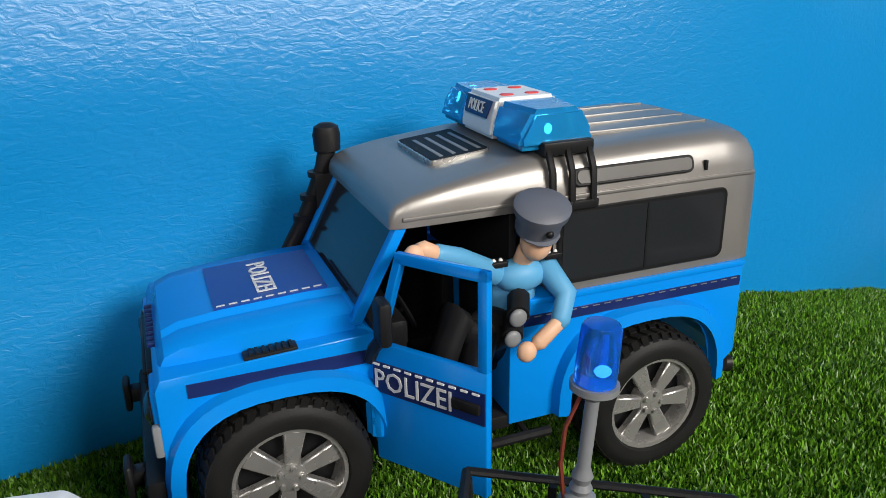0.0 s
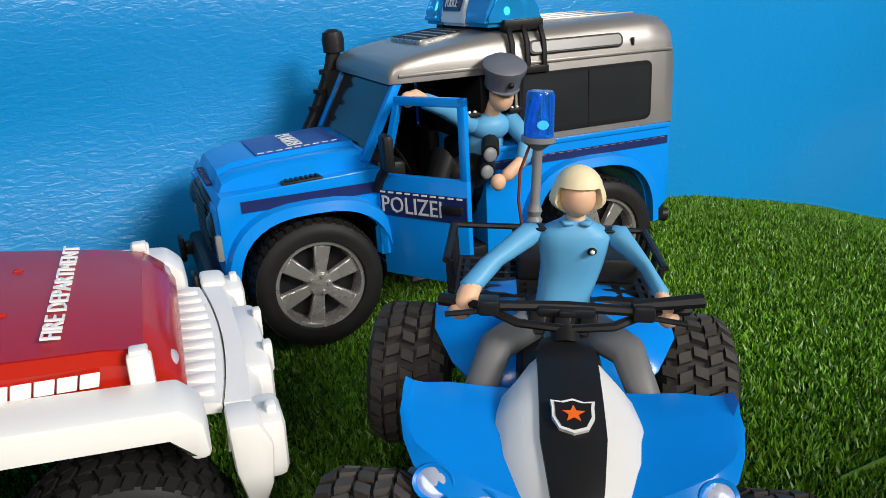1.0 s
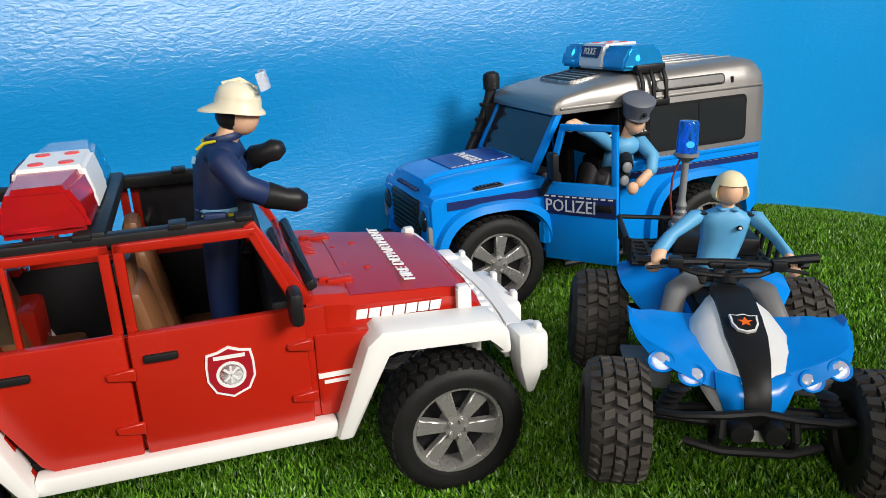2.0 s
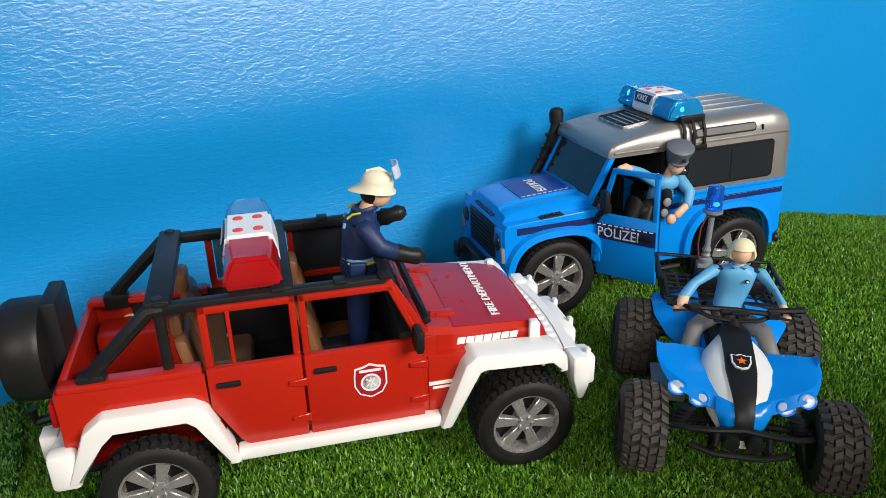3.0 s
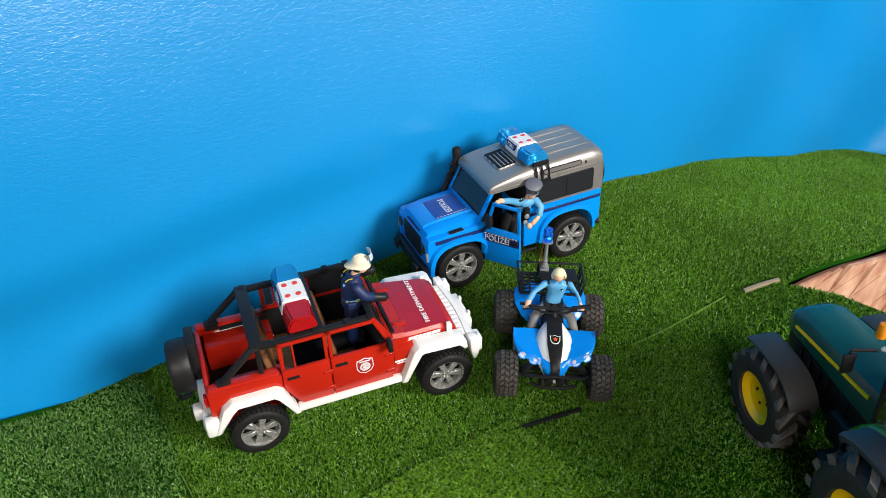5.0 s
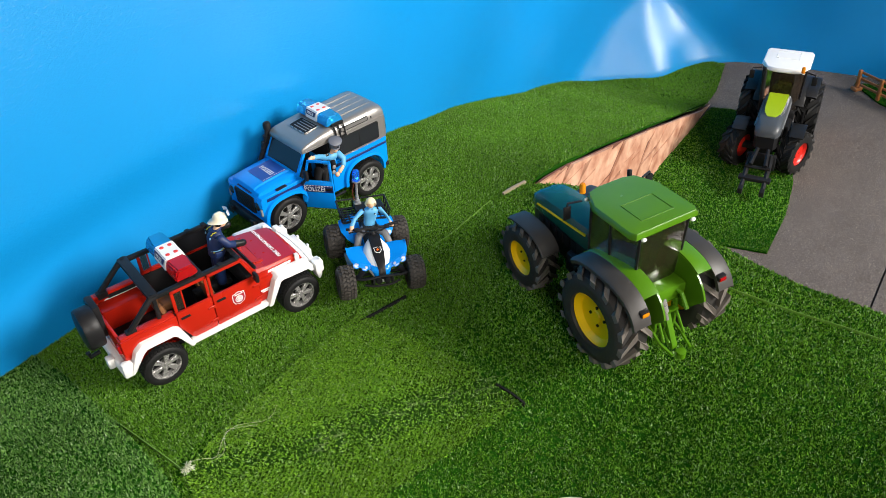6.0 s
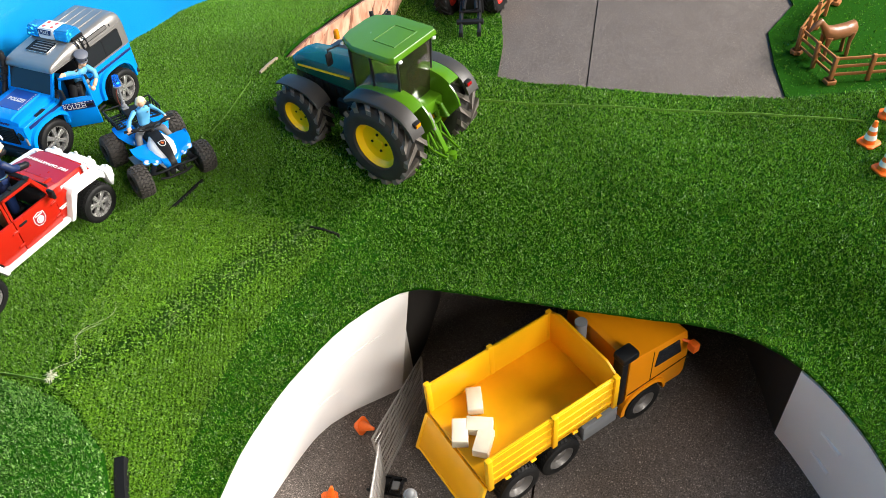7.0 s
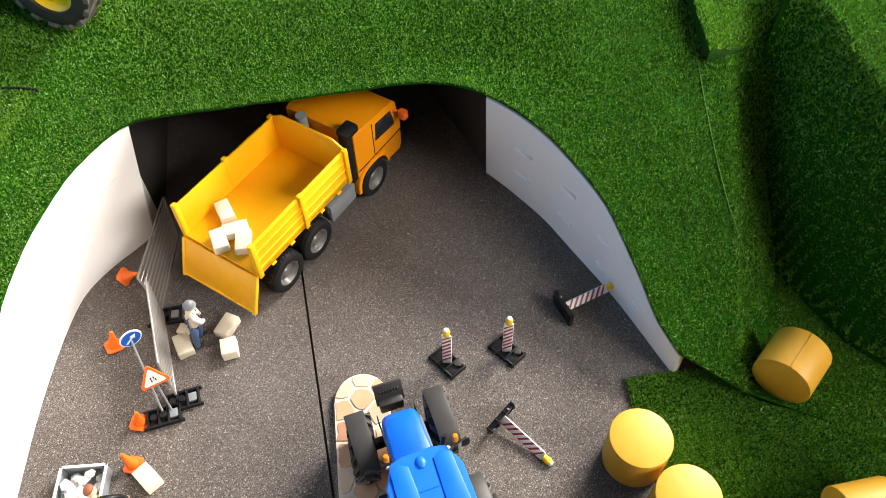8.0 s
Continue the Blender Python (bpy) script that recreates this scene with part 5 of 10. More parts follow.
def officer():
    """Seated sideways in the open door, leaning out."""
    m = CAR_M @ Matrix.Translation((-0.001, 0.001, -0.0032))
    sh, tr, sk, cap, bk, wh = 0, 1, 2, 3, 4, 5
    j = [
        ([(-0.012, 0.03, 0.056), (-0.013, 0.035, 0.068), (-0.0138, 0.039, 0.076)], [0.0105, 0.0115, 0.0112], tr),
        ([(-0.014, 0.041, 0.081), (-0.0155, 0.0455, 0.091)], [0.0105, 0.0115], sh),
        ([(-0.0165, 0.0505, 0.0965)], (0.0125, 0.0095, 0.008), sh),
        ([(-0.0165, 0.0505, 0.1), (-0.018, 0.0545, 0.1075)], [0.0042, 0.0045], sk),
        ([(-0.0195, 0.0585, 0.1115)], (0.0072, 0.0078, 0.0088), sk),
        # arm resting on the door's upper edge
        ([(-0.006, 0.0505, 0.0985), (0.01, 0.057, 0.109), (0.02, 0.0615, 0.1135)], [0.0055, 0.0046, 0.0042], sh),
        ([(0.02, 0.0615, 0.1135), (0.0255, 0.063, 0.1165)], [0.0034, 0.0037], sk),
        ([(0.029, 0.0645, 0.1155)], (0.0042, 0.0035, 0.0042), sk),
        # arm hanging down
        ([(-0.027, 0.0515, 0.098), (-0.0315, 0.061, 0.089), (-0.0265, 0.067, 0.0815)], [0.0056, 0.005, 0.0044], sh),
        ([(-0.0265, 0.067, 0.0815), (-0.0165, 0.0695, 0.0755)], [0.0034, 0.0037], sk),
        ([(-0.0115, 0.07, 0.073)], (0.0046, 0.0042, 0.0048), sk),
        # legs
        ([(-0.008, 0.034, 0.062), (0.01, 0.05, 0.083), (0.019, 0.051, 0.056)], [0.0088, 0.0084, 0.0068], tr),
        ([(-0.015, 0.035, 0.061), (0.0, 0.053, 0.076), (0.008, 0.055, 0.05)], [0.0088, 0.0082, 0.0068], tr),
    ]
    j = [(p, [v * 0.88 for v in r] if len(p) > 1 else tuple(v * 0.85 for v in r), k) for p, r, k in j]

    def more(bm):
        q = Matrix.Translation((-0.0195, 0.0595, 0.1165)) @ Matrix.Rotation(radians(-24), 4, "X")
        lathe(bm, [(0.0005, 0.0), (0.0085, 0.0), (0.0088, 0.0045), (0.0105, 0.008), (0.0108, 0.0105), (0.0085, 0.0122), (0.0005, 0.0126)], 24, "z", mat=cap, m=q)
        ball(bm, (0, 0, 0), 1.0, cap, 14, (0.0085, 0.0105, 0.0012), m=q)
        ball(bm, (-0.004, 0.05, 0.0755), 1.0, bk, 14, (0.012, 0.0085, 0.0095))
        bx = q @ Vector((0, 0.0098, 0.005))
        ball(bm, bx, 0.0015, bk, 8)
        for dx in (-0.006, -0.0285):
            box(bm, dx - 0.0036, dx + 0.0036, 0.0495, 0.0558, 0.1022, 0.1044, 0.0004, bk)
            for k in (-0.0014, 0.0014):
                ball(bm, (dx + k, 0.0535, 0.1045), 0.0009, wh, 6)
        # field glasses on the chest
        tube(bm, [(-0.0135, 0.057, 0.09), (-0.0095, 0.066, 0.0865)], 0.0044, 10, bk)
        tube(bm, [(-0.0115, 0.057, 0.082), (-0.0075, 0.066, 0.0785)], 0.004, 10, bk)
        ball(bm, (-0.009, 0.0672, 0.086), 1.0, 6, 10, (0.0036, 0.0018, 0.0036))
        ball(bm, (-0.007, 0.0672, 0.078), 1.0, 6, 10, (0.0034, 0.0018, 0.0034))
    return doll("police_doll", m, "toy policeman in light blue shirt and grey cap", j, [SHIRT, BLACK, SKIN, CAP_GREY, BLACK, STICKER_WHITE, GREY], more)


officer()

# ---- red fire-brigade jeep ----
JEEP_M = pose(-0.1920, 0.0617, 0.0068, 4.1, 2.2, 33.0) @ Matrix.Diagonal((1, 0.95, 1, 1))


def jeep():
    t = thing("fire_jeep", JEEP_M, "red toy fire jeep with open top and white wings", "toy car")
    for x, z in ((0.0985, 0.0258), (-0.0925, 0.0235)):
        for s in (1, -1):
            put_wheel(t, (x, s * 0.053, z - (0.005 if s > 0 else 0.0)), s, JEEP_TYRE, JEEP_RIM, "black tyre on a six-spoked silver rim")
    Y = 0.054
    # tub: floor, tail, sides below the belt
    bm = bmesh.new()
    box(bm, -0.128, 0.046, -Y + 0.003, Y - 0.003, 0.033, 0.04, 0.001)
    part("floor_pan", bm, DARK, t)
    for s in (1, -1):
        # quarter panel behind the doors, cut for the wheel
        prof = [(-0.131, 0.042), (-0.128, 0.04)] + arch(-0.092, 0.037, 0.03, 12) + [(-0.055, 0.036), (-0.0525, 0.036), (-0.063, 0.06), (-0.063, 0.0805), (-0.131, 0.0805)]
        bm = bmesh.new()
        prism(bm, prof, s * (Y - 0.0045), s * Y, "y", 0.0012)
        part("quarter_panel", bm, RED, t, "glossy red panel")
        bm = bmesh.new()
        box(bm, -0.13, -0.064, s * (Y - 0.007) - 0.005, s * (Y - 0.007) + 0.005, 0.079, 0.083, 0.0015)
        part("side_rail", bm, RED, t)
        # body side behind the doors
        bm = bmesh.new()
        box(bm, -0.05, 0.052, s * (Y - 0.0036) - 0.001, s * (Y - 0.0036) + 0.001, 0.0372, 0.0822, 0.0004)
        part("body_side", bm, RED, t)
        # wheel box inside
        bm = bmesh.new()
        box(bm, -0.126, -0.058, s * 0.036 - 0.012, s * 0.036 + 0.012, 0.038, 0.07, 0.003)
        part("wheel_box", bm, RED, t)
        # two doors
        for x0, x1, tag in ((-0.0622, -0.0166, "rear"), (-0.0155, 0.0445, "front")):
            d = part("door", bmesh.new(), RED, t, "red door with an open window")
            bm = bmesh.new()
            if tag == "rear":
                prism(bm, [(x0, 0.062), (x0 + 0.012, 0.04), (x0 + 0.016, 0.037), (x1, 0.037), (x1, 0.0838), (x0, 0.0838)], s * (Y - 0.0035), s * (Y + 0.001), "y", 0.001)
            else:
                box(bm, x0, x1, min(s * (Y - 0.0035), s * (Y + 0.001)), max(s * (Y - 0.0035), s * (Y + 0.001)), 0.037, 0.0838, 0.001)
            part("panel", bm, RED, d)
            bm = bmesh.new()
            yo = Y - 0.0025
            a, b = min(s * (yo - 0.0028), s * yo), max(s * (yo - 0.0028), s * yo)
            zt = 0.1152
            if tag == "rear":
                box(bm, x0, x0 + 0.004, a, b, 0.0825, zt, 0.0007)
                box(bm, x1 - 0.0035, x1, a, b, 0.0825, zt, 0.0007)
                box(bm, x0, x1, a, b, zt - 0.0035, zt, 0.0007)
                box(bm, x0 + 0.0125, x0 + 0.0145, a, b, 0.0825, zt - 0.002, 0.0005)
            else:
                box(bm, x0, x0 + 0.0035, a, b, 0.0825, zt, 0.0007)
                prism(bm, [(x1 - 0.0035, 0.083), (x1, 0.083), (x1 - 0.0135, 0.1142), (x1 - 0.017, 0.1142)], a, b, "y", 0.0006, seg=1)
                box(bm, x0, x1 - 0.0135, a, b, zt - 0.0035, zt, 0.0007)
            part("window_frame", bm, RED, d)
            if tag == "rear":
                bm = bmesh.new()
                box(bm, x0 + 0.0045, x0 + 0.012, s * (yo - 0.0012) - 0.0004, s * (yo - 0.0012) + 0.0004, 0.0855, zt - 0.0045)
                part("quarter_light", bm, GLASS_SMOKE, d, "clear quarter light")
            if s > 0 and tag == "front":
                bm = bmesh.new()
                prism(bm, [(x0 + 0.0035, 0.0835), (x1 - 0.0035, 0.0835), (x1 - 0.017, 0.112), (x0 + 0.0035, 0.112)], s * (yo - 0.0018), s * (yo - 0.001), "y")
                part("window_pane", bm, GLASS_DARK, d, "dark window pane")
            bm = bmesh.new()
            hx = x0 + 0.004
            box(bm, hx, hx + 0.0115, s * (Y + 0.0016) - 0.0011, s * (Y + 0.0016) + 0.0011, 0.073, 0.076, 0.0008)
            part("handle", bm, BLACK, d, "black handle")
            for z in (0.048, 0.069):
                bm = bmesh.new()
                prism(bm, [(x1 - 0.0075, z + 0.0022), (x1 + 0.002, z + 0.003), (x1 + 0.002, z - 0.002), (x1 - 0.0075, z - 0.0004)], s * (Y + 0.0008), s * (Y + 0.0026), "y", 0.0005, seg=1)
                part("hinge", bm, RED, d)
            if tag == "front":
                # fire badge
                f = frame_m((0.0165, s * (Y + 0.0011), 0.0645), (-s, 0, 0), (0, 0, 1))
                sh = [(0.0, -0.0105), (0.006, -0.008), (0.0085, -0.003), (0.0085, 0.003), (0.0078, 0.0075), (0.004, 0.0082), (0, 0.0098), (-0.004, 0.0082), (-0.0078, 0.0075), (-0.0085, 0.003), (-0.0085, -0.003), (-0.006, -0.008)]
                for k, (sc, mt, z) in enumerate(((1.0, STICKER_WHITE, 0.0004), (0.9, DEEP_RED, 0.0007))):
                    bm = bmesh.new()
                    prism(bm, [(p[0] * sc, p[1] * sc) for p in sh], -0.0002, z, "z", m=f)
                    part("badge", bm, mt, d, "white shield outline" if k == 0 else "dark red shield")
                bm = bmesh.new()
                lathe(bm, [(0.0042, 0.0007), (0.0042, 0.001), (0.0052, 0.001), (0.0052, 0.0007)], 24, "z", (0, -0.0012, 0), m=f)
                box(bm, -0.0055, 0.0055, 0.0052, 0.0066, 0.0007, 0.001, m=f)
                for an in (45, -45, 90):
                    box(bm, -0.0034, 0.0034, -0.0004, 0.0004, 0.0007, 0.001, m=f @ pose(0, -0.0012, 0, 0, 0, an))
                part("badge_mark", bm, STICKER_WHITE, d)
    # bonnet and wings
    for s in (1, -1):
        prof = [(0.047, 0.037), (0.055, 0.037), (0.06, 0.05), (0.067, 0.064), (0.115, 0.06), (0.115, 0.066), (0.047, 0.072)]
        bm = bmesh.new()
        prism(bm, prof, s * 0.036, s * 0.0525, "y", 0.0015)
        part("wing_side", bm, RED, t)
    bm = bmesh.new()
    rings = []
    for x, z, w in ((0.0475, 0.0838, 0.0475), (0.06, 0.0826, 0.047), (0.085, 0.08, 0.0445), (0.1, 0.0785, 0.0428), (0.1105, 0.0762, 0.042), (0.1155, 0.0722, 0.0415), (0.1185, 0.066, 0.041)):
        rings.append([(x, -w, 0.0615), (x, -w, z - 0.0035), (x, -w + 0.003, z - 0.0008), (x, -w * 0.55, z + 0.001), (x, 0, z + 0.0014), (x, w * 0.55, z + 0.001), (x, w - 0.003, z - 0.0008), (x, w, z - 0.0035), (x, w, 0.0615)])
    loft(bm, rings)
    bon = part("bonnet", bm, RED, t, "glossy red bonnet", 30)
    bm = bmesh.new()
    rings = []
    for x, z, w in ((0.0635, 0.0822, 0.0465), (0.085, 0.08, 0.0445), (0.1, 0.0785, 0.0428), (0.1095, 0.0765, 0.042)):
        rings.append([(x, -w + 0.0035, z - 0.0012), (x, -w + 0.0032, z - 0.0004), (x, -w * 0.55, z + 0.0014), (x, 0, z + 0.0018), (x, w * 0.55, z + 0.0014), (x, w - 0.0032, z - 0.0004), (x, w - 0.0035, z - 0.0012)])
    loft(bm, rings)
    part("bonnet_print", bm, DEEP_RED, bon, "deep red printed panel", 30)
    bm = bmesh.new()
    rings = [[(x, y, z + dz) for y, dz in ((-0.0476, -0.02), (-0.0476, -0.0035), (-0.044, -0.0002), (0.044, -0.0002), (0.0476, -0.0035), (0.0476, -0.02))] for x, z in ((0.0462, 0.0848), (0.062, 0.0832))]
    loft(bm, rings)
    part("cowl", bm, RED, t, "", 30)
    f = frame_m((0.0868, 0.0, 0.0818), (0, 1, 0), (-1, 0, 0.1))
    part("lettering", text_bm("FIRE DEPARTMENT", 0.0088, f @ pose(0, -0.0022, 0.0003) @ Matrix.Diagonal((1, 0.78, 1, 1)), 0.0003), STICKER_WHITE, bon, "white letters")
    for k in range(9):
        bm = bmesh.new()
        box(bm, 0.0495, 0.0575, 0.004 + k * 0.0021, 0.0051 + k * 0.0021, 0.0832, 0.0849, 0.0003)
        part("cowl_slat", bm, RED, bon)
    for x, y, a in ((0.066, 0.012, 0), (0.066, -0.012, 0), (0.0755, 0.017, 0), (0.0755, -0.017, 0)):
        bm = bmesh.new()
        box(bm, x - 0.0014, x + 0.0014, y - 0.001, y + 0.001, 0.0795, 0.0842 - 0.06 * (x - 0.06), 0.0006)
        part("washer_nub", bm, RED, bon)
    for s in (1, -1):
        bm = bmesh.new()
        box(bm, 0.0565, 0.067, s * 0.029 - 0.0032, s * 0.029 + 0.0032, 0.081, 0.0848, 0.001)
        box(bm, 0.0535, 0.058, s * 0.029 - 0.0014, s * 0.029 + 0.0014, 0.082, 0.0855, 0.0006)
        part("bonnet_hinge", bm, RED, bon)
        # model name turned into plain bars
        fs = frame_m((0.082, s * 0.0453, 0.0735), (-s, 0.07, 0.06 * s), (0, 0, 1))
        for k in range(7):
            bm = bmesh.new()
            x0 = -0.0175 + k * 0.005
            prism(bm, [(x0 - 0.0004, -0.002), (x0 + 0.0041, -0.002), (x0 + 0.0047, 0.002), (x0 + 0.0002, 0.002)], 0.0, 0.0005, "z", 0.0002, m=fs, seg=1)
            part("name_bar", bm, STICKER_WHITE, t, "white lettering bars")
        bm = bmesh.new()
        box(bm, 0.0475, 0.0625, s * 0.0526 - 0.0003, s * 0.0526 + 0.0005, 0.0535, 0.0555)
        box(bm, 0.0495, 0.0605, s * 0.0526 - 0.0003, s * 0.0526 + 0.0005, 0.051, 0.0524)
        part("name_bar", bm, STICKER_WHITE, t)
        # hold-down latch
        bm = bmesh.new()
        box(bm, 0.1055, 0.1115, s * 0.044 - 0.0018, s * 0.044 + 0.0018, 0.066, 0.0775, 0.0008)
        box(bm, 0.1062, 0.1108, s * 0.0425 - 0.0022, s * 0.0425 + 0.0022, 0.0755, 0.0785, 0.0006)
        part("latch", bm, WHITE, t, "white latch")
        # white flares: front and rear
        for pts in ([(0.051, 0.0305), (0.0575, 0.0305), (0.073, 0.0625), (0.075, 0.0655), (0.1145, 0.0635), (0.1175, 0.0545), (0.1225, 0.0545), (0.1215, 0.0645), (0.1165, 0.0695), (0.071, 0.0725), (0.065, 0.0675)],
                    [(-0.051, 0.0315), (-0.0575, 0.0315), (-0.0685, 0.0585), (-0.0735, 0.0625), (-0.108, 0.0625), (-0.1145, 0.0565), (-0.126, 0.0345), (-0.132, 0.0345), (-0.121, 0.0625), (-0.112, 0.0695), (-0.0705, 0.0695), (-0.0635, 0.065)]):
            bm = bmesh.new()
            prism(bm, pts, s * 0.0445, s * 0.0625, "y", 0.0018)
            part("wing_flare", bm, WHITE, t, "white wheel-arch flare")
        bm = bmesh.new()
        box(bm, -0.0525, 0.0525, s * 0.055 - 0.004, s * 0.055 + 0.004, 0.0305, 0.0375, 0.0012)
        part("sill", bm, WHITE, t, "white sill")
        # mirror
        bm = bmesh.new()
        box(bm, 0.0385, 0.0435, s * 0.0615 - 0.006, s * 0.0615 + 0.006, 0.0815, 0.0945, 0.0022)
        box(bm, 0.04, 0.044, s * 0.056 - 0.003, s * 0.056 + 0.003, 0.0795, 0.084, 0.001)
        part("wing_mirror", bm, BLACK, t, "black wing mirror")
    # front: grille under the nose, ribbed shelf, bowed bumper with hanging ends
    bm = bmesh.new()
    box(bm, 0.1125, 0.1175, -0.0405, 0.0405, 0.042, 0.061, 0.002)
    g = part("grille", bm, WHITE, t, "white slotted grille")
    for k in range(7):
        bm = bmesh.new()
        box(bm, 0.1173, 0.1181, -0.0165 + k * 0.0047, -0.0137 + k * 0.0047, 0.0445, 0.056, 0.0004)
        part("slot", bm, DARK, g)
    for s in (1, -1):
        bm = bmesh.new()
        q = Matrix.Translation((0.1158, s * 0.0335, 0.0698)) @ Matrix.Rotation(radians(-35), 4, "Y")
        ball(bm, (0, 0, 0), 1.0, 0, 12, (0.0016, 0.0042, 0.0019), m=q)
        part("headlight", bm, LENS_CLEAR, t, "slit headlight")
    bow = lambda y, x, d: x - d * (abs(y) / 0.045) ** 2
    bm = bmesh.new()
    ys = [-0.043 + 0.0043 * k for k in range(21)]
    loft(bm, [[(0.114, y, 0.0565), (bow(y, 0.1292, 0.0035), y, 0.0555), (bow(y, 0.1298, 0.0035), y, 0.0572), (bow(y, 0.1292, 0.0035), y, 0.0585), (0.117, y, 0.0605), (0.114, y, 0.0605)] for y in ys])
    shelf = part("bumper_shelf", bm, WHITE, t, "white ribbed shelf", 40)
    for k in range(11):
        bm = bmesh.new()
        y = -0.0365 + k * 0.0073
        box(bm, 0.1165, bow(y, 0.1275, 0.0035), y - 0.0024, y + 0.0024, 0.058, 0.0607, 0.001)
        part("rib", bm, WHITE, shelf)
    bm = bmesh.new()
    loft(bm, [[(bow(y, 0.1296, 0.0035), y, 0.043), (bow(y, 0.138, 0.002), y, 0.042), (bow(y, 0.1392, 0.002), y, 0.047), (bow(y, 0.1385, 0.002), y, 0.054), (bow(y, 0.1355, 0.002), y, 0.0578), (bow(y, 0.1302, 0.0035), y, 0.0584)] for y in ys])
    box(bm, 0.131, 0.1425, -0.024, 0.024, 0.043, 0.0578, 0.0025)
    for s in (1, -1):
        prism(bm, [(0.1265, 0.0595), (0.1345, 0.059), (0.1375, 0.052), (0.1365, 0.04), (0.1335, 0.0325), (0.1302, 0.0325), (0.1272, 0.0455)], s * 0.0445, s * 0.0585, "y", 0.0018)
        box(bm, 0.132, 0.1412, s * 0.0475 - 0.0085, s * 0.0475 + 0.0085, 0.0395, 0.0575, 0.0025)
    bp = part("front_bumper", bm, WHITE, t, "white bowed front bumper")
    for x, y in ((0.1385, -0.0495), (0.1385, 0.0495), (0.1425, -0.013), (0.1425, 0.013)):
        bm = bmesh.new()
        box(bm, x - 0.0016, x + 0.0012, y - 0.0022, y + 0.0022, 0.05, 0.0598, 0.0008)
        part("bumper_stud", bm, WHITE, bp)
    # windscreen frame, folded wipers
    p0, p1 = Vector((0.0455, 0, 0.0862)), Vector((0.029, 0, 0.1165))
    f = frame_m(p0, (0, 1, 0), (p1 - p0).normalized())
    L = (p1 - p0).length
    bm = bmesh.new()
    for a in ((-0.0505, -0.0455, -0.002, L), (0.0455, 0.0505, -0.002, L), (-0.05, 0.05, -0.003, 0.004)):
        box(bm, a[0], a[1], a[2], a[3], -0.0025, 0.0022, 0.0009, m=f)
    wf = part("windscreen_frame", bm, RED, t)
    bm = bmesh.new()
    box(bm, -0.05, 0.05, L - 0.0045, L, -0.0028, 0.0028, 0.0012, m=f)
    part("header_rail", bm, BLACK, wf)
    bm = bmesh.new()
    box(bm, -0.046, 0.046, 0.0035, L - 0.004, -0.0006, 0.0006, m=f)
    part("windscreen", bm, GLASS_SMOKE, wf, "clear windscreen")
    bm = bmesh.new()
    box(bm, -0.045, 0.045, -0.0018, 0.0022, 0.0022, 0.0062, 0.001, m=f)
    for y in (-0.034, -0.004):
        tube(bm, [f @ Vector((y, 0.001, 0.005)), f @ Vector((y + 0.012, 0.004, 0.0045)), f @ Vector((y + 0.028, 0.006, 0.0045))], 0.0011, 6)
    part("wiper", bm, BLACK, wf)
    # roll cage
    bm = bmesh.new()
    for s in (1, -1):
        box(bm, -0.078, 0.0305, s * 0.0455 - 0.0032, s * 0.0455 + 0.0032, 0.1125, 0.118, 0.0012)
        tube(bm, [(-0.077, s * 0.0455, 0.1155), (-0.084, s * 0.0455, 0.1145), (-0.1145, s * 0.0465, 0.0855), (-0.1145, s * 0.0465, 0.079)], 0.0037, 8)
        box(bm, -0.121, -0.108, s * 0.0455 - 0.0045, s * 0.0455 + 0.0045, 0.077, 0.086, 0.0012)
        for x in (-0.078, -0.024, 0.006, 0.028):
            box(bm, x - 0.003, x + 0.003, s * 0.0455 - 0.0038, s * 0.0455 + 0.0038, 0.1172, 0.1192, 0.0005)
    box(bm, -0.0855, -0.0735, -0.048, 0.048, 0.1135, 0.12, 0.0015)
    box(bm, -0.082, -0.077, -0.0475, -0.0435, 0.081, 0.118, 0.0012)
    for y in (-0.0445, 0.0445):
        lathe(bm, [(0.0003, 0.1206), (0.0028, 0.1206), (0.0028, 0.1198), (0.0003, 0.1198)], 10, "z", (-0.0795, y, 0))
    box(bm, -0.0265, -0.0165, -0.048, 0.048, 0.1135, 0.1195, 0.0015)
    part("roll_cage", bm, BLACK, t, "black roll cage")
    light_bar(t, pose(-0.035, 0.0, 0.1188, 0, 0, 180) @ Matrix.Diagonal((0.92, 0.97, 1.4, 1)), LENS_RED, LENS_BLUE, "POLICE", None, None)
    # seats
    for x, w in ((-0.006, 0), (-0.066, 1)):
        for y in (-0.025, 0.025):
            bm = bmesh.new()
            box(bm, x + 0.002, x + 0.024, y - 0.016, y + 0.016, 0.04, 0.052, 0.004)
            prism(bm, [(x - 0.002, 0.045), (x + 0.006, 0.045), (x - 0.004, 0.094), (x - 0.011, 0.094)], y - 0.016, y + 0.016, "y", 0.003)
            box(bm, x - 0.0125, x - 0.0055, y - 0.009, y + 0.009, 0.092, 0.105, 0.003)
            part("seat", bm, BROWN, t, "brown moulded seat")
    bm = bmesh.new()
    box(bm, 0.033, 0.045, -0.048, 0.048, 0.06, 0.0855, 0.003)
    part("dashboard", bm, BLACK, t)
    bm = bmesh.new()
    lathe(bm, [(0.0085, -0.0009), (0.0098, 0), (0.0085, 0.0009), (0.0075, 0)], 20, "x", m=Matrix.Translation((0.026, 0.025, 0.083)) @ Matrix.Rotation(radians(25), 4, "Y"))
    tube(bm, [(0.026, 0.025, 0.083), (0.038, 0.025, 0.078)], 0.0015, 6)
    part("steering_wheel", bm, BLACK, t)
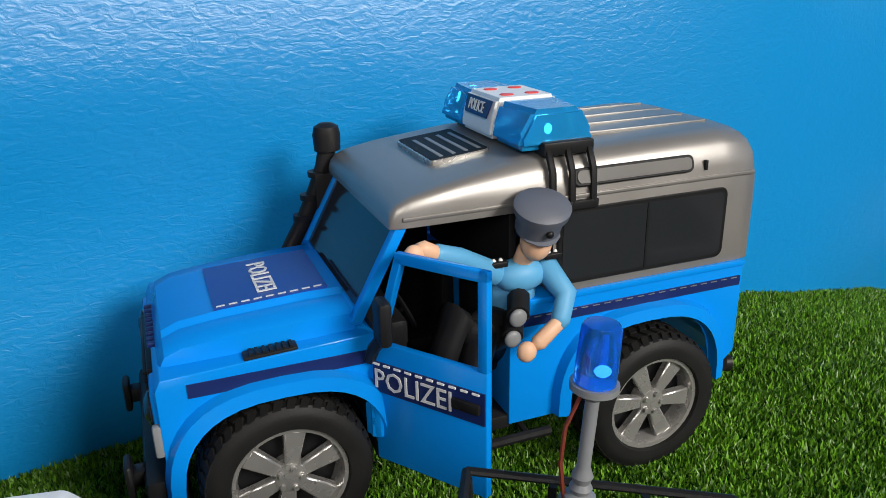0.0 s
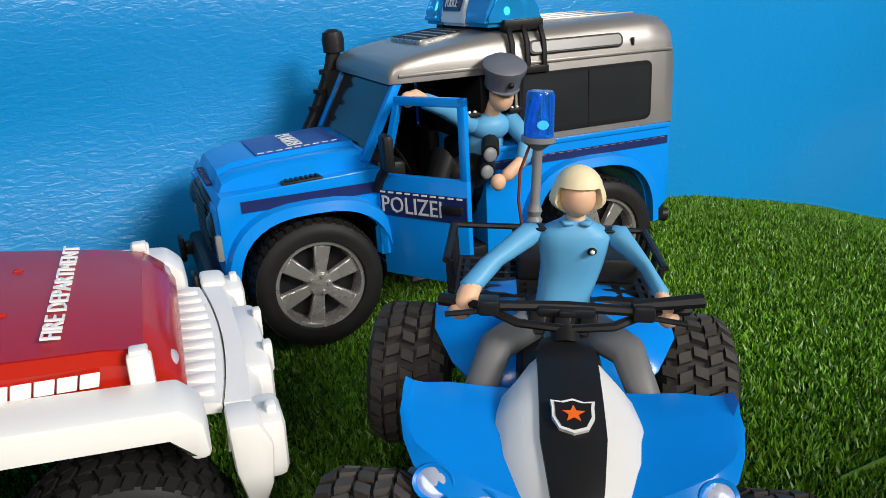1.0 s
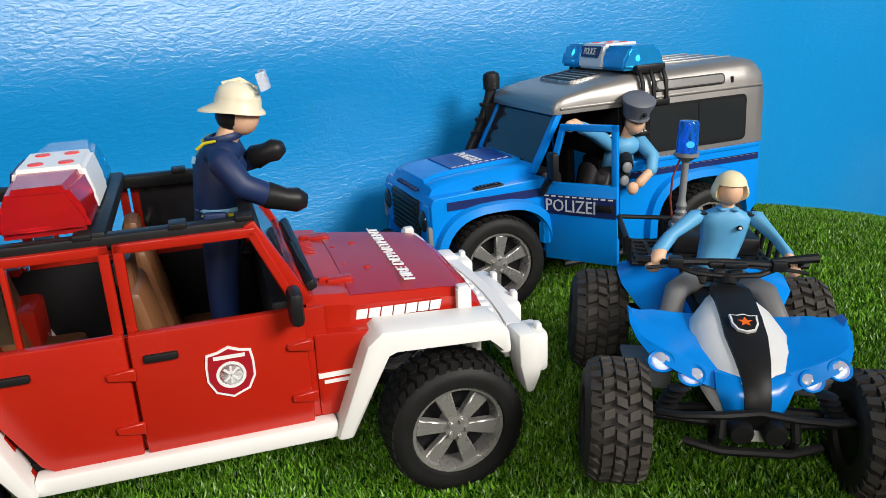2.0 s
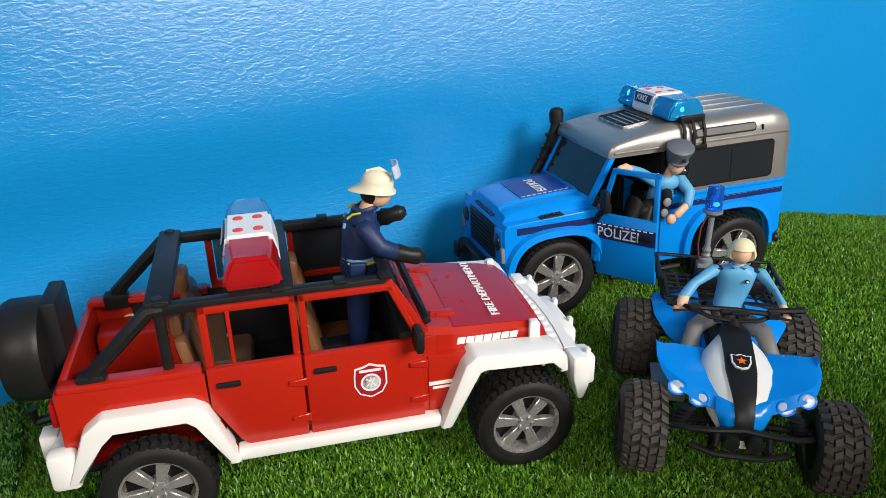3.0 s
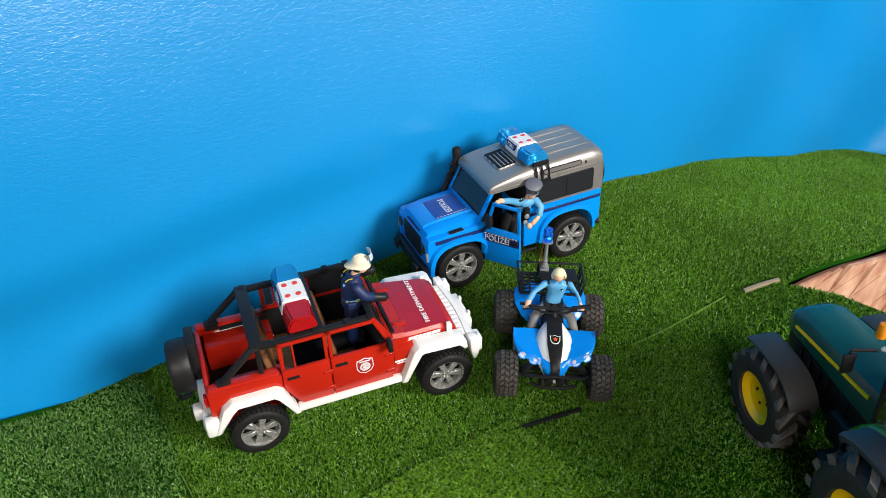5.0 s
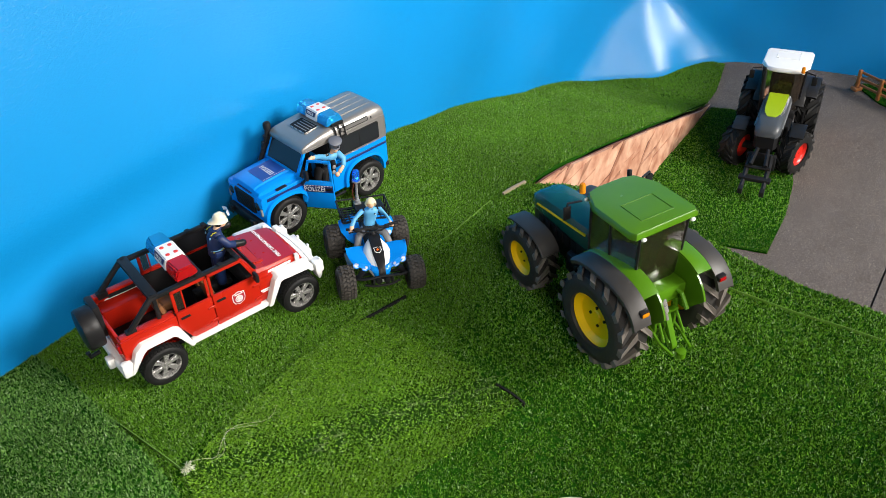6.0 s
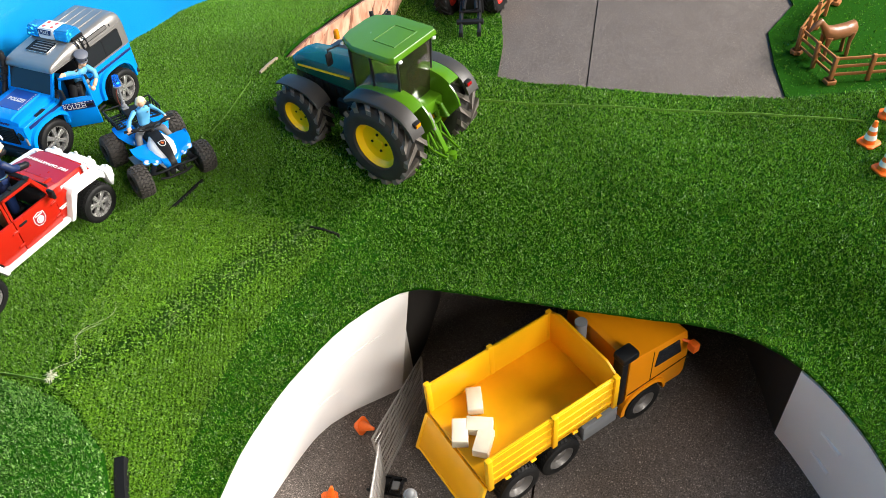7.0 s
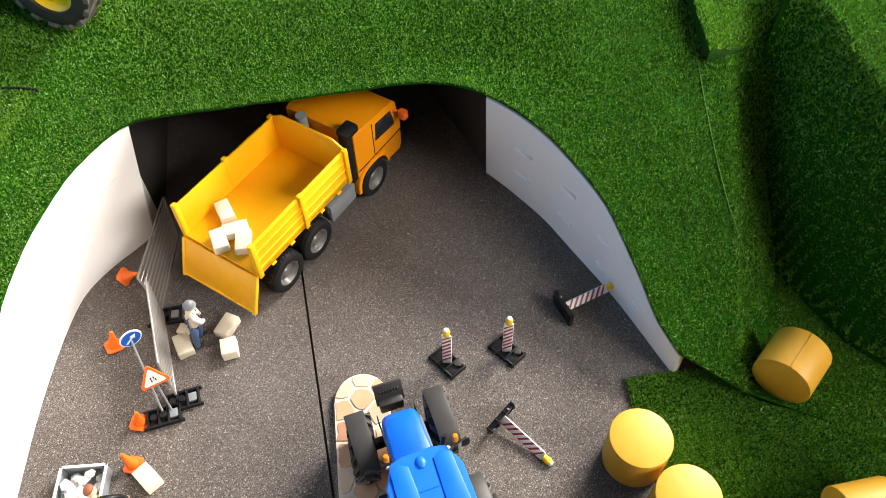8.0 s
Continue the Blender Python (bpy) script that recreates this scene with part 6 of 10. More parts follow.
    # near-black inner panels: cabin shade put into their colour
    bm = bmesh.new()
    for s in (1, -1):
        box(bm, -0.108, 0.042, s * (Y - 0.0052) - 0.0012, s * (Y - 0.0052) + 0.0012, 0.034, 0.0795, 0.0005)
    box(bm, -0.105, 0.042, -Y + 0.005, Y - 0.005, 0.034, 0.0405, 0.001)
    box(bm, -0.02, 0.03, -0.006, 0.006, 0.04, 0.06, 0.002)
    part("lining", bm, DARK, t, "near-black cabin panels, cabin shade put into their colour")
    # tail
    bm = bmesh.new()
    box(bm, -0.132, -0.1275, -Y + 0.001, Y - 0.001, 0.038, 0.0805, 0.0015)
    tail = part("tailgate", bm, RED, t)
    for s in (1, -1):
        bm = bmesh.new()
        box(bm, -0.135, -0.1315, s * 0.0475 - 0.004, s * 0.0475 + 0.004, 0.062, 0.075, 0.001)
        part("tail_lamp", bm, LENS_RED, t)
    bm = bmesh.new()
    box(bm, -0.141, -0.13, -0.056, 0.056, 0.035, 0.047, 0.003)
    for s in (1, -1):
        box(bm, -0.14, -0.126, s * 0.0555 - 0.0055, s * 0.0555 + 0.0055, 0.031, 0.052, 0.003)
        box(bm, -0.148, -0.139, s * 0.03 - 0.006, s * 0.03 + 0.006, 0.034, 0.048, 0.0015)
    part("rear_bumper", bm, WHITE, t, "white rear bumper")
    bm = bmesh.new()
    tube(bm, [(-0.146, 0.0, 0.038), (-0.158, 0.0, 0.036), (-0.159, 0, 0.044)], 0.0028, 8)
    part("tow_hook", bm, BLACK, t)
    bm = bmesh.new()
    box(bm, -0.14, -0.1315, -0.012, 0.018, 0.064, 0.11, 0.002)
    lathe(bm, [(0.0005, -0.1595), (0.021, -0.1588), (0.0255, -0.1578), (0.0268, -0.155), (0.0268, -0.1415), (0.0255, -0.1392), (0.0005, -0.139)], 40, "x", (0, -0.006, 0.0835))
    part("spare_wheel", bm, BLACK, t, "black covered spare wheel")
    return t


fire_jeep = jeep()


def fireman():
    m = JEEP_M @ pose(0.018, -0.002, 0.0565, 0, 2, -8) @ Matrix.Scale(0.97, 4)
    su, sk, he, bk, ye, vi = 0, 1, 2, 3, 4, 5
    j = [
        ([(0.0, 0.006, 0.004), (0.0, 0.0065, 0.026), (0.001, 0.005, 0.048)], [0.0062, 0.0066, 0.0076], su),
        ([(0.0, -0.006, 0.004), (0.0, -0.0065, 0.026), (0.001, -0.005, 0.048)], [0.0062, 0.0066, 0.0076], su),
        ([(0.0005, 0, 0.05), (0.001, 0, 0.062), (0.003, 0, 0.075)], [0.0102, 0.0098, 0.0108], su),
        ([(0.004, 0, 0.0795)], (0.008, 0.0135, 0.0065), su),
        ([(0.0055, 0, 0.083), (0.009, 0, 0.0895)], [0.0045, 0.0045], sk),
        ([(0.0125, 0, 0.0945)], (0.0078, 0.0071, 0.0088), sk),
        ([(0.005, 0.0155, 0.079), (0.01, 0.021, 0.07), (0.016, 0.0165, 0.0735)], [0.0056, 0.0052, 0.0048], su),
        ([(0.016, 0.0165, 0.0735), (0.0205, 0.0145, 0.0755), (0.0245, 0.0135, 0.077)], [0.0053, 0.0043, 0.0048], bk),
        ([(0.005, -0.0155, 0.079), (0.0125, -0.0195, 0.0695), (0.0215, -0.017, 0.065)], [0.0056, 0.0052, 0.0048], su),
        ([(0.0215, -0.017, 0.065), (0.028, -0.0155, 0.0628), (0.033, -0.015, 0.062)], [0.0053, 0.0045, 0.0049], bk),
        ([(0.004, 0.006, 0.001)], (0.0095, 0.0055, 0.0042), bk),
        ([(0.004, -0.006, 0.001)], (0.0095, 0.0055, 0.0042), bk),
    ]
    def more(bm):
        q = Matrix.Translation((0.0118, 0, 0.0972)) @ Matrix.Rotation(radians(9), 4, "Y") @ Matrix.Scale(0.93, 4)
        # helmet: a dome with a brim that sweeps down behind
        rings = []
        for r, z, back in ((0.0004, 0.0108, 0.0), (0.0048, 0.0102, 0.0), (0.0082, 0.0078, 0.0), (0.0096, 0.004, 0.0), (0.0099, 0.0008, 0.0), (0.0118, -0.0008, 0.0042), (0.012, -0.0016, 0.0045), (0.0092, -0.0012, 0.0)):
            ring = []
            for k in range(24):
                a = 2 * math.pi * k / 24
                b = max(0.0, -math.cos(a)) ** 2
                ring.append(q @ Vector(((r + back * b) * math.cos(a), r * math.sin(a) * 0.94, z - back * 0.5 * b)))
            rings.append(ring)
        loft(bm, rings, mat=he)
        tube(bm, [q @ Vector((-0.007, 0, 0.0088)), q @ Vector((0, 0, 0.0116)), q @ Vector((0.0075, 0, 0.0085))], 0.0009, 8, he)
        # visor turned up over the brow
        v = q @ Matrix.Translation((0.0085, 0, 0.0078)) @ Matrix.Rotation(radians(-28), 4, "Y")
        arc = [[(0.0045 * math.cos(a) + e, 0.0082 * math.sin(a), z) for a in np.linspace(-1.35, 1.35, 11)] for z, e in ((0.0, 0.0), (0.0075, 0.0005))]
        loft(bm, [[v @ Vector(p) for p in row] + [v @ (Vector(p) + Vector((0.0007, 0, 0))) for p in row[::-1]] for row in arc], mat=vi)
        ball(bm, (0.0095, 0, 0.0945), 1.0, bk, 14, (0.0069, 0.0071, 0.0074))
        # collar, jacket hem, reflecting bands
        tube(bm, [(0.0052 + 0.0062 * math.cos(a), 0.0062 * math.sin(a), 0.0855 + 0.0012 * math.cos(a)) for a in np.linspace(0, 2 * math.pi, 15)], 0.0017, 6, su)
        lathe(bm, [(0.0106, 0.0475), (0.0112, 0.05), (0.0107, 0.0545)], 20, "z", (0.0014, 0, 0), su)
        for z, k in ((0.0552, ye), (0.0572, 6)):
            lathe(bm, [(0.0101, z - 0.0009), (0.0106, z), (0.0101, z + 0.0009)], 20, "z", (0.0016, 0, 0), k)
        for y in (-0.0085, 0.0085):
            tube(bm, [(-0.0045, y, 0.0822), (-0.0015, y, 0.0846), (0.003, y, 0.0853)], 0.0007, 6, ye)
            tube(bm, [(-0.0064, y, 0.077), (-0.0058, y, 0.0795)], 0.0009, 6, 6)
        for y in (-0.016, 0.016):
            box(bm, -0.004, 0.005, y * 0.82 - 0.0016, y * 0.82 + 0.0016, 0.05, 0.058, 0.001, su)
    return doll("fireman_doll", m, "toy fireman in navy suit and cream helmet", j, [NAVY_SUIT, SKIN, CREAM, BLACK, HI_VIS, LENS_CLEAR, PALE_BLUE], more)


fireman()

# ---- blue police quad with its rider ----
QUAD_M = pose(0.0221, 0.125, 0.0068, -5.6, 0.8, -81.5) @ Matrix.Diagonal((0.935, 0.98, 0.935, 1.0))


def squat(obs):
    """Press the body down over the wheels to the quad's low build."""
    for ob in obs:
        for v in ob.data.vertices:
            z = v.co.z
            if z > 0.0735:
                v.co.z = 0.0665 + (z - 0.0735) * (1.07 if v.co.x < -0.05 else 0.9)
            elif z > 0.03:
                v.co.z = 0.03 + (z - 0.03) * 0.84


def quad():
    t = thing("police_quad", QUAD_M, "blue and white toy police quad with a beacon pole", "toy quad")
    rubber = material("quad_rubber", (0.055, 0.049, 0.043), 0.65, vary=0.6, scale=60, bump=0.15, bump_scale=900, spec=0.25)
    fr = tyre_mesh(0.025, 0.0245, 0.0125, "knobs", RUBBER_DARK, lug_mat=rubber, depth=0.0026, rows=5, per=24, shoulder=0.35)
    rr = tyre_mesh(0.026, 0.027, 0.0125, "knobs", RUBBER_DARK, lug_mat=rubber, depth=0.0026, rows=5, per=24, shoulder=0.35)
    fd = dish_mesh(0.0125, 0.022, BLACK, 4)
    for s in (1, -1):
        put_wheel(t, (0.0535, s * 0.0482, 0.0205), s, fr, fd, "knobbly dusty black tyre", apart=True)
        put_wheel(t, (-0.0485, s * 0.0475, 0.0215), s, rr, fd, "knobbly dusty black tyre")
    # frame, axles, springs
    bm = bmesh.new()
    box(bm, -0.055, 0.055, -0.012, 0.012, 0.018, 0.034, 0.003)
    for s in (1, -1):
        for dx in (-0.006, 0.006):
            tube(bm, [(0.052 + dx, s * 0.01, 0.024), (0.0535 + dx * 0.3, s * 0.042, 0.026)], 0.0021, 8)
        tube(bm, [(-0.0485, s * 0.008, 0.0275), (-0.0485, s * 0.04, 0.0275)], 0.0035, 8)
        for k in range(5):
            z = 0.028 + 0.0028 * k
            lathe(bm, [(0.0028, z - 0.0007), (0.0042, z), (0.0028, z + 0.0007)], 12, "z", (0.057, s * (0.031 - 0.0012 * k), 0))
    part("chassis", bm, BLACK, t, "black chassis and springs")
    # front bumper of bent bar
    bm = bmesh.new()
    for s in (1, -1):
        tube(bm, [(0.055, s * 0.012, 0.02), (0.066, s * 0.014, 0.018), (0.0715, s * 0.013, 0.026), (0.069, s * 0.0125, 0.034)], 0.0018, 8)
    tube(bm, [(0.064, -0.034, 0.031), (0.069, -0.026, 0.033), (0.07, -0.0125, 0.0345), (0.071, 0, 0.0375), (0.07, 0.0125, 0.0345), (0.069, 0.026, 0.033), (0.064, 0.034, 0.031)], 0.0018, 8)
    tube(bm, [(0.0655, -0.024, 0.02), (0.07, -0.012, 0.019), (0.07, 0.012, 0.019), (0.0655, 0.024, 0.02)], 0.0018, 8)
    part("front_bumper", bm, BLACK, t, "black bent bar bumper")
    for s in (1, -1):
        bm = bmesh.new()
        lathe(bm, [(0.0004, 0.073), (0.0038, 0.0728), (0.0045, 0.0715), (0.0045, 0.066), (0.0004, 0.066)], 14, "x", (0, s * 0.0058, 0.0275))
        part("fog_lamp", bm, BLACK, t)
    # front fairing: wings with upturned tips
    for s in (1, -1):
        bm = bmesh.new()
        rings = []
        for y, xf, zb, zt, xr, zr in ((0.004, 0.058, 0.036, 0.046, 0.014, 0.055), (0.014, 0.0575, 0.037, 0.0475, 0.014, 0.0555), (0.024, 0.0555, 0.041, 0.0505, 0.014, 0.056), (0.034, 0.052, 0.0455, 0.0535, 0.015, 0.0575), (0.041, 0.046, 0.0495, 0.055, 0.016, 0.0575), (0.0445, 0.0385, 0.0525, 0.0562, 0.0165, 0.0585), (0.0466, 0.03, 0.0565, 0.0588, 0.0185, 0.0612)):
            y *= 0.9
            rings.append([(xf - 0.003, s * y, zb), (xf + 0.0012, s * y, zb + (zt - zb) * 0.3), (xf - 0.0035, s * y, zt), ((xf + xr) / 2, s * y, (zt + zr) / 2 + 0.0012), (xr, s * y, zr), (xr, s * y, zr - 0.003), ((xf + xr) / 2, s * y, (zt + zr) / 2 - 0.004)])
        loft(bm, rings)
        part("front_wing", bm, BLUE_SHADE, t, "glossy blue wing", 28)
        for y, z, x in ((0.0212, 0.0445, 0.0545), (0.0318, 0.0485, 0.0505)):
            bm = bmesh.new()
            q = Matrix.Translation((x, s * y, z)) @ Matrix.Rotation(radians(s * 16), 4, "Z") @ Matrix.Rotation(radians(-28), 4, "Y")
            lathe(bm, [(0.0046, -0.003), (0.0053, 0.0002), (0.005, 0.0008), (0.0041, 0.0005), (0.0038, -0.003)], 20, "x", m=q)
            lamp = part("headlight", bm, BLUE_SHADE, t, "round headlight")
            bm = bmesh.new()
            lathe(bm, [(0.0003, 0.0014), (0.0028, 0.0011), (0.0041, 0.0002), (0.0041, -0.002), (0.0003, -0.002)], 18, "x", m=q)
            part("lens", bm, LENS_CLEAR, lamp)
            bm = bmesh.new()
            lathe(bm, [(0.0003, 0.0004), (0.0026, 0.0004), (0.0032, -0.0028), (0.0003, -0.0028)], 18, "x", m=q @ Matrix.Translation((-0.0006, 0, 0)))
            part("bowl", bm, LED_WHITE, lamp, "lit white lamp")
    # nose: blue lower shield, white tank sides, black spine
    bm = bmesh.new()
    rings = []
    for z, x0, x1, w in ((0.026, 0.052, 0.0645, 0.009), (0.034, 0.05, 0.0668, 0.011), (0.042, 0.046, 0.0648, 0.0135), (0.0475, 0.042, 0.0598, 0.0135)):
        rings.append([(x0, -w, z), (x1 - 0.004, -w, z), (x1, -w * 0.6, z), (x1, w * 0.6, z), (x1 - 0.004, w, z), (x0, w, z)])
    loft(bm, rings)
    part("nose_shield", bm, BLUE_SHADE, t, "", 50)
    secs = [(0.0655, 0.0425, 0.0062), (0.0615, 0.0478, 0.0095), (0.053, 0.0538, 0.0145), (0.042, 0.0588, 0.018), (0.031, 0.0635, 0.0187), (0.02, 0.0668, 0.0165), (0.0105, 0.0685, 0.0115), (0.004, 0.0685, 0.007)]
    def ring(x, z, w, k):
        return [(x, 1.08 * w * math.cos(a) * k, z - 0.016 + 0.016 * math.sin(a)) for a in (radians(b) for b in range(-20, 201, 20))]
    bm = bmesh.new()
    loft(bm, [ring(x, z, w, 1.0) for x, z, w in secs])
    part("tank", bm, WHITE, t, "glossy white tank", 60)
    bm = bmesh.new()
    rings = []
    for x, z, w in [(0.0665, 0.028, 0.0042), (0.068, 0.0345, 0.0045), (0.0665, 0.0412, 0.0046), (0.0615, 0.0485, 0.005), (0.0545, 0.0537, 0.0062)] + [(a, b + 0.0006, 0.0078 if a > 0.008 else 0.0062) for a, b, c in secs[3:]]:
        rings.append([(x - 0.002, -w, z - 0.004), (x, -w, z - 0.0004), (x + 0.0006, -w * 0.5, z + 0.0006), (x + 0.0006, w * 0.5, z + 0.0006), (x, w, z - 0.0004), (x - 0.002, w, z - 0.004)])
    loft(bm, rings)
    part("spine", bm, BLACK, t, "glossy black spine", 50)
    f = frame_m((0.0375, 0, 0.0632), (0, 1, 0), (-0.9, 0, 0.4))
    sh = [(0.76 * a, 0.8 * b) for a, b in [(0.0, -0.0072), (0.0045, -0.0055), (0.0066, -0.001), (0.0066, 0.0028), (0.007, 0.0056), (0.0035, 0.0052), (0, 0.0064), (-0.0035, 0.0052), (-0.007, 0.0056), (-0.0066, 0.0028), (-0.0066, -0.001), (-0.0045, -0.0055)]]
    for sc, mt, z in ((1.0, STICKER_WHITE, 0.0006), (0.84, BLACK, 0.0009)):
        bm = bmesh.new()
        prism(bm, [(p[0] * sc, p[1] * sc) for p in sh], -0.0012, z, "z", m=f)
        part("badge", bm, mt, t, "police shield badge")
    bm = bmesh.new()
    star = [((0.0028 if k % 2 == 0 else 0.0012) * math.sin(math.pi * k / 5), (0.0028 if k % 2 == 0 else 0.0012) * math.cos(math.pi * k / 5)) for k in range(10)]
    prism(bm, star, 0.0008, 0.0012, "z", m=f)
    part("star", bm, CONE_ORANGE, t, "orange star")
    # handlebars
    bm = bmesh.new()
    tube(bm, [(0.006, 0.0, 0.068), (0.002, 0.0, 0.0715)], 0.004, 10)
    tube(bm, [(-0.008, -0.031, 0.0755), (-0.003, -0.023, 0.076), (0.003, -0.013, 0.0735), (0.004, 0, 0.0725), (0.003, 0.013, 0.0735), (-0.003, 0.023, 0.076), (-0.008, 0.031, 0.0755)], 0.0015, 8)
    tube(bm, [(0.0, -0.02, 0.0778), (0.001, 0.0, 0.079), (0.0, 0.02, 0.0778)], 0.0018, 8)
    box(bm, -0.001, 0.004, -0.008, 0.008, 0.076, 0.0795, 0.0012)
    for s in (1, -1):
        box(bm, -0.003, 0.003, s * 0.021 - 0.003, s * 0.021 + 0.003, 0.075, 0.0805, 0.001)
        tube(bm, [(-0.0055, s * 0.027, 0.0757), (-0.0085, s * 0.035, 0.0753)], 0.0022, 8)
        tube(bm, [(0.001, s * 0.024, 0.076), (0.001, s * 0.033, 0.0745)], 0.0009, 6)
    tube(bm, [(0.0, 0.018, 0.0795), (-0.002, 0.037, 0.0815)], [0.0018, 0.0025], 8)
    box(bm, 0.004, 0.0062, -0.0022, 0.0022, 0.0775, 0.0795, 0.0005)
    part("handlebar", bm, BLACK, t, "black handlebar with grips")
    # seat, footrests, rear wings, rack
    bm = bmesh.new()
    box(bm, -0.047, 0.006, -0.012, 0.012, 0.046, 0.058, 0.004)
    part("seat", bm, BLACK, t)
    bm = bmesh.new()
    box(bm, -0.05, 0.012, -0.0115, 0.0115, 0.03, 0.047, 0.003)
    part("side_panel", bm, BLUE_SHADE, t)
    for s in (1, -1):
        bm = bmesh.new()
        box(bm, -0.012, 0.026, s * 0.0315 - 0.0085, s * 0.0315 + 0.0085, 0.021, 0.024, 0.001)
        box(bm, 0.0245, 0.0285, s * 0.032 - 0.0085, s * 0.032 + 0.0085, 0.022, 0.032, 0.001)
        part("footrest", bm, GREY, t, "grey footrest")
        bm = bmesh.new()
        rings = []
        for x, y0, y1, z0, z1 in ((-0.014, 0.012, 0.02, 0.036, 0.034), (-0.022, 0.012, 0.031, 0.048, 0.043), (-0.034, 0.012, 0.0375, 0.057, 0.0505), (-0.05, 0.012, 0.0385, 0.0605, 0.053), (-0.064, 0.012, 0.037, 0.0595, 0.051), (-0.072, 0.012, 0.032, 0.055, 0.047)):
            rings.append([(x, s * y0, z0 - 0.003), (x, s * y1, z1 - 0.003), (x, s * (y1 + 0.001), z1 - 0.001), (x, s * y1, z1), (x, s * (y0 + y1) / 2, (z0 + z1) / 2 + 0.0025), (x, s * y0, z0)])
        loft(bm, rings)
        part("rear_wing", bm, BLUE_SHADE, t, "glossy blue rear wing", 50)
    bm = bmesh.new()
    z0, z1 = 0.063, 0.0775
    for pts, z in (([(-0.045, -0.033), (-0.045, 0.033), (-0.085, 0.033), (-0.085, -0.033)], z0), ([(-0.048, -0.036), (-0.048, 0.036), (-0.09, 0.036), (-0.09, -0.036)], z1)):
        q = pts + [pts[0]]
        for a, b in zip(q, q[1:]):
            if z == z1 and a[0] == b[0] == -0.048:
                continue
            tube(bm, [(*a, z), (*b, z)], 0.0014, 8)
    for x, y in ((-0.048, 0.034), (-0.048, -0.034), (-0.062, 0.0345), (-0.062, -0.0345), (-0.076, 0.0345), (-0.076, -0.0345), (-0.087, 0.0345), (-0.087, -0.0345), (-0.0875, 0.012), (-0.0875, -0.012)):
        tube(bm, [(x, y, z0), (x, y * 1.03, z1)], 0.0013, 6)
    rack = part("rack", bm, BLACK, t, "black luggage rack")
    for k in range(9):
        bm = bmesh.new()
        y = -0.03 + k * 0.0075
        box(bm, -0.084, -0.046, y - 0.001, y + 0.001, z0 - 0.001, z0 + 0.001)
        part("slat", bm, BLACK, rack)
    for k in range(6):
        bm = bmesh.new()
        x = -0.082 + k * 0.007
        box(bm, x - 0.001, x + 0.001, -0.032, 0.032, z0 - 0.0012, z0 + 0.0012)
        part("slat", bm, BLACK, rack)
    bm = bmesh.new()
    box(bm, -0.083, -0.06, -0.012, 0.03, z0 + 0.001, z0 + 0.0125, 0.002)
    part("rear_box", bm, BLACK, t)
    # beacon pole
    bm = bmesh.new()
    px, py = -0.08, -0.006
    lathe(bm, [(0.0004, 0.0735), (0.0042, 0.0735), (0.0042, 0.0765), (0.0025, 0.0775), (0.0031, 0.079), (0.0022, 0.0805), (0.0029, 0.0825), (0.0021, 0.0845), (0.0018, 0.0855), (0.0018, 0.1045), (0.0038, 0.106), (0.0062, 0.1075), (0.0062, 0.1093), (0.0004, 0.1093)], 18, "z", (px, py, 0))
    box(bm, px - 0.005, px + 0.005, py - 0.005, py + 0.005, z0, 0.0737, 0.0008)
    pole = part("beacon_pole", bm, GREY, t, "grey beacon pole")
    bm = bmesh.new()
    lathe(bm, [(0.0004, 0.1093), (0.0053, 0.1095), (0.0053, 0.115), (0.005, 0.1235), (0.0044, 0.1248), (0.0004, 0.1252)], 20, "z", (px, py, 0))
    part("lens", bm, LENS_DEEP, pole, "blue beacon lens")
    bm = bmesh.new()
    ball(bm, (px + 0.001, py + 0.001, 0.1135), 0.0016, seg=8)
    part("lamp", bm, LED_DEEP, pole, "lit blue lamp")
    bm = bmesh.new()
    tube(bm, [(px + 0.001, py - 0.003, 0.106), (px + 0.002, py - 0.006, 0.097), (px + 0.001, py - 0.006, 0.086), (px, py - 0.004, 0.075)], 0.0006, 6)
    part("cable", bm, material("brown_cable", (0.18, 0.035, 0.02), 0.45), pole, "thin red-brown cable")
    for ob in [rack, *rack.children, *[ob for ob in t.children if ob.name.startswith("rear_box")]]:
        for v in ob.data.vertices:
            v.co.z -= 0.0045
    squat([ob for ob in t.children_recursive if "wheel" not in ob.name and "wheel" not in ob.parent.name])
    return t


quad()


